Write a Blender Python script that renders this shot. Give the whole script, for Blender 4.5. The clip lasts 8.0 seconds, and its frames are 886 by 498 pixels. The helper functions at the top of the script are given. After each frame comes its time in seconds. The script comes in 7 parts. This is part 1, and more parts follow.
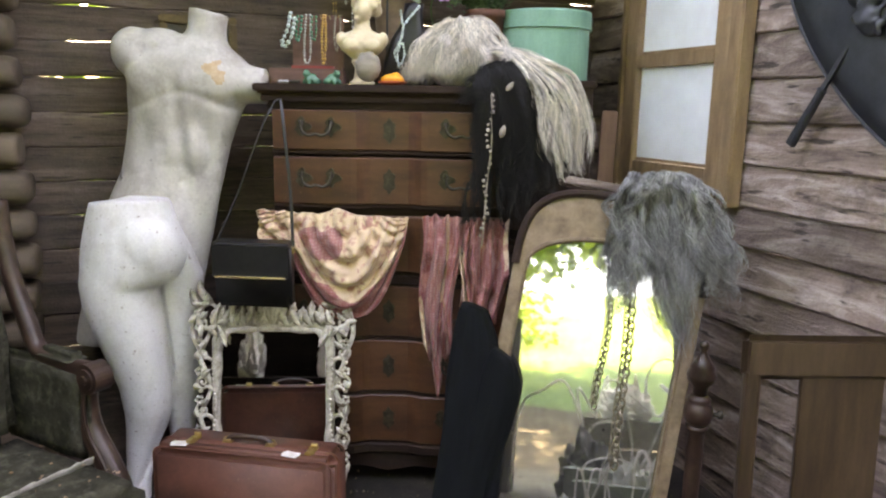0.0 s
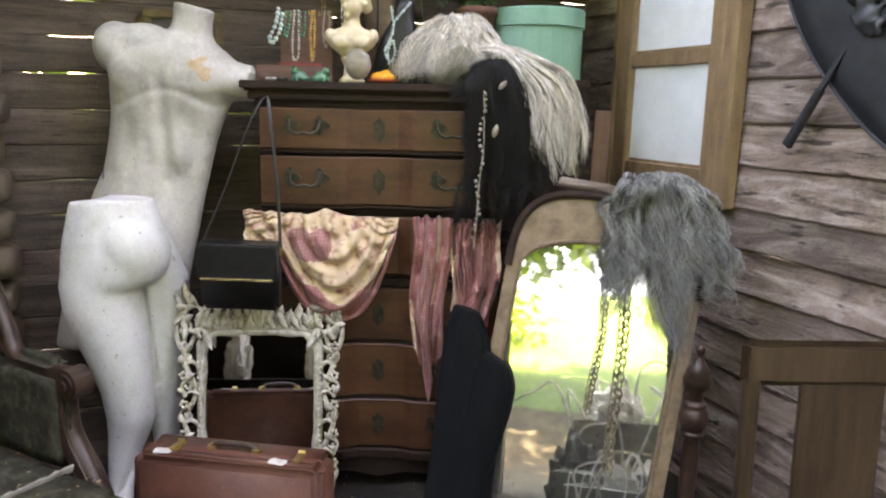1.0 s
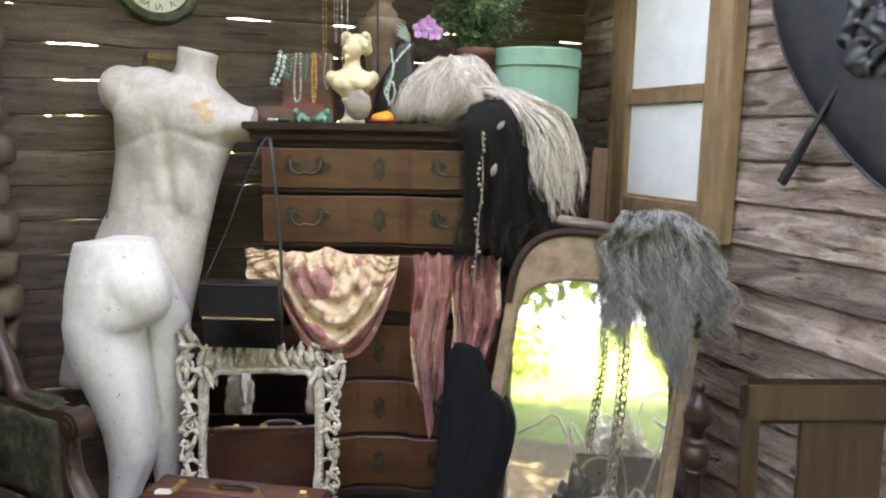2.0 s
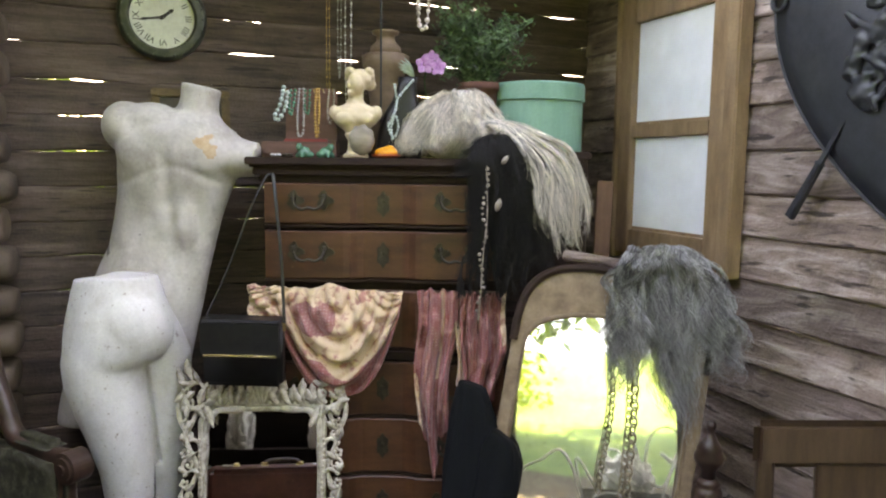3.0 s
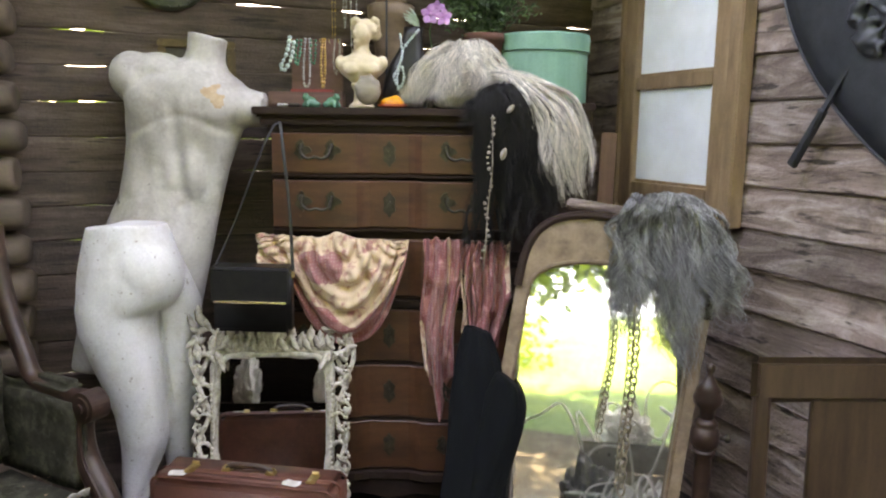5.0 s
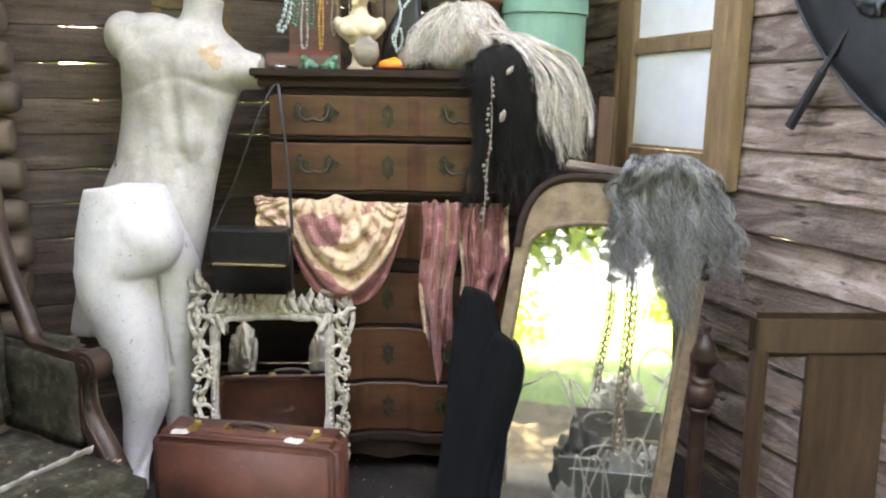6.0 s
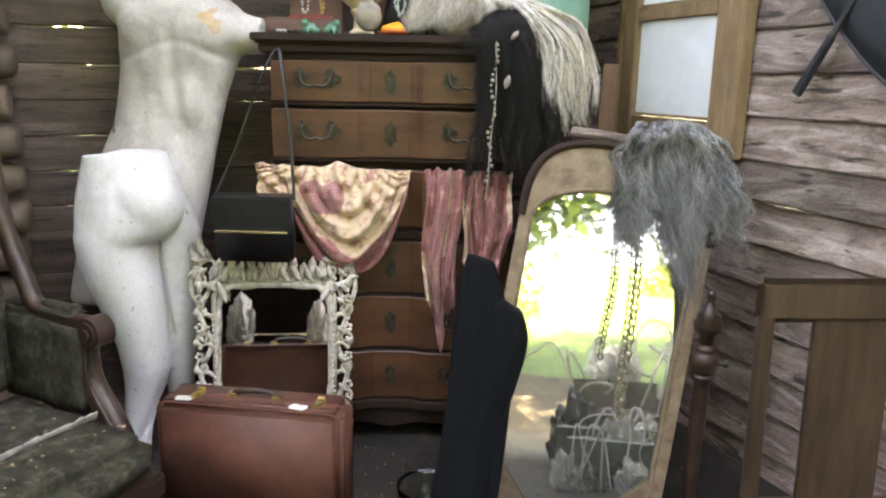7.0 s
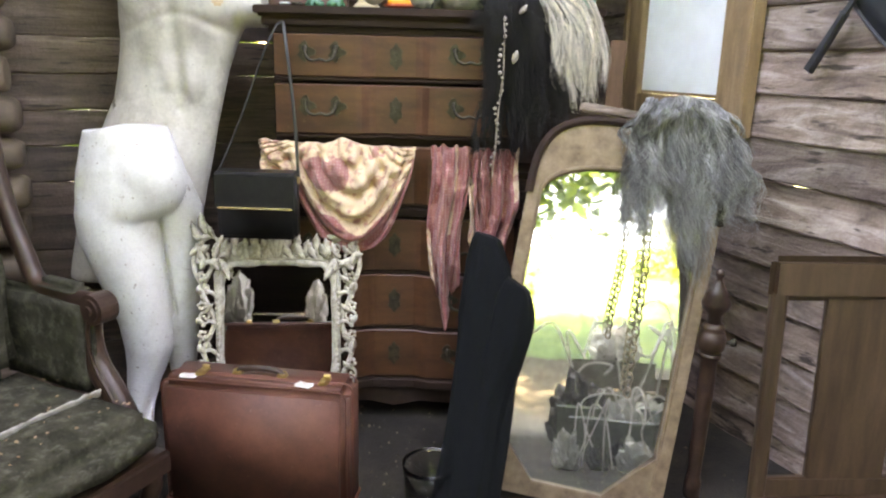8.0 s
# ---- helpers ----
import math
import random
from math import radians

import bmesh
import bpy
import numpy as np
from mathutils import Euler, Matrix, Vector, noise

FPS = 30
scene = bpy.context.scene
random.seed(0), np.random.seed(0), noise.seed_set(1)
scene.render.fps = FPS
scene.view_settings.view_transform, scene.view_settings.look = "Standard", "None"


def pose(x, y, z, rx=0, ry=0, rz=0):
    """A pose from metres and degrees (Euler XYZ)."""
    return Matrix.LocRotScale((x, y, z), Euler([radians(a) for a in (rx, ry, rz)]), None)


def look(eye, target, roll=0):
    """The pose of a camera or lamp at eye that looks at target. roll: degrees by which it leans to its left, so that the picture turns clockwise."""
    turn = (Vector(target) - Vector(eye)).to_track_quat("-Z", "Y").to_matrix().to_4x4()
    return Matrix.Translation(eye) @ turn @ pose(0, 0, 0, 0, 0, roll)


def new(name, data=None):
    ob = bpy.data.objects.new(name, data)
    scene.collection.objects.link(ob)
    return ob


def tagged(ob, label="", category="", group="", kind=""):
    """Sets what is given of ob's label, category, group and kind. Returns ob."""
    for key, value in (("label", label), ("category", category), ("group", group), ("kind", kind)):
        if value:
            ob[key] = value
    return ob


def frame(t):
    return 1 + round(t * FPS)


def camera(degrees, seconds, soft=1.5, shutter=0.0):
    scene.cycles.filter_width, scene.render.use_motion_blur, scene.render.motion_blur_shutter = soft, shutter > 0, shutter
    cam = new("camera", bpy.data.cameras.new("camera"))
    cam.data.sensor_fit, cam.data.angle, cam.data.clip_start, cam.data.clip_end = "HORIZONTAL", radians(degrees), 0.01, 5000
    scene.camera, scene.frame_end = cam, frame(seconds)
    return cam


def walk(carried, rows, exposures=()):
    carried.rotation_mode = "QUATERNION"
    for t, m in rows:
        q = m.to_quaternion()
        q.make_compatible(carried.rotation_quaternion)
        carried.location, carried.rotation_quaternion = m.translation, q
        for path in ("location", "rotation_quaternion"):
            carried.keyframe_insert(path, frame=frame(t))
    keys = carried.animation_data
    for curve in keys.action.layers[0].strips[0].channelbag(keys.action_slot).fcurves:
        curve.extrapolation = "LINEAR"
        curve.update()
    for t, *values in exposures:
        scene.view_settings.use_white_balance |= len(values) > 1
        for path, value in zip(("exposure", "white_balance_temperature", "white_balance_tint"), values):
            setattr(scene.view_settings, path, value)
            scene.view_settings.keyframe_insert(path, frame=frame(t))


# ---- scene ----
cam = camera(62.4, 8.0, soft=2.2)
METRES, EYE, TILT, LEAN, TURN = 0.36, 1.42, -11.0, -1.0, 0.0
ROWS = [
    (0.0, 0.0, 0.0, 0.0, 0.0, 0.0, -0.0),
    (0.5, -0.0286, 0.0427, -0.0096, -0.72, -0.17, -0.07),
    (1.0, -0.0295, 0.1406, 0.0168, -0.95, -0.01, -0.13),
    (1.5, -0.0168, 0.1039, 0.0547, -0.86, 0.94, 0.12),
    (2.0, -0.0231, 0.0767, 0.0927, -0.87, 2.29, 0.27),
    (3.3, -0.0328, 0.1640, 0.1690, -0.58, 4.68, 0.45),
    (3.5, -0.0328, 0.1619, 0.1666, -0.56, 4.52, 0.46),
    (4.0, -0.0378, 0.1207, 0.1269, -0.43, 3.86, 0.51),
    (4.5, -0.0522, 0.0859, 0.07, -0.38, 2.8, 0.4),
    (6.0, -0.1519, 0.0331, -0.1118, -1.24, -0.2, 0.41),
    (6.5, -0.1985, 0.054, -0.1459, -1.57, -1.3, 0.36),
    (7.0, -0.2387, 0.0698, -0.1758, -1.72, -2.19, 0.28),
    (7.5, -0.2747, 0.0897, -0.1988, -1.8, -2.86, 0.11),
    (8.0, -0.3423, 0.1391, -0.2177, -2.15, -3.6, 0.03),
]
walk(cam, [(t, pose(0, 0, EYE, TILT, LEAN, TURN) @ pose(METRES * x, METRES * y, METRES * z, 90 + pitch, roll, yaw)) for t, x, y, z, yaw, pitch, roll in ROWS],
     [(0.0, 4.96, 10300, 26), (1.0, 4.96, 10300, 26), (2.0, 5.11, 10300, 26), (3.5, 4.51, 10300, 24), (4.0, 4.36, 10300, 24), (4.5, 4.71, 10300, 26), (5.8, 5.12, 10300, 24), (6.0, 5.32, 10300, 24), (6.5, 5.17, 10300, 24), (7.0, 5.22, 10300, 24), (7.5, 5.27, 10300, 24), (8.0, 5.42, 10300, 24)])

# ---- world, sun and sky ----
SUN_EL, SUN_AZ = 52.0, 12.0
world = bpy.data.worlds.new("world")
scene.world = world
world.use_nodes = True
wt = world.node_tree
sky = wt.nodes.new("ShaderNodeTexSky")
sky.sky_type, sky.sun_disc = "NISHITA", False
sky.sun_elevation, sky.sun_rotation = radians(SUN_EL), radians(SUN_AZ)
sky.air_density, sky.dust_density = 1.0, 3.0
wt.links.new(sky.outputs[0], wt.nodes["Background"].inputs[0])
wt.nodes["Background"].inputs[1].default_value = 0.15
lamp = bpy.data.lights.new("sun", "SUN")
lamp.energy, lamp.angle, lamp.color = 4.2, radians(0.6), (1.0, 0.93, 0.82)
sun = new("sun", lamp)
sun.matrix_world = look((20 * math.sin(radians(SUN_AZ)) * math.cos(radians(SUN_EL)), 20 * math.cos(radians(SUN_AZ)) * math.cos(radians(SUN_EL)), 20 * math.sin(radians(SUN_EL))), (0, 0, 0))


# ---- materials ----
def mat(name, cols, rough=0.6, metal=0.0, scale=(6, 6, 6), fine=60.0, bump=0.15, stain=None, stain_scale=3.0, stain_amt=0.5, rand=0.25, warp=0.0, spec=0.5, dist=0.004, lo=0.5, hi=0.72, sheen=0.0, rough_var=0.15, specks=None):
    """Colour from two scales of noise in the object's own metres, stains of their own shape, a shift for each object, and bump."""
    m = bpy.data.materials.new(name)
    m.use_nodes = True
    t = m.node_tree
    N, K = t.nodes.new, t.links.new
    b = t.nodes["Principled BSDF"]
    co, info = N("ShaderNodeTexCoord"), N("ShaderNodeObjectInfo")
    off = N("ShaderNodeVectorMath")
    off.operation = "MULTIPLY"
    K(info.outputs["Random"], off.inputs[0])
    off.inputs[1].default_value = (37, 53, 71)
    add = N("ShaderNodeVectorMath")
    K(co.outputs["Object"], add.inputs[0])
    K(off.outputs[0], add.inputs[1])
    mp = N("ShaderNodeMapping")
    K(add.outputs[0], mp.inputs[0])
    mp.inputs["Scale"].default_value = scale
    n1 = N("ShaderNodeTexNoise")
    n1.inputs["Scale"].default_value, n1.inputs["Detail"].default_value, n1.inputs["Roughness"].default_value = 1.0, 8.0, 0.65
    n1.inputs["Distortion"].default_value = warp
    K(mp.outputs[0], n1.inputs["Vector"])
    ramp = N("ShaderNodeValToRGB")
    el = ramp.color_ramp.elements
    while len(el) < len(cols):
        el.new(0.5)
    for i, c in enumerate(cols):
        el[i].position, el[i].color = 0.3 + 0.4 * i / max(1, len(cols) - 1), (*c, 1)
    K(n1.outputs["Fac"], ramp.inputs[0])
    n2 = N("ShaderNodeTexNoise")
    n2.inputs["Scale"].default_value, n2.inputs["Detail"].default_value = fine, 4.0
    K(add.outputs[0], n2.inputs["Vector"])
    hsv = N("ShaderNodeHueSaturation")
    val = N("ShaderNodeMath")
    val.operation = "MULTIPLY_ADD"
    K(info.outputs["Random"], val.inputs[0])
    val.inputs[1].default_value, val.inputs[2].default_value = rand, 1 - rand / 2
    v2 = N("ShaderNodeMath")
    v2.operation = "MULTIPLY_ADD"
    K(n2.outputs["Fac"], v2.inputs[0])
    v2.inputs[1].default_value = 0.35
    v3 = N("ShaderNodeMath")
    v3.operation = "ADD"
    v3.inputs[1].default_value = -0.175
    K(val.outputs[0], v3.inputs[0])
    K(v3.outputs[0], v2.inputs[2])
    K(v2.outputs[0], hsv.inputs["Value"])
    K(ramp.outputs[0], hsv.inputs["Color"])
    out = hsv.outputs[0]
    if stain:
        n3 = N("ShaderNodeTexNoise")
        n3.inputs["Scale"].default_value, n3.inputs["Detail"].default_value, n3.inputs["Roughness"].default_value = stain_scale, 6.0, 0.7
        K(add.outputs[0], n3.inputs["Vector"])
        r3 = N("ShaderNodeMapRange")
        r3.inputs[1].default_value, r3.inputs[2].default_value, r3.inputs[4].default_value = lo, hi, stain_amt
        K(n3.outputs["Fac"], r3.inputs[0])
        mx = N("ShaderNodeMix")
        mx.data_type = "RGBA"
        K(r3.outputs[0], mx.inputs["Factor"])
        K(out, mx.inputs["A"])
        mx.inputs["B"].default_value = (*stain, 1)
        out = mx.outputs["Result"]
    if specks:
        # small chips and spots: colour, scale, amount, sharpness from and to
        n4 = N("ShaderNodeTexNoise")
        n4.inputs["Scale"].default_value, n4.inputs["Detail"].default_value, n4.inputs["Roughness"].default_value = specks[1], 3.0, 0.6
        K((mp if specks[1] < 10 else add).outputs[0], n4.inputs["Vector"])
        r4 = N("ShaderNodeMapRange")
        r4.inputs[1].default_value, r4.inputs[2].default_value, r4.inputs[4].default_value = specks[3], specks[4], specks[2]
        K(n4.outputs["Fac"], r4.inputs[0])
        m4 = N("ShaderNodeMix")
        m4.data_type = "RGBA"
        K(r4.outputs[0], m4.inputs["Factor"])
        K(out, m4.inputs["A"])
        m4.inputs["B"].default_value = (*specks[0], 1)
        out = m4.outputs["Result"]
    K(out, b.inputs["Base Color"])
    rr = N("ShaderNodeMath")
    rr.operation = "MULTIPLY_ADD"
    K(n1.outputs["Fac"], rr.inputs[0])
    rr.inputs[1].default_value, rr.inputs[2].default_value = rough_var, max(0.02, rough - rough_var / 2)
    K(rr.outputs[0], b.inputs["Roughness"])
    b.inputs["Metallic"].default_value = metal
    b.inputs["Specular IOR Level"].default_value = spec
    if sheen:
        b.inputs["Sheen Weight"].default_value = sheen
    if bump:
        ad = N("ShaderNodeMath")
        ad.operation = "ADD"
        K(n1.outputs["Fac"], ad.inputs[0])
        sc = N("ShaderNodeMath")
        sc.operation = "MULTIPLY"
        sc.inputs[1].default_value = 0.4
        K(n2.outputs["Fac"], sc.inputs[0])
        K(sc.outputs[0], ad.inputs[1])
        bp = N("ShaderNodeBump")
        bp.inputs["Strength"].default_value, bp.inputs["Distance"].default_value = min(1.0, bump * 2), dist
        K(ad.outputs[0], bp.inputs["Height"])
        K(bp.outputs[0], b.inputs["Normal"])
    return m


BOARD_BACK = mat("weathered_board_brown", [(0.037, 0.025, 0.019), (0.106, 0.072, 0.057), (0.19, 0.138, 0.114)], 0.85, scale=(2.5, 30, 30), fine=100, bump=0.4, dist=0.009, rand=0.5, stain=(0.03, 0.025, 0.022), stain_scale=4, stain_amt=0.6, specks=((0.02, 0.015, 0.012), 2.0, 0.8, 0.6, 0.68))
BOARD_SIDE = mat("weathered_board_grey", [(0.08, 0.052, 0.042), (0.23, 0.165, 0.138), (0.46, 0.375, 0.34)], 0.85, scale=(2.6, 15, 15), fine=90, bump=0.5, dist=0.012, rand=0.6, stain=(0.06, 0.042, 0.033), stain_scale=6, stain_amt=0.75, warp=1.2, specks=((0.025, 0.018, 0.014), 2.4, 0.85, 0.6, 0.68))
LOG_END = mat("log_end", [(0.06, 0.042, 0.028), (0.13, 0.093, 0.062)], 0.8, scale=(3, 20, 20), fine=80, bump=0.3, rand=0.4)
DRESSER = mat("dresser_veneer", [(0.045, 0.0165, 0.008), (0.088, 0.033, 0.015), (0.135, 0.054, 0.025)], 0.45, scale=(3, 18, 14), fine=150, bump=0.06, rand=0.12, stain=(0.045, 0.02, 0.012), stain_scale=5, stain_amt=0.6, specks=((0.2, 0.11, 0.06), 80.0, 0.5, 0.68, 0.74))
DRESSER_DARK = mat("dresser_dark_wood", [(0.014, 0.007, 0.005), (0.036, 0.017, 0.011)], 0.74, scale=(3, 20, 20), fine=120, bump=0.1, stain=(0.12, 0.09, 0.07), stain_scale=14, stain_amt=0.15, spec=0.3)
BRASS_OLD = mat("tarnished_brass", [(0.028, 0.025, 0.019), (0.085, 0.073, 0.054)], 0.5, 0.7, scale=(40, 40, 40), bump=0.1)
BRASS = mat("worn_brass", [(0.35, 0.24, 0.09), (0.6, 0.45, 0.2)], 0.3, 0.9, scale=(30, 30, 30), bump=0.05)
GREY_PLASTER = mat("aged_grey_plaster", [(0.36, 0.325, 0.285), (0.5, 0.465, 0.42), (0.62, 0.59, 0.55)], 0.6, scale=(7, 7, 4), fine=70, bump=0.07, stain=(0.15, 0.115, 0.085), stain_scale=6, stain_amt=0.6, lo=0.5, hi=0.74, specks=((0.08, 0.06, 0.05), 70.0, 0.6, 0.68, 0.73))
WHITE_PAINT = mat("white_mannequin_paint", [(0.6, 0.585, 0.57), (0.68, 0.67, 0.66)], 0.42, scale=(6, 6, 4), fine=120, bump=0.05, stain=(0.4, 0.36, 0.31), stain_scale=9, stain_amt=0.4, lo=0.52, hi=0.7, specks=((0.22, 0.14, 0.1), 60.0, 0.75, 0.65, 0.7))
SUITCASE = mat("suitcase_leather", [(0.08, 0.027, 0.016), (0.14, 0.047, 0.029), (0.19, 0.07, 0.043)], 0.6, scale=(8, 8, 8), fine=220, bump=0.12, stain=(0.045, 0.02, 0.015), stain_scale=7, stain_amt=0.75, specks=((0.24, 0.13, 0.09), 60.0, 0.5, 0.66, 0.74))
BLACK_LEATHER = mat("black_leather", [(0.006, 0.006, 0.0065), (0.016, 0.016, 0.016)], 0.38, scale=(30, 30, 30), fine=200, bump=0.08)
IVORY = mat("chipped_ivory_paint", [(0.26, 0.21, 0.15), (0.58, 0.53, 0.44), (0.72, 0.68, 0.59)], 0.55, scale=(28, 28, 28), fine=150, bump=0.2, stain=(0.12, 0.09, 0.07), stain_scale=30, stain_amt=0.7)
MIRROR_FRAME = mat("mirror_frame_wood", [(0.1, 0.062, 0.036), (0.19, 0.125, 0.075), (0.25, 0.18, 0.12)], 0.55, scale=(20, 3, 20), fine=120, bump=0.15, stain=(0.07, 0.05, 0.035), stain_scale=6, stain_amt=0.5)
CHAIR_WOOD = mat("chair_wood", [(0.024, 0.012, 0.007), (0.048, 0.026, 0.014), (0.075, 0.043, 0.025)], 0.45, scale=(22, 22, 3), fine=130, bump=0.08, rand=0.15)
CARVED = mat("carved_mahogany", [(0.018, 0.009, 0.006), (0.042, 0.022, 0.015), (0.075, 0.042, 0.029)], 0.4, scale=(14, 14, 14), fine=120, bump=0.08)
MOSS_FABRIC = mat("mildewed_velvet", [(0.018, 0.018, 0.012), (0.04, 0.039, 0.027), (0.07, 0.066, 0.047)], 0.95, scale=(16, 16, 16), fine=260, bump=0.4, stain=(0.15, 0.145, 0.11), stain_scale=26, stain_amt=0.6, spec=0.15)
PIPING = mat("dirty_white_piping", [(0.16, 0.15, 0.12), (0.36, 0.34, 0.3), (0.52, 0.5, 0.45)], 0.95, scale=(26, 26, 26), bump=0.2)
WINDOW_WOOD = mat("window_wood", [(0.14, 0.082, 0.043), (0.25, 0.155, 0.085), (0.33, 0.22, 0.13)], 0.6, scale=(16, 16, 3), fine=120, bump=0.15, rand=0.2, stain=(0.14, 0.1, 0.07), stain_scale=9, stain_amt=0.5)
IRON = mat("dark_iron", [(0.03, 0.033, 0.038), (0.06, 0.065, 0.073)], 0.5, 0.5, scale=(12, 12, 12), fine=180, bump=0.08, stain=(0.09, 0.085, 0.08), stain_scale=8, stain_amt=0.4)
NAVY = mat("navy_wool", [(0.0018, 0.0024, 0.003), (0.0042, 0.0054, 0.0066)], 0.95, scale=(20, 20, 6), fine=300, bump=0.2, spec=0.2)
TEAL = mat("teal_card", [(0.11, 0.27, 0.2), (0.19, 0.38, 0.29)], 0.55, scale=(8, 8, 3), fine=150, bump=0.05, stain=(0.2, 0.42, 0.33), stain_scale=10, stain_amt=0.4)
GREEN_LEAF = mat("leaf_green", [(0.02, 0.06, 0.015), (0.07, 0.14, 0.035)], 0.5, scale=(20, 20, 20), bump=0.05, rand=0.5)
TREE_LEAF = mat("tree_leaf", [(0.05, 0.1, 0.02), (0.14, 0.22, 0.04)], 0.5, scale=(2, 2, 2), bump=0.0, rand=0.5)
BARK = mat("bark", [(0.06, 0.045, 0.035), (0.14, 0.11, 0.085)], 0.9, scale=(8, 8, 2), bump=0.4)
GRASS = mat("lawn", [(0.018, 0.058, 0.009), (0.04, 0.098, 0.015), (0.085, 0.14, 0.028)], 0.85, scale=(0.5, 0.5, 0.5), fine=40, bump=0.4, dist=0.03)
DIRT = mat("dirt_floor", [(0.009, 0.0075, 0.006), (0.022, 0.018, 0.014), (0.045, 0.036, 0.028)], 0.95, scale=(4, 4, 4), fine=90, bump=0.5, dist=0.01)
# earth coloured darker than it is: tree shade is put into the base colour
SHADE_EARTH = mat("dry_earth", [(0.017, 0.0165, 0.011), (0.03, 0.029, 0.02), (0.052, 0.049, 0.036)], 0.95, scale=(2, 2, 2), fine=60, bump=0.4, dist=0.01)
MIRROR = bpy.data.materials.new("mirror_glass")
MIRROR.use_nodes = True
MIRROR.node_tree.nodes["Principled BSDF"].inputs["Base Color"].default_value = (0.86, 0.87, 0.84, 1)
MIRROR.node_tree.nodes["Principled BSDF"].inputs["Metallic"].default_value = 1.0
MIRROR.node_tree.nodes["Principled BSDF"].inputs["Roughness"].default_value = 0.02

MIRROR_OLD = mat("clouded_mirror_glass", [(0.72, 0.73, 0.66), (0.84, 0.84, 0.77)], 0.02, 0.96, scale=(5, 5, 5), fine=40, bump=0.0, stain=(0.34, 0.33, 0.27), stain_scale=18, stain_amt=0.45, rough_var=0.016, specks=((0.04, 0.04, 0.035), 60.0, 0.85, 0.69, 0.72))

# ---- mesh helpers ----
def thing(name, m, label, category, group="", kind=""):
    e = new(name)
    e.matrix_world = m
    e.empty_display_size = 0.05
    return tagged(e, label, category, group, kind)


def part(name, bm, material, parent=None, label="", smooth=False):
    me = bpy.data.meshes.new(name)
    bmesh.ops.recalc_face_normals(bm, faces=bm.faces)
    bm.to_mesh(me)
    bm.free()
    if smooth:
        me.shade_smooth()
    for mm in (material if isinstance(material, (list, tuple)) else [material]):
        me.materials.append(mm)
    ob = new(name, me)
    if parent is not None:
        ob.parent = parent
    if label:
        ob["label"] = label
    return ob


def clone(ob, m, parent):
    """Another part on the same mesh."""
    c = new(ob.name.split(".")[0], ob.data)
    c.parent = parent
    c.matrix_local = m
    if "label" in ob:
        c["label"] = ob["label"]
    return c


def box(size, loc=(0, 0, 0), bevel=0.0, bm=None, rot=None, segments=2):
    bm = bm or bmesh.new()
    m = Matrix.Translation(loc) @ (rot or Matrix()) @ Matrix.Diagonal((*size, 1))
    r = bmesh.ops.create_cube(bm, size=1.0, matrix=m)
    if bevel:
        es = {e for v in r["verts"] for e in v.link_edges}
        bmesh.ops.bevel(bm, geom=list(es), offset=bevel, segments=segments, affect="EDGES", clamp_overlap=True)
    return bm


def rings(sections, bm=None, cap=True, closed=False):
    """A skin over rings of points of equal length."""
    bm = bm or bmesh.new()
    vs = [[bm.verts.new(p) for p in s] for s in sections]
    n = len(vs[0])
    for a, b in zip(vs, vs[1:] + ([vs[0]] if closed else [])):
        for i in range(n):
            bm.faces.new((a[i], a[(i + 1) % n], b[(i + 1) % n], b[i]))
    if cap and not closed:
        bm.faces.new(vs[0][::-1])
        bm.faces.new(vs[-1])
    return bm


def ell(c, rx, ry, n=20, rot=0.0, p=1.0):
    out = []
    for i in range(n):
        a = 2 * math.pi * i / n
        x, y = math.cos(a), math.sin(a)
        x, y = rx * math.copysign(abs(x) ** p, x), ry * math.copysign(abs(y) ** p, y)
        out.append(Vector(c) + Vector((x * math.cos(rot) - y * math.sin(rot), x * math.sin(rot) + y * math.cos(rot), 0)))
    return out


def lathe(profile, n=20, bm=None, at=(0, 0, 0)):
    return rings([ell((at[0], at[1], at[2] + z), max(r, 0.0005), max(r, 0.0005), n) for r, z in profile], bm)


def smooth_path(pts, n=6):
    """A rounded line through the points."""
    pts = [Vector(p) for p in pts]
    q = [pts[0] * 2 - pts[1]] + pts + [pts[-1] * 2 - pts[-2]]
    out = []
    for i in range(1, len(q) - 2):
        for k in range(n):
            t = k / n
            out.append(0.5 * ((2 * q[i]) + (q[i + 1] - q[i - 1]) * t + (2 * q[i - 1] - 5 * q[i] + 4 * q[i + 1] - q[i + 2]) * t * t + (3 * q[i] - q[i - 1] - 3 * q[i + 1] + q[i + 2]) * t ** 3))
    return out + [pts[-1]]


def tube(pts, r, n=8, bm=None, closed=False, flat=1.0, side=None):
    """A round or flattened bar along a line; r is one radius or one for each point."""
    pts = [Vector(p) for p in pts]
    rs = r if isinstance(r, (list, tuple)) else [r] * len(pts)
    secs = []
    up = Vector(side) if side else Vector((0.31, 0.2, 0.93))
    for i, p in enumerate(pts):
        a, b = pts[(i - 1) % len(pts)] if (i or closed) else pts[0], pts[(i + 1) % len(pts)] if (i < len(pts) - 1 or closed) else pts[-1]
        d = (b - a).normalized()
        u = (up - d * up.dot(d))
        if u.length < 1e-4:
            u = d.orthogonal()
        u.normalize()
        w = d.cross(u)
        if not side:
            up = u
        secs.append([p + rs[i] * (math.cos(2 * math.pi * k / n) * u + flat * math.sin(2 * math.pi * k / n) * w) for k in range(n)])
    return rings(secs, bm, closed=closed)


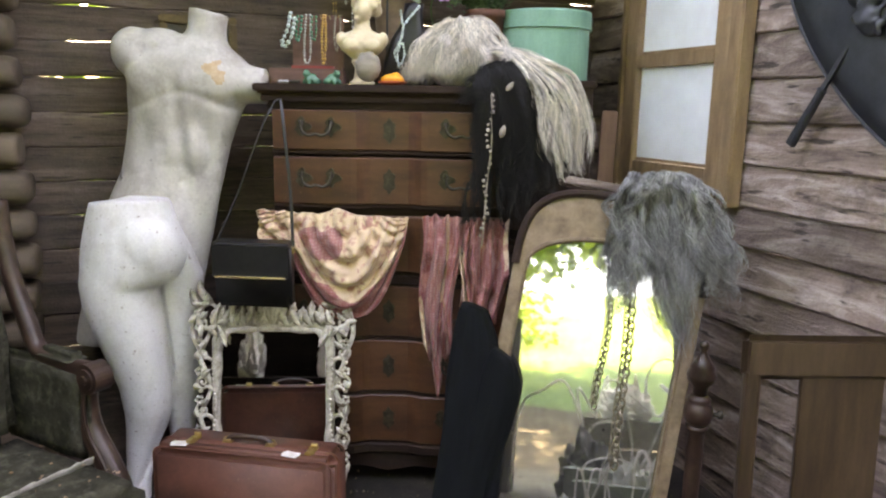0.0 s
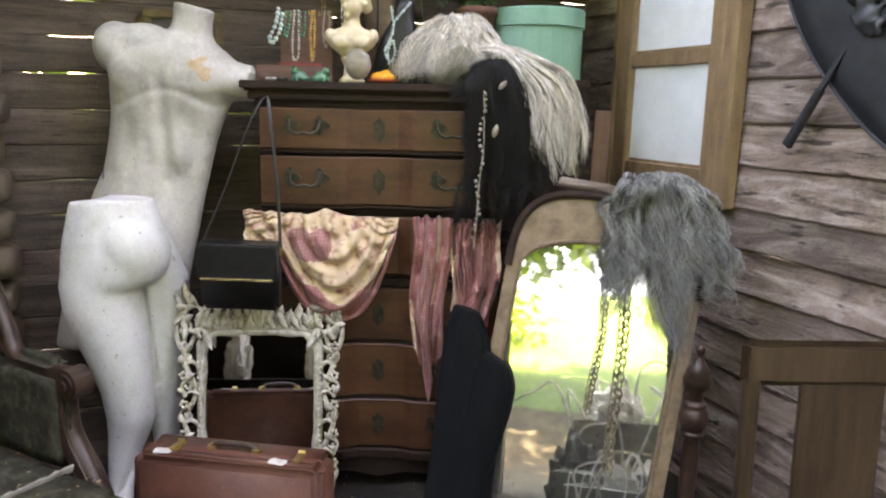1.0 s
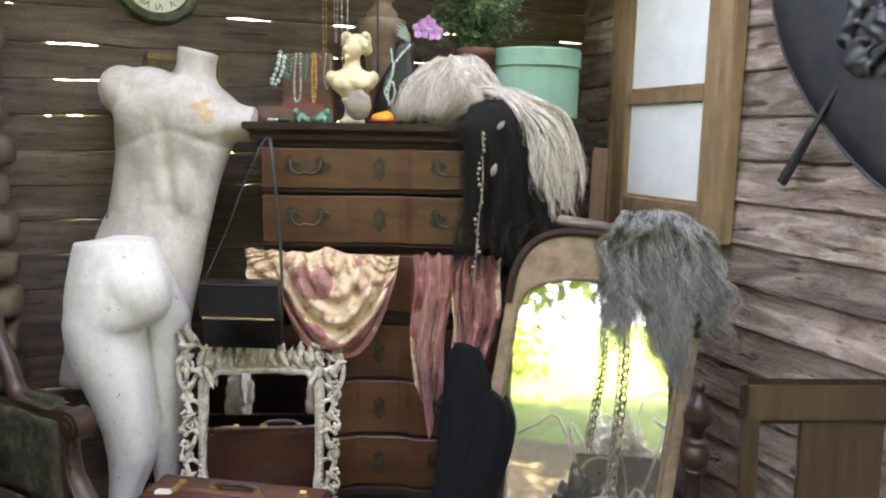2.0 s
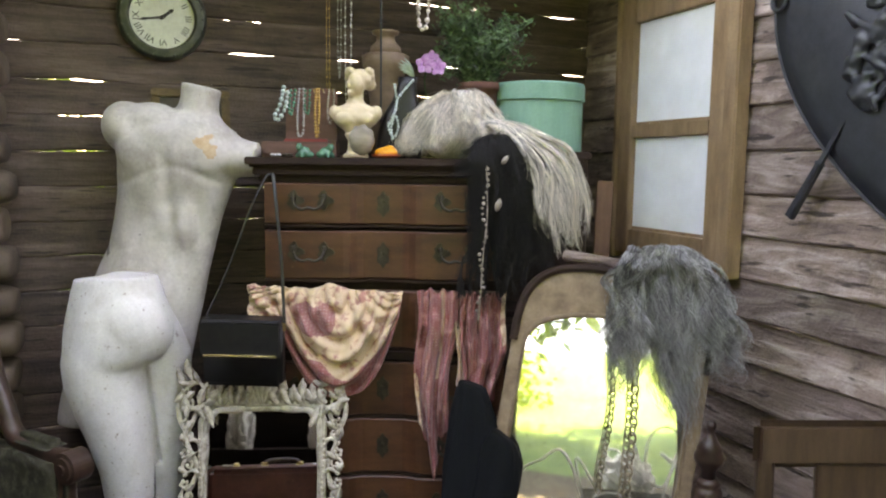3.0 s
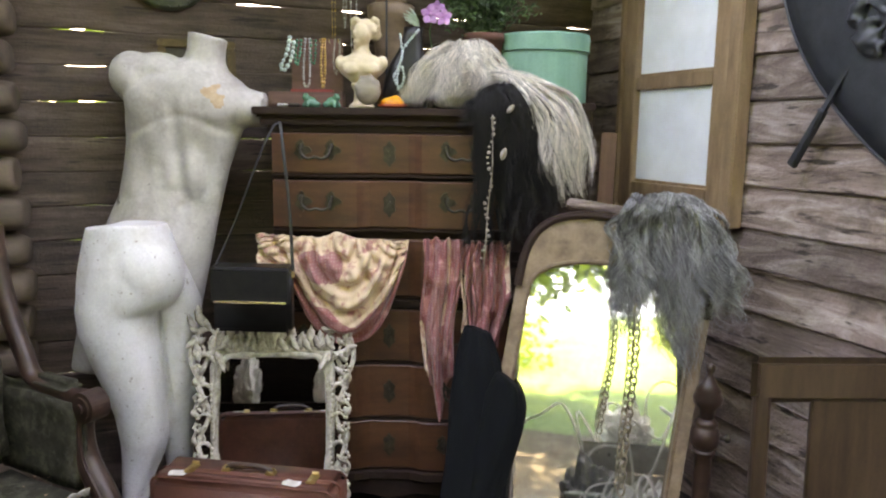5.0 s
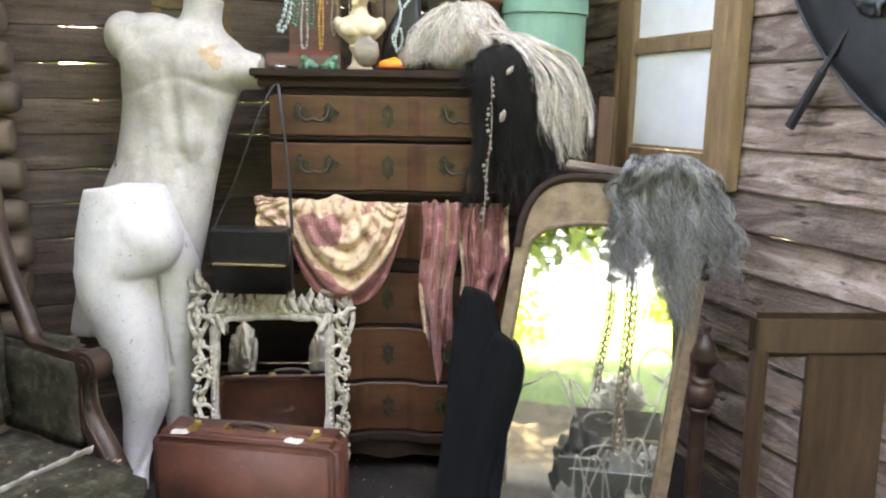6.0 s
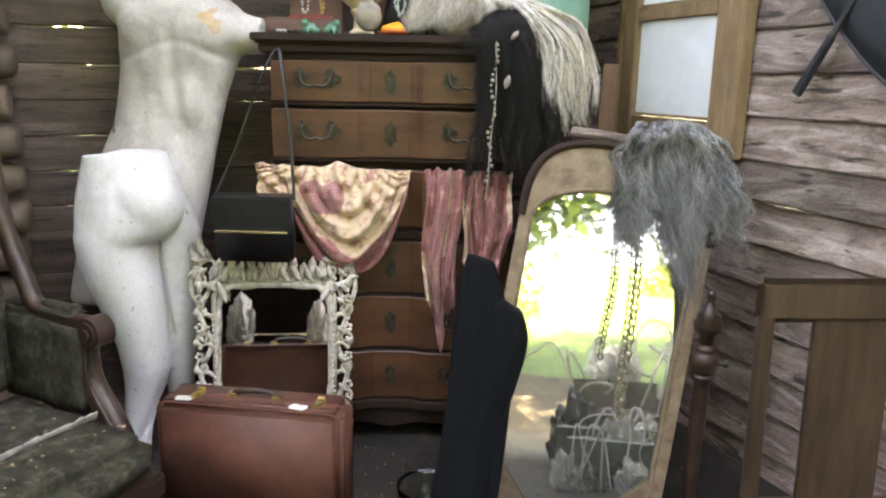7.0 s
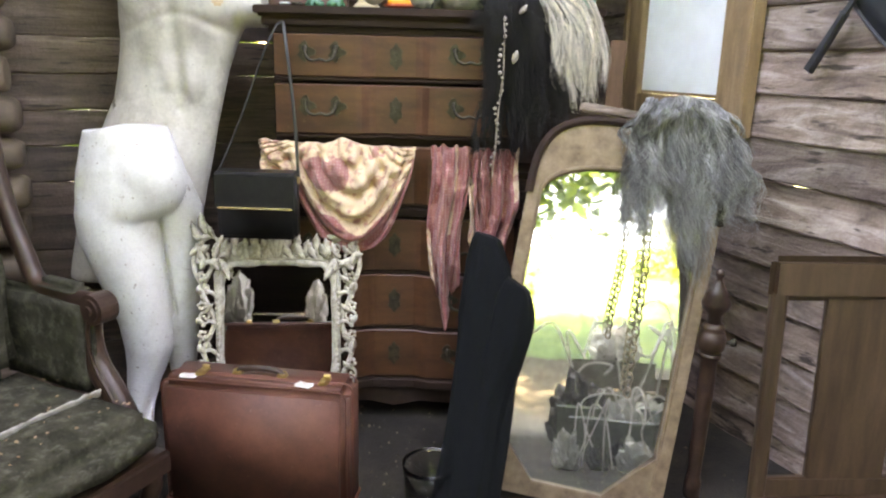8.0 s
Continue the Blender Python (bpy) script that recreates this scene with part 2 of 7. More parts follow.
def outline(pts, y0, y1, bm=None, bevel=0.0):
    """A flat shape in x and z, given by its outline, with a thickness from y0 to y1."""
    bm = bm or bmesh.new()
    a = [bm.verts.new((x, y0, z)) for x, z in pts]
    b = [bm.verts.new((x, y1, z)) for x, z in pts]
    n = len(pts)
    f0, f1 = bm.faces.new(a), bm.faces.new(b[::-1])
    for i in range(n):
        bm.faces.new((a[i], b[i], b[(i + 1) % n], a[(i + 1) % n]))
    if bevel:
        bmesh.ops.bevel(bm, geom=list(f0.edges), offset=bevel, segments=2, affect="EDGES", clamp_overlap=True)
    return bm


def fuse(bm, voxel, smooth=8):
    """Melts overlapping closed forms of a bmesh into one smooth skin, and returns it as a new bmesh."""
    me = bpy.data.meshes.new("melt")
    bm.to_mesh(me)
    bm.free()
    ob = new("melt", me)
    rm = ob.modifiers.new("remesh", "REMESH")
    rm.mode, rm.voxel_size = "VOXEL", voxel
    sm = ob.modifiers.new("smooth", "SMOOTH")
    sm.factor, sm.iterations = 0.5, smooth
    ev = ob.evaluated_get(bpy.context.evaluated_depsgraph_get())
    out = bmesh.new()
    out.from_mesh(ev.to_mesh())
    bpy.data.objects.remove(ob)
    return out


# ---- the shed: two board walls that meet in a corner, floor, roof, ground ----
ROOM = pose(0.70, 3.54, 0, 0, 0, 20.9)
rng = random.Random(4)


bm = bmesh.new()
xs = [-1500, -300, -80, -40, -20, -12, -8, -5, -2, 0, 2, 5, 8, 12, 20, 40, 80, 300, 1500]
ys = [-1500, -300, -90, -60, -40, -30, -24, -20, -17, -14, -12, -10, -9, -8, -7, -6, -5, -3, 0, 3, 6, 12, 30, 90, 300, 1500]
def ground_z(x, y):
    return 0.26 * max(0.0, min(-y, 40) - 5.0) - 0.02 + 0.15 * noise.noise((x * 0.13, y * 0.13, 0)) * min(1.0, max(0.0, -y - 4) / 4)


gv = [[bm.verts.new((x, y, ground_z(x, y))) for x in xs] for y in ys]
for r0, r1 in zip(gv, gv[1:]):
    for i in range(len(xs) - 1):
        bm.faces.new((r0[i], r0[i + 1], r1[i + 1], r1[i]))
tagged(part("ground", bm, GRASS, smooth=True), "sunlit green lawn sloping up behind the shed", "ground", kind="structure")

bm = bmesh.new()
bmesh.ops.create_grid(bm, x_segments=50, y_segments=40, size=1.0)
for v in bm.verts:
    a, q = math.atan2(v.co.y, v.co.x), max(abs(v.co.x), abs(v.co.y))
    q *= 1 + 0.16 * noise.noise((2 * math.cos(a), 2 * math.sin(a), 0.5)) + 0.05 * noise.noise((9 * math.cos(a), 9 * math.sin(a), 0.5))
    v.co = (q * math.cos(a) * 7.0 + 0.8, q * math.sin(a) * 5.4 - 2.6, 0)
    v.co.z = ground_z(v.co.x, v.co.y) + 0.008 + 0.07 * min(1.0, max(0.0, -v.co.y - 4) / 2) + 0.01 * noise.noise(v.co * 2)
tagged(part("pavement", bm, SHADE_EARTH, smooth=True), "bare earth in front of the open shed, coloured dark for tree shade", "ground", kind="structure")

# floor of trodden earth inside the shed
bm = bmesh.new()
bmesh.ops.create_grid(bm, x_segments=60, y_segments=60, size=1.0)
for v in bm.verts:
    v.co = (v.co.x * 1.75 - 1.55, v.co.y * 2.3 - 2.1, 0)
    v.co.z = 0.012 * noise.noise(v.co * 5) - 0.004
fl = tagged(part("floor", bm, DIRT, smooth=True), "dark trodden earth floor of the shed", "floor", kind="structure")
fl.matrix_world = ROOM


def board_mesh(length, height, thick, seed):
    """One weathered board along x, its long edges waney, its face toward -y."""
    r = random.Random(seed)
    n = 44
    secs = []
    for i in range(n + 1):
        x = length * i / n
        zt = height / 2 + 0.0075 * noise.noise((x * 3.5, seed * 7.1, 0)) + 0.0042 * noise.noise((x * 22, seed * 3.1, 5))
        zb = -height / 2 + 0.0075 * noise.noise((x * 3.5, seed * 5.7, 9)) + 0.0042 * noise.noise((x * 22, seed * 1.9, 2))
        d = 0.004 * noise.noise((x * 2, seed * 2.3, 4))
        e = 0.006
        secs.append([(x, -thick + d + 0.004, zb), (x, -thick + d - 0.002, zb + e), (x, -thick + d - 0.001, 0), (x, -thick + d, zt - e), (x, -thick + d + 0.005, zt), (x, 0, zt), (x, 0, zb)])
    return rings(secs)


def wall_of_boards(name, m, length, pitch, z0, count, gap, material, label, seed, overlap=False, hole=None):
    w = thing(name, m, label, "wall", kind="structure")
    variants = [part("board", board_mesh(length, pitch - gap, 0.022, seed + k), material, w) for k in range(5)]
    short = None
    if hole:
        short = (board_mesh(hole[0], pitch - gap, 0.022, seed + 9), board_mesh(length - hole[1], pitch - gap, 0.022, seed + 10))
        short = [part("board", b, material, w) for b in short]
        used = False
    for i in range(count):
        z = z0 + pitch * (i + 0.5)
        mm = pose(0, rng.uniform(-0.004, 0.003), z + rng.uniform(-0.002, 0.002), (-6.5 if overlap else rng.uniform(-1.5, 1.5)), rng.uniform(-0.07, 0.07), 0)
        if not overlap and i > 14:
            mm = mm @ Matrix.Diagonal((1, 1, 0.983, 1))
        if hole and hole[2] < z < hole[3]:
            m2 = mm @ pose(hole[1], 0, 0)
            if used:
                clone(short[0], mm, w)
                clone(short[1], m2, w)
            else:
                short[0].matrix_local, short[1].matrix_local, used = mm, m2, True
        elif i < 5:
            variants[i].matrix_local = mm
        else:
            clone(variants[i % 5], mm, w)
    return w


LOWER = ROOM @ pose(-2.55, 0, 0)
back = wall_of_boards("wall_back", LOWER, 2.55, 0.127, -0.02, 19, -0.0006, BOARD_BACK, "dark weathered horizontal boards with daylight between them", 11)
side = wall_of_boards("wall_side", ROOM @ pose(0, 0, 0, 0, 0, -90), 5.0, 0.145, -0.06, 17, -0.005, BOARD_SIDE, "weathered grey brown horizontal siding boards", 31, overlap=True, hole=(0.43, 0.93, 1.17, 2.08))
# added out of view: keeps low light from the left off the siding
shut = wall_of_boards("wall_left", pose(-1.9, -0.7, 0, 0, 0, 90), 3.4, 0.145, -0.06, 17, -0.004, BOARD_BACK, "unseen dark board wall added to block light from the left", 51)
# battens that hold the boards from outside
for nm, par, spots in (("batten", back, (0.04, 0.75, 1.5, 2.2)), ("batten", side, (0.05, 1.15, 2.1, 3.1, 4.2, 4.9))):
    for i, sx in enumerate(spots):
        o = part(nm, box((0.09, 0.05, 2.44), (sx, 0.028, 1.22), 0.004), BOARD_BACK, par)

# stacked log ends at the end of the back wall
ends = thing("log_stack_corner", ROOM @ pose(-2.445, -0.02, 0), "brown rounded log ends stacked at the wall corner", "wall", kind="structure")
for i in range(18):
    bm = bmesh.new()
    h = 0.118 + rng.uniform(-0.008, 0.008)
    ring = []
    for x, s in ((-0.5, 1.0), (0.03, 1.0), (0.062, 0.97), (0.08, 0.88), (0.09 + rng.uniform(-0.01, 0.015), 0.7)):
        ring.append([(x, -0.11 + 0.11 * s * math.cos(a) * (1 if math.cos(a) < 0 else 0.9), h / 2 * s * math.copysign(abs(math.sin(a)) ** 0.6, math.sin(a))) for a in [2 * math.pi * k / 20 for k in range(20)]])
    o = part("log", rings(ring), LOG_END, ends, smooth=True)
    o.matrix_local = pose(rng.uniform(-0.012, 0.012), rng.uniform(-0.01, 0.01), 0.07 + 0.131 * i)

# roof over the corner, open toward the garden
bm = bmesh.new()
for i in range(8):
    box((3.6, 0.15, 0.025), (-1.6, 0.25 - 0.152 * i, 2.42 + 0.0), 0.003, bm)
ro = tagged(part("ceiling", bm, BOARD_BACK), "dark plank roof over the shed corner", "roof", kind="structure")
ro.matrix_world = ROOM @ pose(0, 0, 0.0, -3, 0, 0)


# ---- tall chest of drawers ----
def serpentine(u):
    """Depth of the drawer front at u from -1 to 1 across the width: bowed sides and a shallow middle."""
    a = abs(u)
    k = min(1.0, max(0.0, (a - 0.16) / 0.15))
    k = k * k * (3 - 2 * k)
    return 0.021 * k * math.cos((a - 0.55) * 2.3) - 0.004 * (1 - k)


def serp_slab(x0, x1, z0, z1, y, thick, half, bm=None, lip=0.004):
    secs = []
    n = 36
    for i in range(n + 1):
        x = x0 + (x1 - x0) * i / n
        f = y - serpentine(x / half)
        secs.append([(x, f, z0 + lip), (x, f, z1 - lip), (x, f + lip, z1), (x, y + thick, z1), (x, y + thick, z0), (x, f + lip, z0)])
    return rings(secs, bm)


def bail_handle(parent, x, y, z, s=1.0):
    h = part("handle", bmesh.new(), BRASS_OLD, parent, "tarnished brass bail handle")
    bm = bmesh.new()
    for sx in (-1, 1):
        pl = [(0.022 * math.cos(a) * (1 + 0.35 * math.cos(3 * a + 0.4)), 0.024 * math.sin(a) * (1 + 0.3 * math.cos(4 * a))) for a in [2 * math.pi * k / 20 for k in range(20)]]
        outline([(sx * 0.042 + px, pz) for px, pz in pl], -0.004, 0.0, bm)
        lathe([(0.004, 0), (0.008, 0.006), (0.006, 0.016), (0.001, 0.019)], 10, bm, (sx * 0.042, -0.012, 0))
    bm2 = bm
    tube(smooth_path([(-0.042, -0.016, 0.004), (-0.036, -0.022, -0.016), (-0.018, -0.026, -0.026), (0, -0.027, -0.021), (0.018, -0.026, -0.026), (0.036, -0.022, -0.016), (0.042, -0.016, 0.004)], 4), 0.0042, 8, bm2)
    me = h.data
    bmesh.ops.scale(bm2, vec=(s, s, s), verts=bm2.verts)
    bmesh.ops.scale(bm2, vec=(1.22, 1.1, 1.15), verts=bm2.verts)
    bm2.to_mesh(me)
    bm2.free()
    h.matrix_local = pose(x, y, z)
    return h


def key_plate(parent, x, y, z):
    pl = []
    for k in range(32):
        a = 2 * math.pi * k / 32
        r = 1 + 0.16 * math.cos(6 * a)
        pl.append((0.021 * r * math.sin(a), 0.04 * r * math.cos(a)))
    bm = outline(pl, -0.004, 0.001, bevel=0.0015)
    lathe([(0.004, -0.004), (0.005, 0.0), (0.004, 0.004)], 10, bm, (0, -0.004, 0.008))
    box((0.003, 0.004, 0.014), (0, -0.004, -0.004), 0, bm)
    o = part("keyhole_plate", bm, BRASS_OLD, parent, "dark pierced brass keyhole plate")
    o.matrix_local = pose(x, y, z)


def chest_of_drawers(m):
    t = thing("chest_of_drawers", m, "tall old brown chest of drawers with curved drawer fronts", "chest of drawers")
    H = 0.425
    bm = box((2 * H - 0.01, 0.40, 0.60), (0, 0.225, 1.10), 0.004)
    part("upper_case", bm, DRESSER_DARK, t)
    part("lower_case", box((2 * H + 0.05, 0.43, 0.72), (0, 0.215, 0.43), 0.005), DRESSER_DARK, t)
    bm = bmesh.new()
    for z0, z1, o in ((1.405, 1.428, 0.004), (1.428, 1.455, 0.022), (1.455, 1.463, 0.034), (1.463, 1.49, 0.044)):
        box((2 * H + 2 * o, 0.42 + o, z1 - z0), (0, 0.205 - o / 2, (z0 + z1) / 2), 0.004, bm)
    part("crown_moulding", bm, DRESSER_DARK, t)
    part("waist_moulding", serp_slab(-H - 0.025, H + 0.025, 0.785, 0.815, -0.024, 0.05, H), DRESSER_DARK, t)
    part("base_moulding", serp_slab(-H - 0.03, H + 0.03, 0.13, 0.165, -0.028, 0.06, H), DRESSER_DARK, t)
    ap = [(-H - 0.02, 0.0), (-H - 0.02, 0.135), (H + 0.02, 0.135), (H + 0.02, 0), (H - 0.1, 0), (H - 0.13, 0.04), (H - 0.2, 0.06), (0.1, 0.07), (0, 0.05), (-0.1, 0.07), (-H + 0.2, 0.06), (-H + 0.13, 0.04), (-H + 0.1, 0)]
    part("apron", outline(ap, -0.01, 0.02), DRESSER_DARK, t)
    for z0, z1, w in ((1.262, 1.405, H - 0.02), (1.072, 1.243, H - 0.02), (0.828, 1.035, H - 0.02), (0.585, 0.779, H), (0.373, 0.574, H), (0.172, 0.362, H)):
        d = part("drawer", serp_slab(-w, w, z0 + 0.003, z1 - 0.003, -0.022, 0.03, w), DRESSER, t, "brown veneered curved drawer front")
        # lip of the rail under the drawer
        part("rail", serp_slab(-w - 0.004, w + 0.004, z0 - 0.012, z0 + 0.002, -0.016, 0.02, w), DRESSER_DARK, t)
        zc = (z0 + z1) / 2
        key_plate(d, 0.0, -0.022 - serpentine(0), zc)
        for sx in (-1, 1):
            bail_handle(d, sx * 0.25, -0.022 - serpentine(0.25 / w), zc + 0.012)
    return t


chest = chest_of_drawers(pose(-0.185, 2.60, 0, 0, 0, -1.0))


# ---- two shop dummies ----
def loft_world(spec, n=22):
    """Rings from (z, x from, x to, middle y, half depth)."""
    return rings([ell(((a + b) / 2, y, z), (b - a) / 2, d, n) for z, a, b, y, d in spec])


def merge(bm, other):
    me = bpy.data.meshes.new("tmp")
    other.to_mesh(me)
    other.free()
    bm.from_mesh(me)
    bpy.data.meshes.remove(me)
    return bm


def ball(bm, c, r, rot=None):
    bmesh.ops.create_uvsphere(bm, u_segments=20, v_segments=12, radius=1.0, matrix=Matrix.Translation(c) @ (rot or Matrix()) @ Matrix.Diagonal((*r, 1)))


CHIP = mat("bare_orange_chip", [(0.46, 0.3, 0.17), (0.58, 0.44, 0.3)], 0.8, scale=(40, 40, 40), bump=0.1)
CRACK = mat("dark_crack_grime", [(0.09, 0.08, 0.07), (0.2, 0.18, 0.16)], 0.8, scale=(60, 60, 60), bump=0.2)


def grey_torso():
    Y = 2.66
    bm = loft_world([(0.53, -1.37, -1.12, Y, 0.10), (0.64, -1.345, -1.10, Y, 0.11), (0.77, -1.32, -0.88, Y, 0.12), (0.87, -1.29, -0.856, Y, 0.125), (0.98, -1.245, -0.832, Y, 0.125), (1.07, -1.21, -0.812, Y, 0.115), (1.175, -1.16, -0.786, Y, 0.103), (1.275, -1.136, -0.76, Y, 0.1), (1.37, -1.122, -0.724, Y, 0.115), (1.45, -1.122, -0.69, Y, 0.125), (1.51, -1.12, -0.665, Y, 0.125), (1.57, -1.11, -0.7, Y, 0.115), (1.605, -1.06, -0.745, Y, 0.095), (1.64, -0.98, -0.77, Y, 0.072)])
    merge(bm, loft_world([(0.53, -1.06, -0.92, Y, 0.09), (0.64, -1.07, -0.9, Y, 0.1), (0.86, -1.09, -0.87, Y, 0.115)]))
    # neck, leaning to one side, cut flat
    merge(bm, rings([ell((-0.85, Y, 1.59), 0.1, 0.075), ell((-0.838, Y, 1.64), 0.074, 0.064), ell((-0.828, Y, 1.69), 0.066, 0.06), [p + Vector((0, 0, -0.22 * (p.x + 0.82))) for p in ell((-0.821, Y, 1.732), 0.071, 0.064)]]))
    # shoulder cap and the stump of the other arm
    ball(bm, (-1.083, Y - 0.01, 1.588), (0.078, 0.09, 0.09))
    ball(bm, (-1.0, Y, 1.61), (0.11, 0.085, 0.065))
    merge(bm, rings([[Vector((x, Y - 0.01 + r * math.cos(a), z + r2 * math.sin(a))) for a in [2 * math.pi * k / 16 for k in range(16)]] for x, z, r, r2 in ((-0.82, 1.515, 0.09, 0.09), (-0.72, 1.492, 0.08, 0.076), (-0.655, 1.482, 0.07, 0.064), (-0.61, 1.478, 0.066, 0.06))]))
    # chest, ribs, belly
    ball(bm, (-0.995, Y - 0.08, 1.50), (0.105, 0.036, 0.075))
    ball(bm, (-0.815, Y - 0.08, 1.49), (0.105, 0.036, 0.075))
    ball(bm, (-0.94, Y - 0.065, 1.29), (0.05, 0.05, 0.13))
    ball(bm, (-0.87, Y - 0.065, 1.28), (0.05, 0.05, 0.13))
    # collar bones
    for x0, x1 in ((-0.885, -1.05),):
        tube([(x0, Y - 0.068, 1.6), ((x0 + x1) / 2, Y - 0.082, 1.612), (x1, Y - 0.06, 1.61)], 0.011, 8, bm)
    bm = fuse(bm, 0.009, 11)
    for v in bm.verts:
        if v.co.z > 1.3 and v.co.x > -0.625:
            v.co.x = -0.625 + 0.01 * noise.noise(v.co * 40)
        p = v.co
        # furrows between chest, ribs and belly muscles
        if p.y < Y - 0.03:
            p.y += 0.012 * math.exp(-((p.x + 0.915 + 0.05 * (p.z - 1.4)) / 0.024) ** 2) * min(1.0, max(0.0, (1.56 - p.z) / 0.12)) * min(1.0, max(0.0, (p.z - 1.0) / 0.08))
            p.y += 0.006 * math.exp(-((p.z - 1.425 - 0.03 * math.cos((p.x + 0.9) * 16)) / 0.014) ** 2)
            p.y += 0.008 * math.exp(-((abs(p.x + 0.93) - 0.1) / 0.028) ** 2) * min(1.0, max(0.0, (1.4 - p.z) / 0.07)) * min(1.0, max(0.0, (p.z - 1.06) / 0.07))
            for zz in (1.20, 1.28):
                p.y += 0.003 * math.exp(-((p.z - zz) / 0.013) ** 2) * (1 if abs(p.x + 0.905) < 0.09 else 0)
            p.y += 0.012 * math.exp(-(((p.x + 0.915) / 0.012) ** 2 + ((p.z - 1.145) / 0.014) ** 2))
        p += 0.003 * Vector((noise.noise(p * 9), noise.noise(p * 9 + Vector((5, 0, 0))), 0))
    for f in bm.faces:
        c = f.calc_center_median()
        d = math.hypot((c.x + 0.775) / 0.035, (c.z - 1.525) / 0.05) + 0.9 * noise.noise(c * 35)
        e = math.hypot((c.x + 1.16 - 0.3 * (1.2 - c.z)) / 0.012, (c.z - 1.18) / 0.06) + 1.2 * noise.noise(c * 60)
        g = math.hypot((c.x + 1.17) / 0.014, (c.z - 1.585) / 0.03) + 0.8 * noise.noise(c * 50)
        if c.y < Y:
            f.material_index = 1 if (d < 0.6 or g < 0.8) else 2 if e < 0.75 else 0
    o = part("torso_dummy", bm, [GREY_PLASTER, CHIP, CRACK], smooth=True)
    return tagged(o, "aged grey plaster torso dummy with chipped paint", "mannequin")


grey_torso()


def white_legs():
    Y = 2.45
    bm = loft_world([(1.1, -1.18, -0.917, Y, 0.085), (1.04, -1.197, -0.898, Y, 0.1), (0.96, -1.216, -0.876, Y, 0.116), (0.91, -1.224, -0.868, Y, 0.122), (0.873, -1.228, -0.878, Y, 0.122), (0.835, -1.228, -0.908, Y, 0.12), (0.808, -1.225, -0.945, Y, 0.116), (0.79, -1.2, -0.98, Y, 0.108), (0.775, -1.17, -1.02, Y, 0.09)])
    # near leg
    merge(bm, loft_world([(1.0, -1.17, -1.02, Y, 0.06), (0.92, -1.212, -0.99, Y - 0.008, 0.1), (0.81, -1.233, -0.972, Y - 0.006, 0.112), (0.727, -1.226, -0.978, Y - 0.006, 0.106), (0.629, -1.195, -0.968, Y - 0.002, 0.097), (0.53, -1.158, -0.961, Y, 0.084), (0.43, -1.13, -0.959, Y + 0.01, 0.076), (0.325, -1.12, -0.962, Y + 0.02, 0.07), (0.262, -1.12, -0.983, Y + 0.02, 0.06), (0.2, -1.122, -1.012, Y + 0.012, 0.05), (0.12, -1.12, -1.03, Y, 0.043), (0.07, -1.118, -1.034, Y - 0.01, 0.043), (0.03, -1.12, -1.034, Y - 0.03, 0.07), (0.0, -1.12, -1.034, Y - 0.04, 0.085)], 24))
    # far leg
    Z = Y + 0.125
    merge(bm, loft_world([(1.0, -0.99, -0.92, Z - 0.04, 0.04), (0.9, -1.02, -0.885, Z - 0.02, 0.08), (0.81, -1.025, -0.86, Z, 0.1), (0.71, -1.02, -0.858, Z, 0.096), (0.6, -1.02, -0.869, Z, 0.086), (0.5, -1.02, -0.882, Z, 0.076), (0.396, -1.022, -0.896, Z + 0.01, 0.07), (0.28, -1.02, -0.91, Z + 0.02, 0.063), (0.2, -1.01, -0.92, Z + 0.015, 0.053), (0.1, -1.0, -0.925, Z, 0.044), (0.03, -0.99, -0.92, Z - 0.03, 0.07), (0.0, -0.99, -0.918, Z - 0.04, 0.085)], 24))
    # seat of the near side, with the fold under it
    ball(bm, (-1.0, Y - 0.002, 0.945), (0.128, 0.1215, 0.15), Matrix.Rotation(radians(-18), 4, "Y"))
    bm = fuse(bm, 0.007, 7)
    for v in bm.verts:
        p = v.co
        top = 1.083 + 0.15 * (p.x + 1.18) + 0.004 * math.sin(p.x * 40)
        if p.z > top:
            p.z = top
        # the line where the two legs touch
        if p.z < 0.8 and p.y < Y + 0.06:
            c = -0.96 - 0.024 * min(1.0, max(0.0, (p.z - 0.45) / 0.34)) - 0.06 * max(0.0, (0.33 - p.z) / 0.15)
            p.y += 0.02 * math.exp(-((p.x - c) / 0.011) ** 2)
        # slight hollows of thigh and knee
        p.y += 0.006 * math.exp(-((p.x + 1.17) / 0.03) ** 2 - ((p.z - 0.95) / 0.08) ** 2)
    o = part("legs_dummy", bm, WHITE_PAINT, smooth=True)
    return tagged(o, "glossy white hips and legs dummy with scuffed paint", "mannequin")


white_legs()


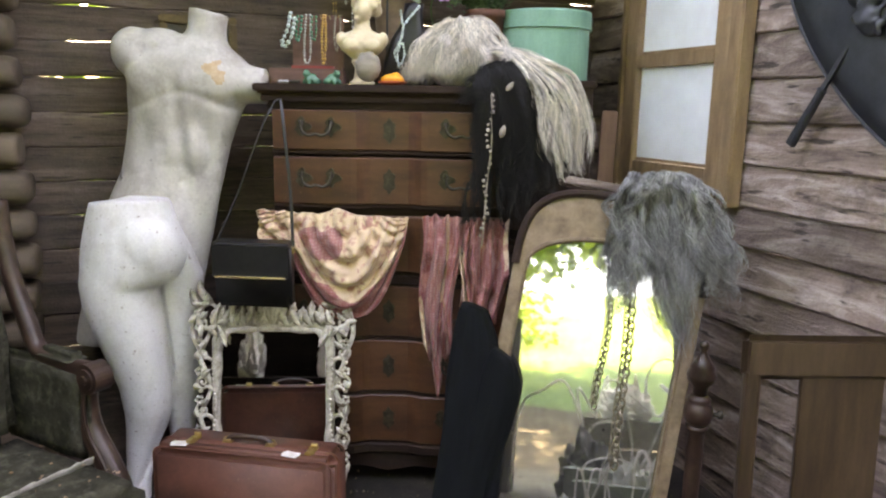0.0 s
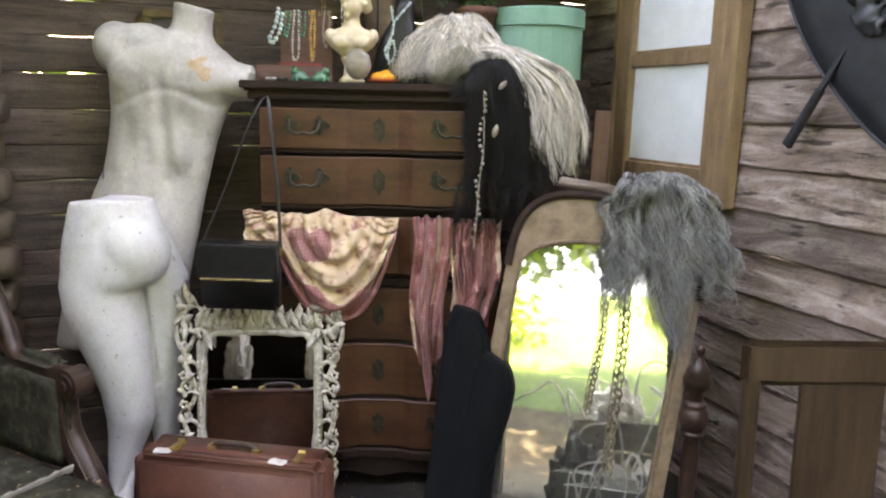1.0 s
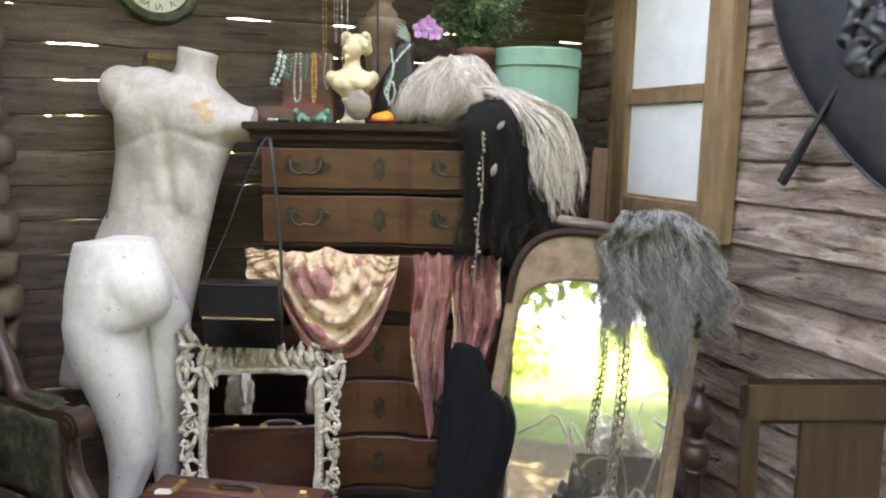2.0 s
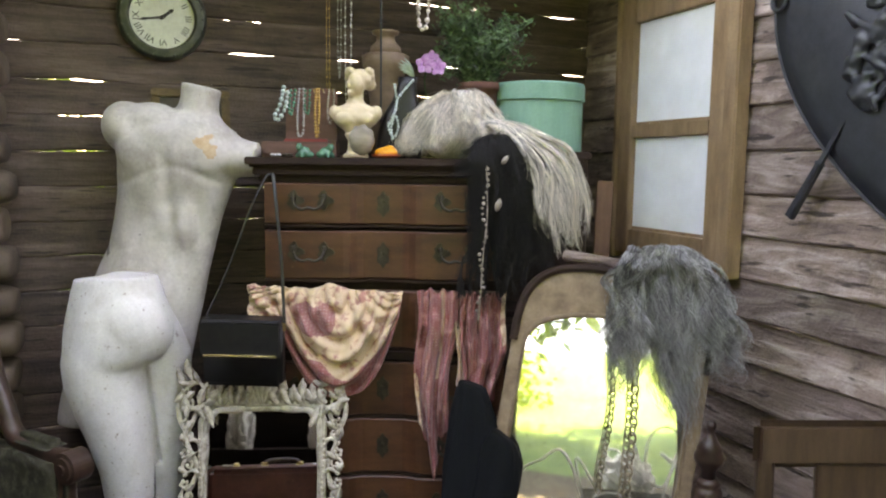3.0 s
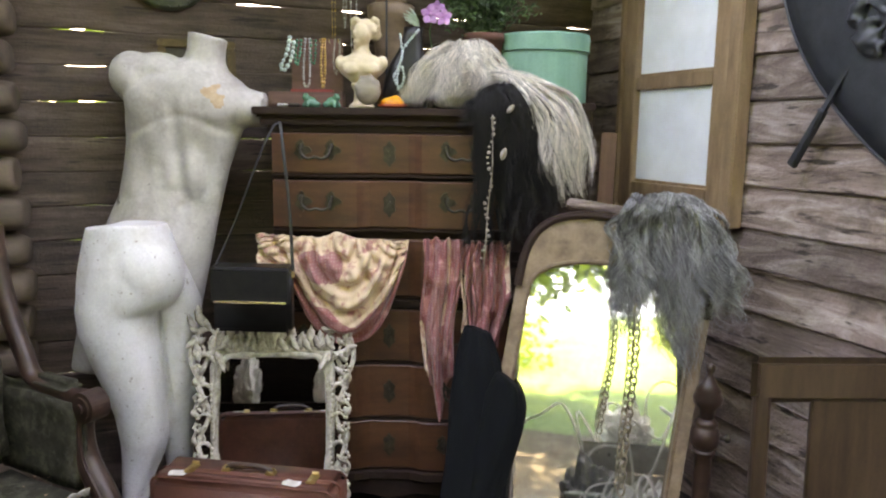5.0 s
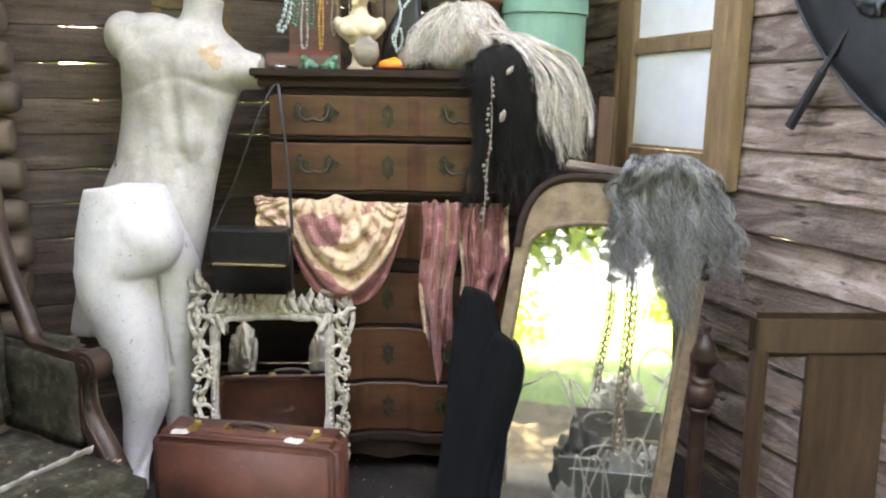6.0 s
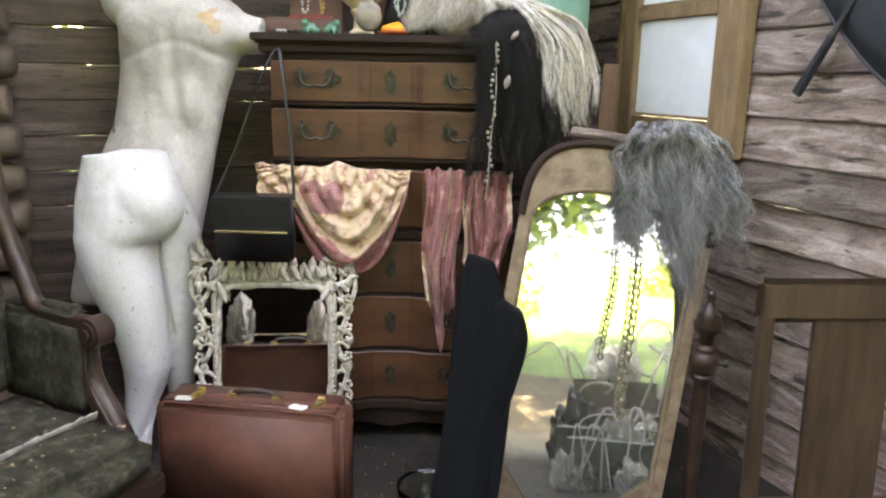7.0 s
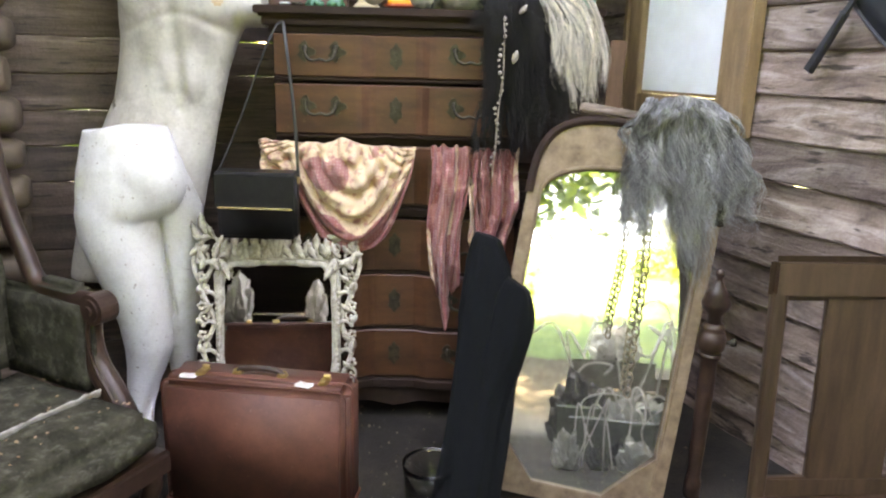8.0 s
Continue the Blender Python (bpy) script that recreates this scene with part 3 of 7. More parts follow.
# ---- brown leather suitcase ----
def suitcase(m):
    t = thing("suitcase", m, "reddish brown leather suitcase with brass clasps standing upright", "suitcase")
    W, D, H = 0.565, 0.165, 0.41
    part("body", box((W, D, H), (0, 0, H / 2 + 0.004), 0.026, segments=6), SUITCASE, t, smooth=True)
    part("lid", box((W + 0.003, D * 0.46, H + 0.002), (0, -D * 0.272, H / 2 + 0.0045), 0.026, segments=6), SUITCASE, t, smooth=True)
    for nm, y in (("seam", -D * 0.06), ("seam", D * 0.38), ("seam", -D * 0.4)):
        w, h, r = W / 2 - 0.001 - (0.0 if abs(y) < 0.03 else 0.004), H + 0.003 - (0.0 if abs(y) < 0.03 else 0.004), 0.026
        arc = [math.pi / 2 * k / 6 for k in range(7)]
        pts = [(-w, y, 0.03)] + [(-w + r - r * math.cos(a), y, h - r + r * math.sin(a)) for a in arc] + [(w - r + r * math.sin(a), y, h - r + r * math.cos(a)) for a in arc] + [(w, y, 0.03)]
        part(nm, tube(pts, 0.003, 6), SUITCASE, t, "raised stitched leather edge", True)
    hd = part("handle", tube(smooth_path([(-0.068, 0, H), (-0.064, 0, H + 0.014), (-0.045, 0, H + 0.022), (0, 0, H + 0.025), (0.045, 0, H + 0.022), (0.064, 0, H + 0.014), (0.068, 0, H)], 5), 0.009, 10), CARVED, t, "dark worn leather handle", True)
    for sx in (-1, 1):
        bm = box((0.03, 0.024, 0.008), (sx * 0.068, 0, H + 0.006), 0.002)
        tube([(sx * 0.068 + 0.012 * math.cos(a), 0.013 * math.sin(a), H + 0.014) for a in [2 * math.pi * k / 12 for k in range(12)]], 0.003, 6, bm, closed=True)
        part("handle_mount", bm, BRASS, t, "worn brass handle mount")
    for x in (-0.175, 0.2):
        bm = box((0.028, 0.055, 0.006), (x, -0.01, H + 0.005), 0.002)
        box((0.02, 0.03, 0.012), (x, -0.028, H + 0.009), 0.003, bm)
        tube([(x - 0.01, 0.016, H + 0.012), (x + 0.01, 0.016, H + 0.012)], 0.005, 8, bm)
        part("clasp", bm, BRASS, t, "worn brass clasp")
    PAPER = mat("torn_paper_label", [(0.5, 0.46, 0.4), (0.75, 0.72, 0.68)], 0.8, scale=(40, 40, 40), bump=0.05)
    for x, r in ((-0.2, 12), (0.15, -8)):
        bm = bmesh.new()
        outl = [(-0.026, -0.016), (0.02, -0.018), (0.027, 0.0), (0.022, 0.017), (0.0, 0.014), (-0.022, 0.018), (-0.029, 0.004)]
        lo = [bm.verts.new((a, b, 0)) for a, b in outl]
        hi = [bm.verts.new((a, b, 0.0015)) for a, b in outl]
        bm.faces.new(hi)
        bm.faces.new(lo[::-1])
        for i in range(len(outl)):
            j = (i + 1) % len(outl)
            bm.faces.new((lo[i], lo[j], hi[j], hi[i]))
        o = part("paper_label", bm, PAPER, t, "torn pale paper label")
        o.matrix_local = pose(x, -0.045, H + 0.005, 0, 0, r)
    for sx in (-1, 1):
        part("corner", box((0.03, D + 0.004, 0.03), (sx * (W / 2 - 0.014), 0, 0.018), 0.008), SUITCASE, t)


suitcase(pose(-0.566, 2.053, 0, 0, 0, -10))


# ---- carved ivory mirror ----
def spiral(c, r, turns, a0, sgn=1, n=18):
    """A C-scroll in x and z."""
    pts = []
    for i in range(n):
        f = i / (n - 1)
        a = a0 + sgn * turns * 2 * math.pi * f
        rr = r * (1 - 0.78 * f)
        pts.append((c[0] + rr * math.cos(a), 0, c[1] + rr * math.sin(a)))
    return pts


def carved_mirror(m):
    t = thing("carved_mirror", m, "ivory painted carved scrollwork mirror with chipped paint", "mirror")
    r = random.Random(8)
    w, z0, z1 = 0.195, 0.12, 0.625
    part("glass", outline([(-w, z0), (w, z0), (w, z1 - 0.04), (w - 0.05, z1), (-w + 0.05, z1), (-w, z1 - 0.04)], -0.002, 0.004), MIRROR, t, "silvered mirror glass")
    part("backing", box((2 * w + 0.02, 0.008, z1 - z0 + 0.02), (0, 0.009, (z0 + z1) / 2), 0.002), DRESSER_DARK, t)
    # inner rib, swelling and curling in at the upper corners
    for sx in (-1, 1):
        rib = smooth_path([(sx * 0.06, -0.008, z1 + 0.006), (sx * 0.13, -0.01, z1 + 0.0), (sx * 0.17, -0.012, z1 - 0.012), (sx * 0.19, -0.012, z1 - 0.05), (sx * 0.2, -0.01, z1 - 0.12), (sx * 0.207, -0.01, 0.38), (sx * 0.2, -0.01, 0.26), (sx * 0.194, -0.01, 0.17), (sx * 0.17, -0.01, z0 - 0.005), (sx * 0.08, -0.01, z0 - 0.012), (0, -0.01, z0 - 0.01)], 6)
        n = len(rib)
        part("inner_rib", tube(rib, [0.011 + 0.004 * math.sin(i * 0.55) for i in range(n)], 9), IVORY, t, smooth=True)
    loop = [(-w, z0), (w, z0), (w, z1 - 0.05), (w - 0.012, z1 - 0.018), (w - 0.05, z1), (-w + 0.05, z1), (-w + 0.012, z1 - 0.018), (-w, z1 - 0.05)]
    bm = bmesh.new()
    for off, rad, yy in ((0.004, 0.01, -0.008), (0.017, 0.012, -0.004)):
        tube([(x * (1 + off / w), yy, (z - 0.37) * (1 + off / 0.25) + 0.37) for x, z in loop], rad, 8, bm, closed=True)
    part("inner_frame", bm, IVORY, t, smooth=True)
    part("head_board", outline([(-0.21, z1), (0.21, z1), (0.215, z1 + 0.03), (0.13, z1 + 0.055), (0.0, z1 + 0.07), (-0.13, z1 + 0.055), (-0.215, z1 + 0.03)], -0.01, 0.006, bevel=0.004), IVORY, t)
    part("head_rail", tube([(-0.17, -0.006, z1 + 0.02), (0, -0.008, z1 + 0.026), (0.17, -0.006, z1 + 0.02)], 0.015, 9), IVORY, t, smooth=True)
    bm = bmesh.new()
    for sx in (-1, 1):
        for k in range(22):
            bmesh.ops.create_icosphere(bm, subdivisions=1, radius=0.0062, matrix=Matrix.Translation((sx * (0.211 + 0.004 * math.sin(k * 0.4)), -0.02, z0 + 0.03 + 0.018 * k)))
    tagged(part("beading", bm, IVORY, t, smooth=True), kind="stuff")

    def scroll(pts, rad, name="scroll"):
        n = len(pts)
        b = tube(pts, [rad * (0.5 + 0.5 * math.sin(math.pi * min(1, (i + 2) / (n - 1)))) for i in range(n)], 7)
        bmesh.ops.create_icosphere(b, subdivisions=1, radius=rad * 1.3, matrix=Matrix.Translation(Vector(pts[-1])))
        return part(name, b, IVORY, t, smooth=True)

    def leaf(a, b, wide, name="acanthus_leaf"):
        """A curled leaf with a raised middle rib from a to b."""
        a, b = Vector(a), Vector(b)
        d = b - a
        side = Vector((-d.z, 0, d.x)).normalized()
        secs = []
        for i in range(9):
            f = i / 8
            c = a + d * f + side * 0.25 * wide * math.sin(f * 3.0) + Vector((0, -0.012 * math.sin(f * 2.6), 0))
            q = wide * math.sin(math.pi * min(0.97, 0.12 + 0.85 * f)) ** 0.8 * (1 + 0.25 * math.sin(f * 19))
            secs.append([c - side * q, c - side * q * 0.45 + Vector((0, -0.005, 0)), c + Vector((0, -0.009, 0)), c + side * q * 0.45 + Vector((0, -0.005, 0)), c + side * q, c + Vector((0, 0.004, 0))])
        return part(name, rings(secs), IVORY, t, smooth=True)

    for sx in (-1, 1):
        # waving outer stem that leaves open gaps beside the inner rib
        stem = [(sx * (0.242 + 0.018 * math.sin(k * 1.05 + 0.4)), -0.008 - 0.004 * math.cos(k), 0.07 + 0.0355 * k) for k in range(17)]
        part("outer_stem", tube(smooth_path(stem, 4), 0.0085, 8), IVORY, t, smooth=True)
        for k in range(6):
            zc = 0.1 + 0.1 * k
            # bridges between rib and stem, curls, leaves and small flowers
            scroll(smooth_path([(sx * 0.21, -0.01, zc + 0.01), (sx * 0.235, -0.018, zc + 0.03), (sx * 0.262, -0.012, zc + 0.014)], 5), 0.0075, "bridge")
            scroll([(sx * (0.253 + p[0]), -0.01, p[2]) for p in spiral((0, zc + 0.045), 0.026 + r.uniform(-0.004, 0.004), 1.2, -1.4 if k % 2 else 1.6, 1 if k % 2 else -1)], 0.0062)
            leaf((sx * 0.262, -0.012, zc + 0.02), (sx * (0.276 + r.uniform(-0.006, 0.008)), -0.012, zc + 0.05 + r.uniform(-0.01, 0.02)), 0.012)
            leaf((sx * 0.258, -0.012, zc + 0.06), (sx * (0.226 + r.uniform(-0.006, 0.006)), -0.014, zc + 0.09), 0.01)
            b = bmesh.new()
            for q in range(5):
                a = q * 1.257 + k
                bmesh.ops.create_icosphere(b, subdivisions=1, radius=0.008, matrix=Matrix.Translation((sx * 0.263 + 0.011 * math.cos(a), -0.018, zc + 0.083 + 0.011 * math.sin(a))))
            part("flower", b, IVORY, t, smooth=True)
        # upper corner: a ring of scrolls round an open eye, with a plume
        c = (sx * 0.232, z1 + 0.05)
        ring_ = [(c[0] + 0.038 * math.cos(a), -0.014, c[1] + 0.044 * math.sin(a)) for a in [2 * math.pi * k / 18 for k in range(18)]]
        part("corner_ring", tube(ring_, [0.009 + 0.004 * math.sin(k * 1.4) for k in range(18)], 8, closed=True), IVORY, t, smooth=True)
        for a in range(7):
            q = 0.9 * a + 0.3
            leaf((c[0] + 0.04 * math.cos(q), -0.018, c[1] + 0.046 * math.sin(q)), (c[0] + 0.072 * math.cos(q + 0.4), -0.014, c[1] + 0.08 * math.sin(q + 0.4)), 0.011)
        leaf((c[0] + sx * 0.01, -0.014, c[1] + 0.05), (c[0] + sx * 0.03, -0.01, c[1] + 0.125), 0.016, "plume")
        leaf((c[0] + sx * 0.03, -0.014, c[1] + 0.03), (c[0] + sx * 0.062, -0.01, c[1] + 0.095), 0.012, "plume")
        scroll(smooth_path([(c[0] + sx * 0.045, -0.01, c[1] + 0.02), (c[0] + sx * 0.058, -0.012, c[1] - 0.05), (c[0] + sx * 0.04, -0.01, c[1] - 0.11), (c[0] + sx * 0.015, -0.01, c[1] - 0.14)], 5), 0.009)
        leaf((sx * 0.2, -0.012, z1 + 0.02), (sx * 0.165, -0.02, z1 - 0.055), 0.014)
        # leafy head
        for k in range(5):
            x = sx * (0.02 + 0.042 * k)
            h = 0.07 + 0.014 * (k % 2) + r.uniform(-0.008, 0.01)
            leaf((x, -0.014, z1 + 0.02), (x + sx * (0.03 - 0.012 * k), -0.014, z1 + 0.02 + h), 0.017)
            scroll([(x + sx * 0.02 + sx * p[0], -0.014, p[2]) for p in spiral((0, z1 + 0.052), 0.02, 1.1, 0.4 + k, 1 if k % 2 else -1)], 0.0062)
            leaf((x + sx * 0.03, -0.018, z1 + 0.02), (x + sx * 0.005, -0.02, z1 + 0.075), 0.014)
    for k in range(-2, 3):
        leaf((0.006 * k, -0.016, z1 + 0.02), (0.026 * k, -0.016, z1 + 0.115 - 0.012 * abs(k)), 0.016, "crest_leaf")


carved_mirror(pose(-0.584, 2.40, 0.0, -9.5, 0, 2.5) @ Matrix.Diagonal((0.976, 0.976, 1.02, 1)))


# ---- tall arched mirror leaning back ----
def tall_mirror(m):
    t = thing("tall_mirror", m, "tall arched mirror in a worn brown wooden frame leaning back", "mirror")

    def shape(w, z0, zs, ztop, ch, n=18):
        p = [(-w, z0 + ch), (-w + ch * 0.9, z0), (w - ch * 0.9, z0), (w, z0 + ch), (w, zs)]
        p += [(w * math.cos(a), zs + (ztop - zs) * math.sin(a)) for a in [math.pi * k / n for k in range(1, n)]]
        return p + [(-w, zs)]

    gl = shape(0.252, 0.05, 0.945, 1.055, 0.16)
    part("glass", outline(gl, -0.004, 0.004), MIRROR, t, "clouded silvered mirror glass").data.materials[0] = MIRROR_OLD
    # board with the arched hole: two side stiles, a shaped head and a foot
    W = 0.294
    # the head is skinned as a band between arch and outer edge
    inner = [(0.255 * math.cos(a), 0.945 + 0.113 * math.sin(a)) for a in [math.pi * k / 28 for k in range(29)]]
    outer = [(W * math.copysign(abs(math.cos(a)) ** 0.62, math.cos(a)), 0.945 + 0.257 * max(0.0, math.sin(a)) ** 0.62) for a in [math.pi * k / 28 for k in range(29)]]
    secs = [[(xi, -0.026, zi), (xo, -0.026, zo), (xo, 0.03, zo), (xi, 0.03, zi)] for (xi, zi), (xo, zo) in zip(inner, outer)]
    part("head", rings(secs), MIRROR_FRAME, t, "arched wooden head board")
    part("arch_moulding", tube([(x * 1.0, -0.026, z) for x, z in inner], 0.008, 8), MIRROR_FRAME, t)
    part("outer_moulding", tube([(x * 0.985, -0.028, z - 0.006) for x, z in outer], 0.013, 8), DRESSER_DARK, t, "dark moulding round the arch")
    for sx in (-1, 1):
        part("stile", box((0.044, 0.056, 0.945), (sx * 0.2735, 0.002, 0.4725), 0.005), MIRROR_FRAME, t)
        part("bead", tube([(sx * 0.255, -0.024, 0.2), (sx * 0.255, -0.024, 0.945)], 0.006, 6), MIRROR_FRAME, t)
    part("top_rail", box((0.44, 0.075, 0.03), (0.035, 0.01, 1.224), 0.006), BOARD_SIDE, t, "pale weathered top rail")
    bm = bmesh.new()
    for sx in (-1, 1):
        outline([(sx * 0.252, 0.0), (sx * 0.252, 0.205), (sx * 0.11, 0.05), (sx * 0.11, 0.0)], -0.02, 0.006, bm)
    box((0.23, 0.03, 0.05), (0, -0.006, 0.025), 0.003, bm)
    part("foot_board", bm, MIRROR_FRAME, t)
    part("backing", outline(shape(0.283, 0.01, 0.945, 1.12, 0.16), 0.031, 0.038), DRESSER_DARK, t)


tall_mirror(pose(0.362, 2.055, -0.012, 0, 0, -9) @ pose(0, 0, 0, -12.5, 0, 0) @ pose(0, 0, 0, 0, 8.0, 0))


# ---- mildewed armchair ----
def armchair(m):
    t = thing("armchair", m, "carved mahogany armchair with mildewed dark green velvet", "armchair")

    def cushion(size, loc, bev, amp, name, label=""):
        bm = box(size, loc, bev, segments=4)
        bmesh.ops.subdivide_edges(bm, edges=[e for e in bm.edges if e.calc_length() > 0.08], cuts=8, use_grid_fill=True)
        for v in bm.verts:
            v.co += amp * Vector((noise.noise(v.co * 8), noise.noise(v.co * 8 + Vector((9, 0, 0))), noise.noise(v.co * 7 + Vector((0, 4, 0)))))
        return part(name, bm, MOSS_FABRIC, t, label, True)

    st = cushion((0.60, 0.56, 0.14), (0.02, 0, 0.325), 0.045, 0.012, "seat", "sagging mildewed velvet seat")
    strip = [(0.088 + 0.005 * noise.noise((k * 0.6, 0, 1)), -0.27 + 0.53 * k / 40, 0.3985 + 0.004 * noise.noise((k * 0.5, 3, 0)) + 0.003 * math.sin(math.pi * k / 40)) for k in range(41)]
    part("piping", tube(strip, [0.014 + 0.009 * noise.noise((k * 0.9, 7, 2)) for k in range(41)], 8, flat=0.25), PIPING, st, "frayed dirty white piping", True)
    part("seat_rail", box((0.60, 0.58, 0.07), (0.02, 0, 0.235), 0.012), CARVED, t, "carved mahogany seat rail")
    cushion((0.12, 0.5, 0.6), (-0.27, 0, 0.68), 0.05, 0.012, "backrest", "mildewed velvet back")
    for sy in (-1, 1):
        y = sy * 0.305
        cushion((0.42, 0.05, 0.30), (-0.165, y - sy * 0.015, 0.515), 0.02, 0.008, "arm_panel", "mildewed velvet arm panel")
        cushion((0.18, 0.07, 0.045), (-0.08, y, 0.672), 0.022, 0.006, "arm_pad", "mildewed velvet arm pad")
        rail = smooth_path([(-0.33, y, 1.12), (-0.32, y, 1.0), (-0.285, y, 0.86), (-0.23, y, 0.74), (-0.19, y, 0.672), (-0.09, y, 0.648), (-0.01, y, 0.645), (0.05, y, 0.65)], 5)
        part("arm_rail", tube(rail, 0.027, 10, flat=1.1), CARVED, t, smooth=True)
        sc = bmesh.new()
        for k, (rr, th) in enumerate(((0.045, 0.06), (0.032, 0.072), (0.014, 0.085))):
            m2 = Matrix.Translation((0.06, y, 0.632)) @ Matrix.Rotation(math.pi / 2, 4, "X")
            bmesh.ops.create_cone(sc, cap_ends=True, segments=24, radius1=rr, radius2=rr, depth=th, matrix=m2)
        part("scroll", sc, CARVED, t, "carved scrolled arm end", False)
        post = smooth_path([(0.03, y, 0.62), (0.015, y, 0.54), (0.03, y, 0.46), (0.085, y, 0.38), (0.13, y, 0.30), (0.14, y, 0.24)], 5)
        part("arm_support", tube(post, [0.03 + 0.012 * i / (len(post) - 1) for i in range(len(post))], 10, flat=0.8), CARVED, t, smooth=True)
        part("arm_support_bead", tube([p + Vector((0.018, -sy * 0.026, 0)) for p in post], 0.006, 6), CARVED, t, smooth=True)
        for sx in (-1, 1):
            leg = smooth_path([(sx * 0.235, sy * 0.25, 0.24), (sx * 0.26, sy * 0.265, 0.16), (sx * 0.235, sy * 0.25, 0.07), (sx * 0.26, sy * 0.265, 0.0)], 5)
            part("leg", tube(leg, [0.036 - 0.016 * min(1, i / 11) for i in range(len(leg))], 10), CARVED, t, smooth=True)
    part("crest_rail", tube(smooth_path([(-0.33, -0.305, 1.1), (-0.335, -0.2, 1.16), (-0.335, 0, 1.19), (-0.335, 0.2, 1.16), (-0.33, 0.305, 1.1)], 6), 0.028, 10), CARVED, t, smooth=True)
    return t


ARM = pose(-1.195, 1.775, 0, 0, 0, -28)
armchair(ARM)


# ---- wooden chair ----
def wooden_chair(m):
    t = thing("wooden_chair", m, "plain low brown wooden chair with a wide back splat", "chair")
    part("top_rail", box((0.47, 0.03, 0.108), (0, 0, 0.856), 0.022, segments=4), CHAIR_WOOD, t, smooth=False)
    part("back_splat", box((0.20, 0.016, 0.49), (0.01, 0.002, 0.565), 0.003), CHAIR_WOOD, t)
    part("lower_rail", box((0.40, 0.022, 0.05), (0, 0.002, 0.325), 0.004), CHAIR_WOOD, t)
    part("seat", box((0.44, 0.42, 0.032), (0, -0.2, 0.285), 0.012, segments=3), CHAIR_WOOD, t)
    for sx in (-1, 1):
        bm = rings([ell((sx * 0.205, 0.004 + (0.06 * max(0, 0.28 - z)), z), 0.019, 0.017, 14, p=0.6) for z in (0.0, 0.14, 0.28, 0.6, 0.82)])
        part("back_post", bm, CHAIR_WOOD, t, smooth=False)
        part("front_leg", rings([ell((sx * 0.195, -0.38, z), r, r, 14, p=0.6) for z, r in ((0, 0.015), (0.14, 0.018), (0.275, 0.021))]), CHAIR_WOOD, t)
        part("stretcher", tube([(sx * 0.198, 0.006, 0.13), (sx * 0.196, -0.38, 0.13)], 0.011, 8), CHAIR_WOOD, t)
    part("stretcher", tube([(-0.196, -0.38, 0.17), (0.196, -0.38, 0.17)], 0.011, 8), CHAIR_WOOD, t)
    return t


wooden_chair(pose(0.947, 1.60, 0, -3.0, 0, 0) @ pose(0, 0, 0, 0, 0, 1))

# ---- turned post ----
t = thing("bed_post", pose(0.782, 2.075, 0, 0, 0.5, 0), "dark turned wooden bed post with a carved finial", "bed post")
part("shaft", lathe([(0.026, 0), (0.026, 0.05), (0.02, 0.07), (0.023, 0.2), (0.026, 0.4), (0.024, 0.465), (0.034, 0.478), (0.034, 0.488)], 24), CARVED, t, smooth=True)
part("urn", lathe([(0.026, 0.488), (0.04, 0.505), (0.043, 0.535), (0.036, 0.556), (0.03, 0.562), (0.036, 0.57), (0.024, 0.585)], 24), CARVED, t, smooth=True)
part("finial", lathe([(0.02, 0.583), (0.022, 0.612), (0.04, 0.632), (0.043, 0.65), (0.034, 0.668), (0.036, 0.674), (0.022, 0.692), (0.012, 0.712), (0.008, 0.722), (0.015, 0.734), (0.013, 0.748), (0.002, 0.755)], 24), CARVED, t, smooth=True)
o = part("knob", lathe([(0.006, 0), (0.006, 0.018), (0.013, 0.022), (0.013, 0.032), (0.004, 0.037)], 14), BRASS_OLD, t, smooth=True)
o.matrix_local = pose(0.036, -0.01, 0.525, 0, 90, 0)


# ---- window sash on the side wall ----
SIDE = ROOM @ pose(0, 0, 0, 0, 0, -90)
PANE = mat("milky_glass", [(0.6, 0.63, 0.66), (0.66, 0.69, 0.72), (0.7, 0.725, 0.75)], 0.3, scale=(3, 3, 5), fine=9, bump=0.02, stain=(0.55, 0.53, 0.48), stain_scale=7, stain_amt=0.3, rand=0.05)
pt = PANE.node_tree
tl, mx = pt.nodes.new("ShaderNodeBsdfTranslucent"), pt.nodes.new("ShaderNodeMixShader")
tl.inputs[0].default_value, mx.inputs[0].default_value = (0.85, 0.9, 0.95, 1), 0.1
pt.links.new(pt.nodes["Principled BSDF"].outputs[0], mx.inputs[1])
pt.links.new(tl.outputs[0], mx.inputs[2])
pt.links.new(mx.outputs[0], pt.nodes["Material Output"].inputs[0])
t = thing("window_sash", SIDE @ pose(0.685, -0.035, 1.117), "old wooden window sash with milky panes on the board wall", "window")
H = 1.04
for nm, x, w in (("stile", -0.27, 0.085), ("stile", 0.265, 0.085)):
    part(nm, box((w, 0.04, H), (x, -0.022, H / 2), 0.004), WINDOW_WOOD, t)
part("casing", box((0.06, 0.062, H + 0.03), (0.34, -0.03, H / 2 - 0.01), 0.005), WINDOW_WOOD, t, "raised outer casing strip")
part("casing", box((0.03, 0.05, H + 0.03), (-0.328, -0.024, H / 2 - 0.01), 0.005), WINDOW_WOOD, t, "raised outer casing strip")
for nm, z, h in (("bottom_rail", 0.05, 0.098), ("glazing_bar", 0.498, 0.052), ("top_rail", H - 0.055, 0.108)):
    part(nm, box((0.46, 0.034, h), (-0.01, -0.019, z), 0.004), WINDOW_WOOD, t)
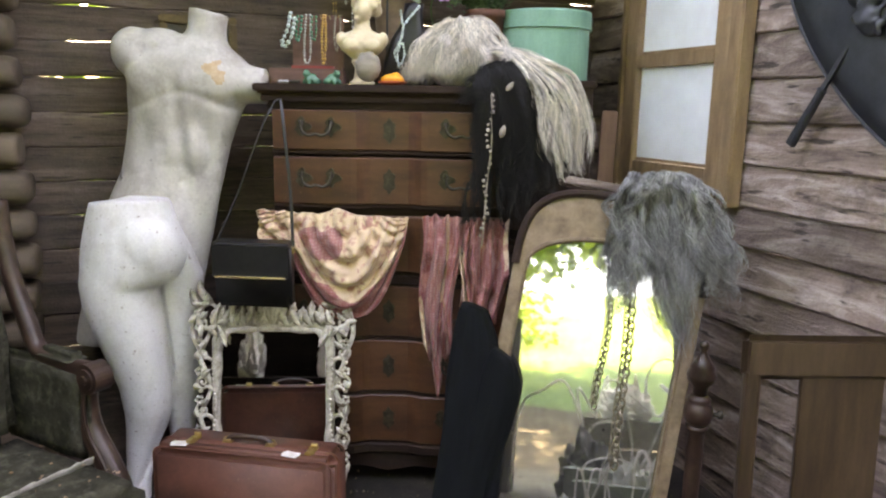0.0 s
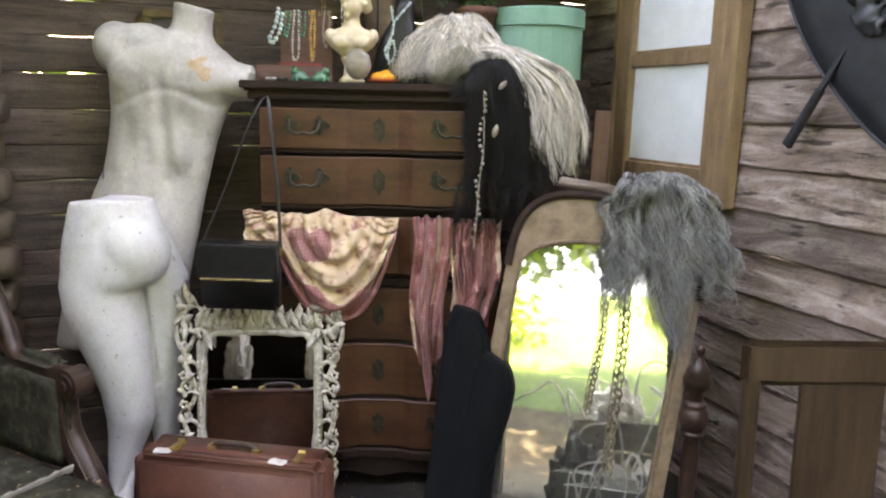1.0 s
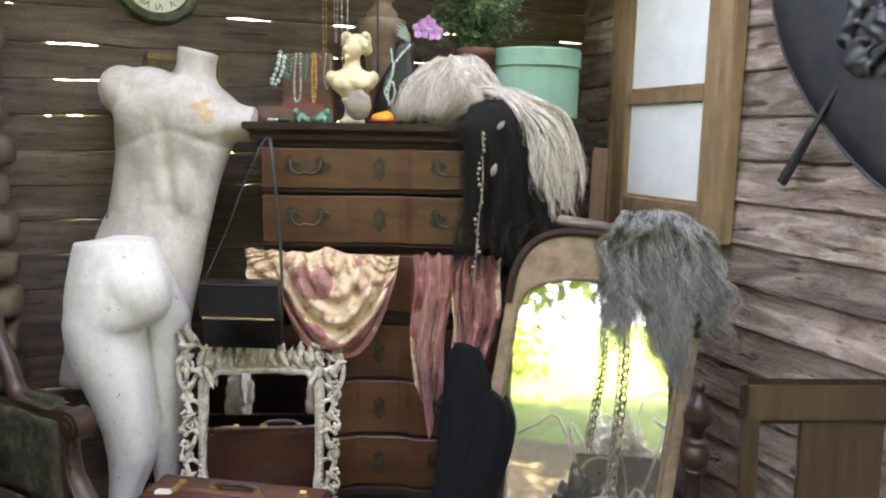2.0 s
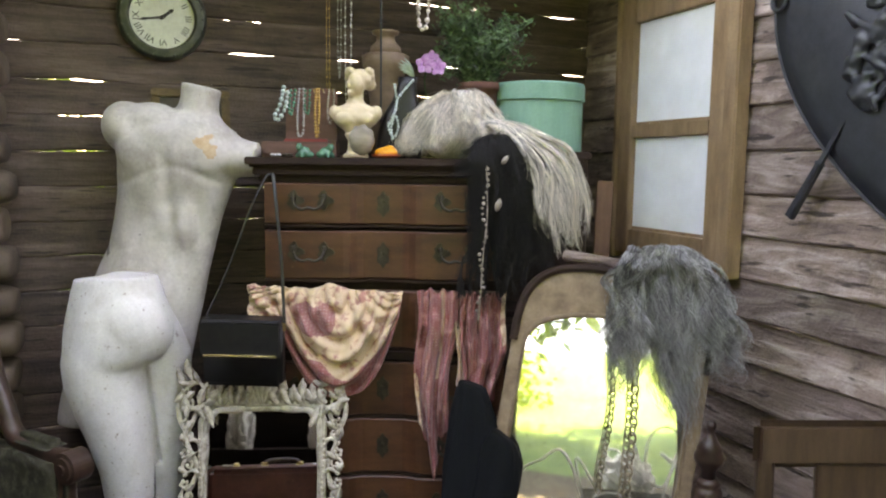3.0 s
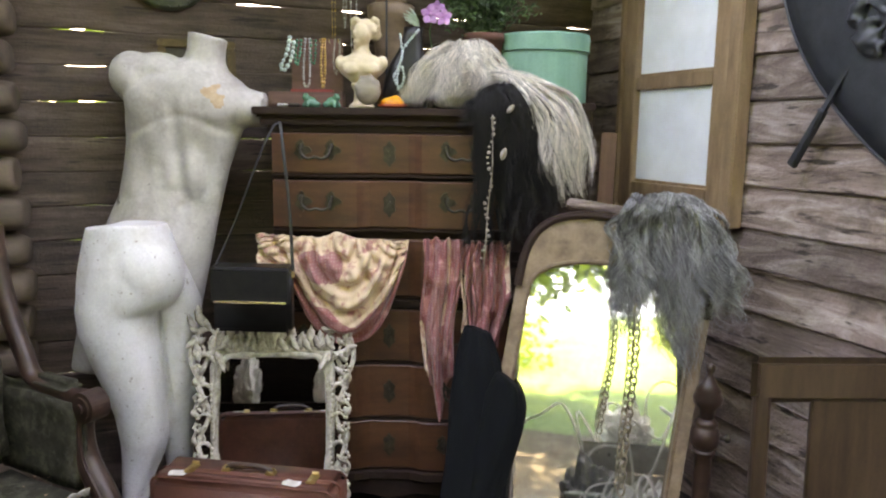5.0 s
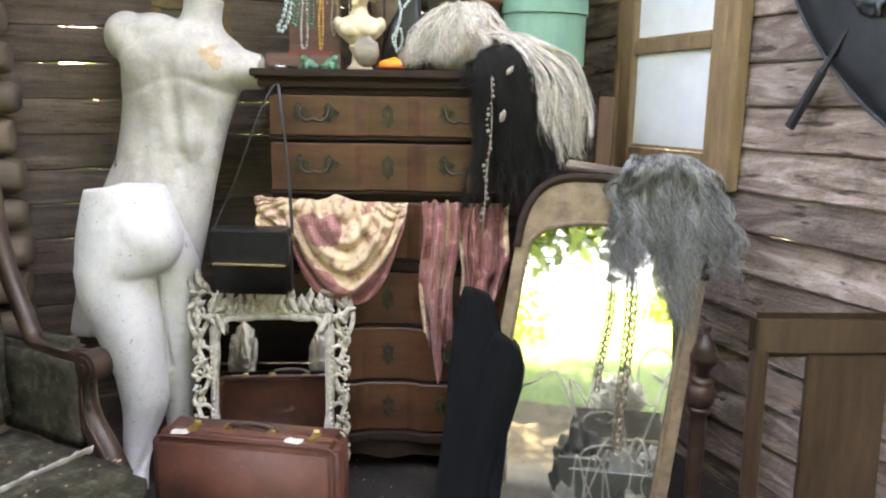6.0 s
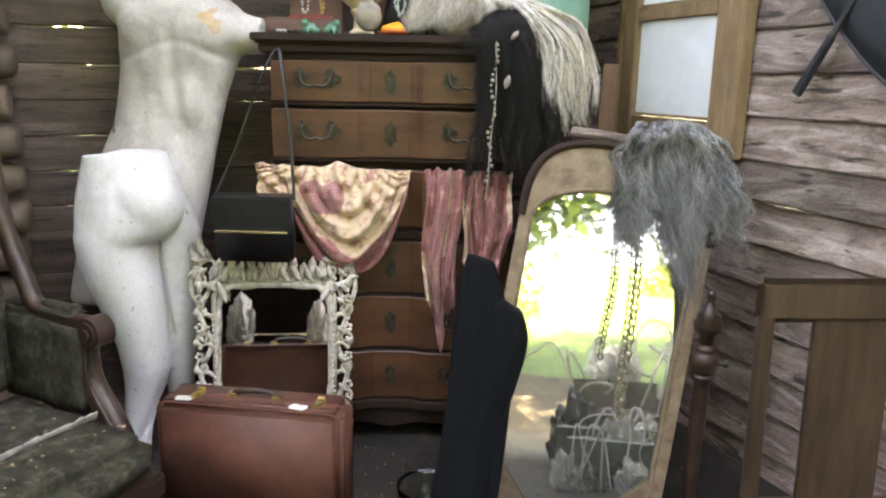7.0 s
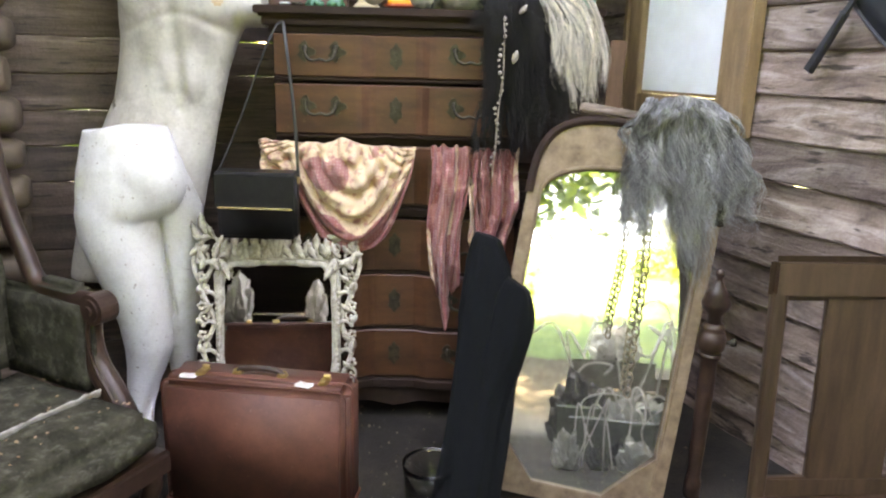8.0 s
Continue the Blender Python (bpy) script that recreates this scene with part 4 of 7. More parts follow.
for z0, z1 in ((0.1, 0.472), (0.525, 0.93)):
    part("pane", box((0.458, 0.005, z1 - z0), (-0.008, -0.012, (z0 + z1) / 2)), PANE, t, "milky white pane")
    part("putty", box((0.458, 0.008, 0.012), (-0.008, -0.016, z0 + 0.006), 0.003), WINDOW_WOOD, t)

# ---- iron shield with relief and sword ----
t = thing("shield", SIDE @ pose(1.66, -0.05, 1.31), "large dark grey iron shield with a cast crest hung on boards", "shield")
pts = [(-0.49 * math.sin(min(1.0, h / 0.68) * math.pi / 2) ** 0.8, h) for h in [0.8 * (k / 24) ** 1.3 for k in range(25)]]
ol = pts + [(-0.38, 0.83), (-0.2, 0.79), (0, 0.83), (0.2, 0.79), (0.38, 0.83)] + [(-x, z) for x, z in pts[:0:-1]]
loops = [[(x * s, -0.014 - 0.05 * (1 - s * s), 0.46 + (z - 0.46) * s) for x, z in ol] for s in (1.0, 0.85, 0.7, 0.5, 0.3, 0.12, 0.02)]
bm = rings([[(x, 0.0, z) for x, z in ol]] + loops)
part("plate", bm, IRON, t, smooth=True)
part("rim", tube([(x, -0.014, z) for x, z in ol], 0.006, 6, closed=True), IRON, t)
cb = bmesh.new()
r = random.Random(3)
for k in range(60):
    a, q = r.uniform(0, 6.28), r.uniform(0, 1) ** 0.6
    cx, cz = 0.19 * q * math.cos(a), 0.47 + 0.17 * q * math.sin(a)
    tube(smooth_path([(cx + dx, -0.056 - 0.02 * s, cz + dz) for dx, dz, s in ((0, 0, 0), (r.uniform(-0.03, 0.03), r.uniform(0, 0.03), 1.2), (r.uniform(-0.045, 0.045), r.uniform(-0.03, 0.04), 0.8), (r.uniform(-0.03, 0.03), r.uniform(-0.05, 0.0), 0))], 4), r.uniform(0.008, 0.015), 7, cb)
part("crest", fuse(cb, 0.007, 2), IRON, t, "cast iron heraldic crest in relief", True)
t = thing("sword", SIDE @ pose(1.296, -0.085, 1.323, 0, 31, 0), "dark iron sword leaning across the shield", "sword")
part("grip", outline([(-0.014, 0.0), (0.014, 0.0), (0.01, 0.19), (-0.01, 0.19)], -0.012, 0.008, bevel=0.004), IRON, t)
part("blade", outline([(-0.008, 0.192), (0.008, 0.192), (0.004, 0.56), (0, 0.6), (-0.004, 0.56)], -0.006, 0.004), IRON, t)
part("collar", box((0.026, 0.024, 0.012), (0, -0.002, 0.191), 0.004), IRON, t)
t = thing("iron_ring", SIDE @ pose(1.205, -0.075, 1.985), "dark iron ring hanging on a wall hook", "ring")
part("ring", tube([(0.028 * math.cos(a), -0.012, 0.028 * math.sin(a)) for a in [2 * math.pi * k / 20 for k in range(20)]], 0.007, 8, closed=True), IRON, t, smooth=True)
part("hook", tube(smooth_path([(0, 0.01, 0.03), (0, -0.02, 0.028), (0, -0.022, 0.04)], 4), 0.004, 6), IRON, t)


# ---- cloth ----
def cloth_mat(name, dark, light, dot, blotch=6.0, lo=0.46, hi=0.52, dots=True):
    """Printed cloth: blotches of a pale print over the ground colour, and a fine grid of dots in the weave."""
    m = mat(name, [dark, tuple(0.85 * c + 0.15 * d for c, d in zip(dark, light))], 0.7, scale=(30, 30, 30), fine=200, bump=0.1, sheen=0.2, rand=0.05)
    t = m.node_tree
    N, K = t.nodes.new, t.links.new
    b = t.nodes["Principled BSDF"]
    src = b.inputs["Base Color"].links[0].from_socket
    co = N("ShaderNodeTexCoord")
    n = N("ShaderNodeTexNoise")
    n.inputs["Scale"].default_value, n.inputs["Detail"].default_value, n.inputs["Distortion"].default_value = blotch, 5.0, 0.6
    K(co.outputs["Object"], n.inputs["Vector"])
    r = N("ShaderNodeMapRange")
    r.inputs[1].default_value, r.inputs[2].default_value = lo, hi
    K(n.outputs["Fac"], r.inputs[0])
    x = N("ShaderNodeMix")
    x.data_type = "RGBA"
    K(r.outputs[0], x.inputs["Factor"])
    K(src, x.inputs["A"])
    x.inputs["B"].default_value = (*light, 1)
    v = N("ShaderNodeTexVoronoi")
    v.inputs["Scale"].default_value, v.inputs["Randomness"].default_value = 95.0, 0.15
    K(co.outputs["Object"], v.inputs["Vector"])
    r2 = N("ShaderNodeMapRange")
    r2.inputs[1].default_value, r2.inputs[2].default_value, r2.inputs[3].default_value, r2.inputs[4].default_value = 0.3, 0.42, 0.55 if dots else 0.0, 0.0
    K(v.outputs["Distance"], r2.inputs[0])
    x2 = N("ShaderNodeMix")
    x2.data_type = "RGBA"
    K(r2.outputs[0], x2.inputs["Factor"])
    K(x.outputs["Result"], x2.inputs["A"])
    x2.inputs["B"].default_value = (*dot, 1)
    K(x2.outputs["Result"], b.inputs["Base Color"])
    return m


PINK, CREAM = (0.3, 0.085, 0.08), (0.64, 0.47, 0.31)
SCARF_CREAM = cloth_mat("cream_print_silk", (0.42, 0.18, 0.15), CREAM, (0.5, 0.3, 0.22), 34.0, 0.36, 0.48, False)
SCARF_PINK = cloth_mat("dusky_pink_silk", PINK, (0.55, 0.27, 0.24), (0.52, 0.3, 0.27), 16.0, 0.55, 0.7)
SCARF_DOT = cloth_mat("dotted_plum_silk", (0.33, 0.125, 0.11), (0.42, 0.2, 0.17), (0.5, 0.33, 0.3), 14.0, 0.6, 0.8)


def sheet(fn, nu, nv, mats, pick=None, thick=0.0025, name="cloth", parent=None, label=""):
    """Cloth from a function of u and v, with a thickness."""
    bm = bmesh.new()
    g = [[bm.verts.new(fn(i / nu, j / nv)) for i in range(nu + 1)] for j in range(nv + 1)]
    for j in range(nv):
        for i in range(nu):
            f = bm.faces.new((g[j][i], g[j][i + 1], g[j + 1][i + 1], g[j + 1][i]))
            if pick:
                f.material_index = pick((i + 0.5) / nu, (j + 0.5) / nv)
    o = part(name, bm, mats, parent, label, True)
    s = o.modifiers.new("thickness", "SOLIDIFY")
    s.thickness = thick
    return o


# swag of printed silk hung out of the third drawer
def swag(u, v):
    x = -0.645 + 0.53 * u
    top = 1.055 - 0.02 * u + 0.02 * math.exp(-((u - 0.55) / 0.07) ** 2) + 0.002 * math.sin(u * 40)
    sag = math.sin(math.pi * min(1, max(0, (u - 0.2) / 0.8))) ** 0.55 if u > 0.2 else 0
    bot = 0.925 - 0.26 * sag + (0.0 if u > 0.2 else 0.0)
    if u > 0.86:
        bot = bot + (u - 0.86) * 0.4
    z = top + (bot - top) * v
    uc = (u - 0.6) / 0.4
    depth = v * (0.3 + 0.7 * sag)
    s = math.hypot((u - 0.58) / 0.5, (v - 0.08) / 0.95)
    folds = 0.024 * math.sin(25 * s + 1.3 * math.sin(4 * u)) * min(1, v * 4) + 0.008 * math.sin(52 * s + 5 * u) + 0.014 * noise.noise((u * 7, v * 6, 7)) + 0.008 * noise.noise((u * 17, v * 15, 4))
    fan = 0.012 * math.sin(34 * (u - 0.5) / (0.35 + v)) * (1 - v) ** 0.7 * min(1, 0.25 + v * 4)
    y = 2.535 - 0.05 * sag * math.sin(math.pi * min(1, v * 1.05)) ** 0.8 - 0.012 * v - folds * 0.8 - fan
    x += 0.02 * (0.5 - u) * v - 0.05 * v * (u - 0.6) * sag + 0.004 * noise.noise((u * 9, v * 9, 1))
    return (x, y, z + 0.004 * noise.noise((u * 7, v * 7, 3)))


def swag_pick(u, v):
    uc = (u - 0.6) / 0.4
    if v + 0.05 * math.sin(u * 17) > 0.77 - 0.12 * uc * uc + 0.1 * (u - 0.6) and u > 0.22:
        return 1
    if ((u - 0.42) / 0.17) ** 2 + ((v - 0.3) / 0.15) ** 2 < 1 + 0.2 * math.sin(u * 40):
        return 2
    return 0


tagged(sheet(swag, 150, 100, [SCARF_CREAM, SCARF_PINK, SCARF_DOT], swag_pick, name="silk_scarf"), "cream and dusky pink printed silk scarf draped from a drawer", "scarf")


# long pink scarf, two falls
def fall(x0, x1, xt, top, bot, tip, seed, y0):
    def fn(u, v):
        w = 1 - 0.28 * v ** 1.5
        xm = (x0 + x1) / 2 + (xt - (x0 + x1) / 2) * v
        x = xm + (u - 0.5) * (x1 - x0) * w
        b = bot + (tip - bot) * (1 - abs(u - 0.55) * 2) ** 1.2 if abs(u - 0.55) < 0.5 else bot
        z = top + (b - top) * v + 0.006 * math.sin(u * 23 + seed)
        pl = math.sin(u * 14 + seed + 2.6 * math.sin(v * 3 + seed)) * (0.018 + 0.014 * v) + 0.007 * math.sin(u * 37 + 6 * v) + 0.035 * noise.noise((u * 4, v * 5, seed)) + 0.012 * noise.noise((u * 11, v * 13, seed))
        return (x + 0.008 * math.sin(v * 7 + seed), y0 - 0.018 - pl - 0.012 * math.sin(v * math.pi), z)
    return fn


ps = thing("pink_scarf", pose(0, 0, 0), "long dusky pink patterned scarf hanging over drawer edges", "scarf")
sheet(fall(-0.066, 0.072, -0.012, 1.045, 0.58, 0.385, 0.4, 2.535), 48, 50, [SCARF_PINK, SCARF_CREAM, SCARF_DOT], lambda u, v: 1 if (0.56 < u < 0.66 and v < 0.5) or (u < 0.12 and v > 0.62) else (2 if 0.3 < u < 0.5 and 0.2 < v < 0.7 else 0), name="long_fall", parent=ps)
sheet(fall(0.075, 0.125, 0.09, 1.03, 0.72, 0.60, 2.4, 2.545), 30, 30, [SCARF_PINK, SCARF_CREAM], lambda u, v: 1 if u < 0.45 and v > 0.25 else 0, name="middle_fall", parent=ps)
sheet(fall(0.115, 0.245, 0.165, 1.035, 0.66, 0.62, 3.9, 2.535), 40, 36, [SCARF_PINK, SCARF_CREAM], lambda u, v: 1 if u > 0.88 and v < 0.45 else 0, name="short_fall", parent=ps)


# dark coat hung in front of the lower drawers
def coat(u, v):
    xl = 0.064 - 0.04 * min(1.0, v / 0.3) ** 0.8 - 0.075 * v ** 2
    xr = 0.163 + 0.055 * min(1.0, v / 0.35) - 0.08 * v * v
    a = u * 2 * math.pi
    xm, hw = (xl + xr) / 2, (xr - xl) / 2
    sh = 0.8 + 0.2 * min(1, (v / 0.1)) ** 0.6
    f = 1 + 0.10 * math.sin(a * 5 + 3 * v) * min(1, v * 3) + 0.05 * math.sin(a * 11 - 2 * v)
    return (xm + hw * sh * f * math.cos(a) + 0.006 * math.sin(v * 5), 2.25 + 0.04 * sh * f * math.sin(a) - 0.28 * v, 0.80 - 0.80 * v - 0.012 * math.cos(a))


def sleeve(u, v):
    a = u * 2 * math.pi
    hw = (0.03 + 0.032 * min(1.0, v / 0.12) ** 0.6) * (1 - 0.45 * max(0.0, v - 0.2))
    f = 1 + 0.08 * math.sin(a * 4 + 5 * v) + 0.1 * noise.noise((3 * math.cos(a), 3 * math.sin(a), v * 7))
    return (0.2 - 0.15 * v ** 1.15 + 0.008 * math.sin(v * 9) + hw * f * math.cos(a), 2.165 - 0.17 * v + 0.034 * f * math.sin(a), 0.672 - 0.66 * v - 0.02 * math.cos(a))


ct = thing("coat", pose(0, 0, 0), "dark navy wool coat hanging beside the chest", "coat")
nu, nv = 64, 40
for nm, fn in (("body", coat), ("sleeve", sleeve)):
    part(nm, rings([[Vector(fn(i / nu, j / nv)) for i in range(nu)] for j in range(nv + 1)]), NAVY, ct, smooth=True)

# ---- handbag ----
hb = thing("handbag", pose(-0.632, 2.435, 0.735, 0, 0, -4), "black leather handbag with a gold bar hanging by its strap", "handbag")
part("body", box((0.262, 0.07, 0.215), (0, 0.0, 0.112), 0.014, segments=3), BLACK_LEATHER, hb, smooth=True)
part("flap", box((0.266, 0.012, 0.115), (0, -0.04, 0.165), 0.005, segments=3), BLACK_LEATHER, hb)
part("flap_top", box((0.266, 0.09, 0.014), (0, -0.002, 0.222), 0.006, segments=3), BLACK_LEATHER, hb)
part("bar", box((0.245, 0.01, 0.009), (0, -0.05, 0.112), 0.003), mat("polished_gilt", [(0.7, 0.58, 0.34), (0.85, 0.74, 0.5)], 0.2, 0.9, scale=(30, 30, 30), bump=0.02), hb, "polished gold coloured bar")
for sx in (-1, 1):
    part("ring", tube([(sx * 0.135, 0.012 * math.cos(a), 0.2 + 0.012 * math.sin(a)) for a in [2 * math.pi * k / 14 for k in range(14)]], 0.0025, 6, closed=True), BRASS, hb)
part("strap", tube(smooth_path([(-0.135, 0, 0.21), (-0.06, 0.02, 0.38), (0.02, 0.05, 0.60), (0.052, 0.09, 0.685), (0.066, 0.10, 0.70)], 6), 0.0055, 8, flat=0.4), BLACK_LEATHER, hb, "thin worn leather strap")
part("strap", tube(smooth_path([(0.135, 0, 0.21), (0.12, 0.03, 0.4), (0.092, 0.07, 0.6), (0.075, 0.10, 0.69), (0.066, 0.10, 0.70)], 6), 0.0055, 8, flat=0.4), BLACK_LEATHER, hb, "thin worn leather strap")


# ---- hair ----
def hair_mat(name, cols, rough=0.45):
    m = mat(name, cols, rough, scale=(25, 25, 2), fine=40, bump=0.0, rand=0.0)
    t = m.node_tree
    g = t.nodes.new("ShaderNodeNewGeometry")
    h = t.nodes.new("ShaderNodeHueSaturation")
    v = t.nodes.new("ShaderNodeMath")
    v.operation = "MULTIPLY_ADD"
    v.inputs[1].default_value, v.inputs[2].default_value = 1.3, 0.35
    t.links.new(g.outputs["Random Per Island"], v.inputs[0])
    t.links.new(v.outputs[0], h.inputs["Value"])
    b = t.nodes["Principled BSDF"]
    t.links.new(b.inputs["Base Color"].links[0].from_socket, h.inputs["Color"])
    t.links.new(h.outputs[0], b.inputs["Base Color"])
    return m


BLACK_HAIR = hair_mat("black_hair", [(0.004, 0.0035, 0.0035), (0.011, 0.009, 0.0085)], 0.6)
BLONDE_HAIR = hair_mat("ash_blonde_hair", [(0.5, 0.42, 0.34), (0.9, 0.84, 0.77)])
GREY_HAIR = hair_mat("grey_hair", [(0.065, 0.065, 0.064), (0.4, 0.395, 0.39)], 0.5)


def locks(guides, count, spread, rad, seed, wave=0.004, freq=30.0, parts=14):
    """Strands gathered round guide lines: count for each guide, spread out round it, tapering to the tip."""
    r = random.Random(seed)
    V, F = [], []
    for g in guides:
        pts = smooth_path(g, 6)
        L = len(pts) - 1
        ph0, fr0 = r.uniform(0, 6.3), freq * r.uniform(0.6, 1.4)
        for c in range(count):
            o = Vector((r.gauss(0, 1), r.gauss(0, 1), r.gauss(0, 1))) * spread
            ph, fr, wv, cut = ph0 + r.gauss(0, 0.45), fr0 * r.uniform(0.93, 1.07), wave * r.uniform(0.7, 1.3), r.uniform(0.75, 1.0)
            drift = Vector((r.gauss(0, 1), r.gauss(0, 1), r.gauss(0, 0.4))) * spread * 0.8
            base = len(V)
            for k in range(parts):
                f = k / (parts - 1)
                x = f * cut * L
                i = min(L - 1, int(x))
                p = pts[i].lerp(pts[i + 1], x - i) + o * (0.75 + 0.5 * f) + drift * f * f
                s = f * 0.5
                p += Vector((math.sin(ph + fr * s), math.cos(ph * 1.7 + fr * s), 0.4 * math.sin(ph + fr * 0.7 * s))) * wv * (0.3 + f)
                w = rad * (1 - 0.75 * f * f)
                d = (pts[i + 1] - pts[i]).normalized()
                u = d.cross(Vector((0.3, 1, 0.2))).normalized()
                q = d.cross(u)
                for a in (0, 2.094, 4.189):
                    V.append(p + w * (math.cos(a) * u + math.sin(a) * q))
                if k:
                    for a in range(3):
                        F.append((base + 3 * (k - 1) + a, base + 3 * (k - 1) + (a + 1) % 3, base + 3 * k + (a + 1) % 3, base + 3 * k + a))
    me = bpy.data.meshes.new("hair")
    me.from_pydata([tuple(v) for v in V], [], F)
    me.shade_smooth()
    return me


def hair_part(name, me, material, parent, label=""):
    me.materials.append(material)
    o = new(name, me)
    o.parent = parent
    if label:
        o["label"] = label
    o["kind"] = "stuff"
    return o


rh = random.Random(21)
# blonde wig lying on the chest
bw = thing("blonde_wig", pose(0.06, 2.70, 1.49) @ Matrix.Scale(0.93, 4), "messy ash blonde wig lying on top of the chest", "wig")
cap = bmesh.new()
ball(cap, (0.0, 0.0, 0.11), (0.13, 0.11, 0.135))
for v in cap.verts:
    v.co.z = max(0.004, v.co.z)
part("cap", cap, BLONDE_HAIR, bw, smooth=True)
gd = []
for k in range(70):
    a, e = rh.uniform(0, 2 * math.pi), rh.uniform(0.05, 1.0)
    p0 = Vector((0.03 + 0.05 * e * math.cos(a), 0.05 * e * math.sin(a) - 0.02, 0.245 - 0.02 * e))
    q = Vector((-0.01 + 0.15 * math.cos(a), 0.125 * math.sin(a), 0.13 + rh.uniform(-0.02, 0.03)))
    z = Vector((-0.03 + 0.17 * math.cos(a) + rh.uniform(-0.03, 0.02), 0.14 * math.sin(a), 0.012 + rh.uniform(0, 0.03)))
    if math.cos(a) > 0.45:
        q, z = Vector((0.12, 0.06 * math.sin(a) - 0.03, 0.15)), Vector((0.19, 0.05 * math.sin(a) - 0.12, 0.1 + rh.uniform(-0.03, 0.02)))
    gd.append([p0, p0.lerp(q, 0.5) + Vector((0, 0, 0.03)), q, q.lerp(z, 0.6) + Vector((rh.uniform(-0.02, 0.02), 0, 0)), z])
hair_part("hair", locks(gd, 50, 0.009, 0.001, 5, 0.014, 24), BLONDE_HAIR, bw)
# loose messy locks that stand off the wig
gd = []
for k in range(46):
    a = rh.uniform(0, 2 * math.pi)
    p = Vector((0.02 + 0.07 * math.cos(a), 0.06 * math.sin(a) - 0.02, 0.245 + rh.uniform(-0.01, 0.012)))
    g = [p]
    for q in range(4):
        o = Vector((math.cos(a), 0.8 * math.sin(a), 0)) * rh.uniform(0.015, 0.05)
        p = p + o + Vector((rh.gauss(0, 0.022), rh.gauss(0, 0.012), -rh.uniform(0.03, 0.065)))
        p.x, p.z = min(p.x, 0.17), max(p.z, 0.012)
        g.append(p)
    gd.append(g)
hair_part("lock", locks(gd, 16, 0.004, 0.001, 15, 0.014, 30), BLONDE_HAIR, bw, "loose messy blonde locks")

# long blonde tail that falls over the black wig
bt = thing("blonde_hairpiece", pose(0, 0, 0), "long pale blonde hairpiece draped over the black wig", "wig")
TAIL_L = [(0.13, 1.605), (0.2, 1.592), (0.232, 1.5), (0.302, 1.446), (0.336, 1.354), (0.338, 1.28), (0.392, 1.2)]
TAIL_R = [(0.15, 1.615), (0.24, 1.615), (0.325, 1.58), (0.4, 1.528), (0.448, 1.445), (0.468, 1.335), (0.462, 1.215)]
gd = []
for k in range(26):
    f = k / 25 if k < 18 else rh.random() ** 0.7
    g = [(xa + (xb - xa) * f + rh.gauss(0, 0.005), y + rh.uniform(-0.012, 0.012), za + (zb - za) * f) for (xa, za), (xb, zb), y in zip(TAIL_L, TAIL_R, (2.62, 2.55, 2.49, 2.465, 2.455, 2.455, 2.455))]
    gd.append(g[:-1] + [(g[-1][0], g[-1][1], g[-1][2] + rh.uniform(-0.03, 0.04))])
hair_part("hair", locks(gd, 34, 0.0045, 0.001, 6, 0.013, 30), BLONDE_HAIR, bt)

# black wig on a stand at the corner of the chest
kw = thing("black_wig", pose(0, 0, 0), "long straight black wig with a braided bead string", "wig")
cap = bmesh.new()
ball(cap, (0.22, 2.57, 1.45), (0.1, 0.08, 0.1))
ball(cap, (0.25, 2.58, 1.28), (0.09, 0.06, 0.15))
part("cap", fuse(cap, 0.012, 4), BLACK_HAIR, kw, smooth=True)
gd = []
for k in range(42):
    f = (k % 21) / 20
    yy = 2.47 + (0.035 if k > 20 else 0)
    xe = 0.122 + 0.285 * f
    zb = (1.05 if f < 0.75 else 1.05 + 0.5 * (f - 0.75)) + rh.uniform(-0.07, 0.09)
    gd.append([(0.185 + 0.05 * f, 2.53, 1.56), (0.115 + 0.2 * f, yy, 1.515 + 0.02 * math.sin(math.pi * f) + rh.uniform(-0.015, 0.015)), (0.12 + 0.275 * f + rh.uniform(-0.02, 0.02), yy - 0.01, 1.38), (xe + rh.uniform(-0.015, 0.015), yy - 0.005, 1.24), (xe - 0.01 + 0.01 * f, yy, zb)])
hair_part("hair", locks(gd, 44, 0.0085, 0.0012, 8, 0.011, 22), BLACK_HAIR, kw)
gd = [[(0.13, 2.46, 1.5), (0.145, 2.45, 1.3), (0.15, 2.45, 1.1), (0.148, 2.455, 0.96)], [(0.08, 2.48, 1.1), (0.085, 2.47, 1.05), (0.07, 2.47, 1.03)]]
hair_part("tail", locks(gd, 50, 0.006, 0.0009, 9, 0.003, 14), BLACK_HAIR, kw, "thin tail of black hair")
BONE = mat("bone_beads", [(0.2, 0.165, 0.13), (0.42, 0.36, 0.3)], 0.4, scale=(60, 60, 60), bump=0.05)
for k in range(26):
    z = 1.46 - 0.0185 * k + rh.uniform(-0.004, 0.004)
    bm = bmesh.new()
    bmesh.ops.create_icosphere(bm, subdivisions=2, radius=0.0048 + 0.0018 * (k % 3 == 0))
    o = part("bead", bm, BONE, kw, smooth=True)
    o.matrix_local = pose(0.158 + 0.008 * math.sin(k * 0.7) - 0.0006 * k + rh.uniform(-0.003, 0.003), 2.438, z)
part("cord", tube(smooth_path([(0.158, 2.438, 1.47), (0.162, 2.436, 1.3), (0.15, 2.436, 1.16), (0.146, 2.438, 1.05), (0.139, 2.442, 0.95)], 6), [0.0022 + 0.0009 * math.sin(q * 1.7) for q in range(25)], 6), BONE, kw, "pale twisted cord", True)
o = part("shell", lathe([(0.002, -0.024), (0.009, -0.012), (0.011, 0.002), (0.006, 0.014), (0.001, 0.02)], 12), BONE, kw, "small pale shell ornament", True)
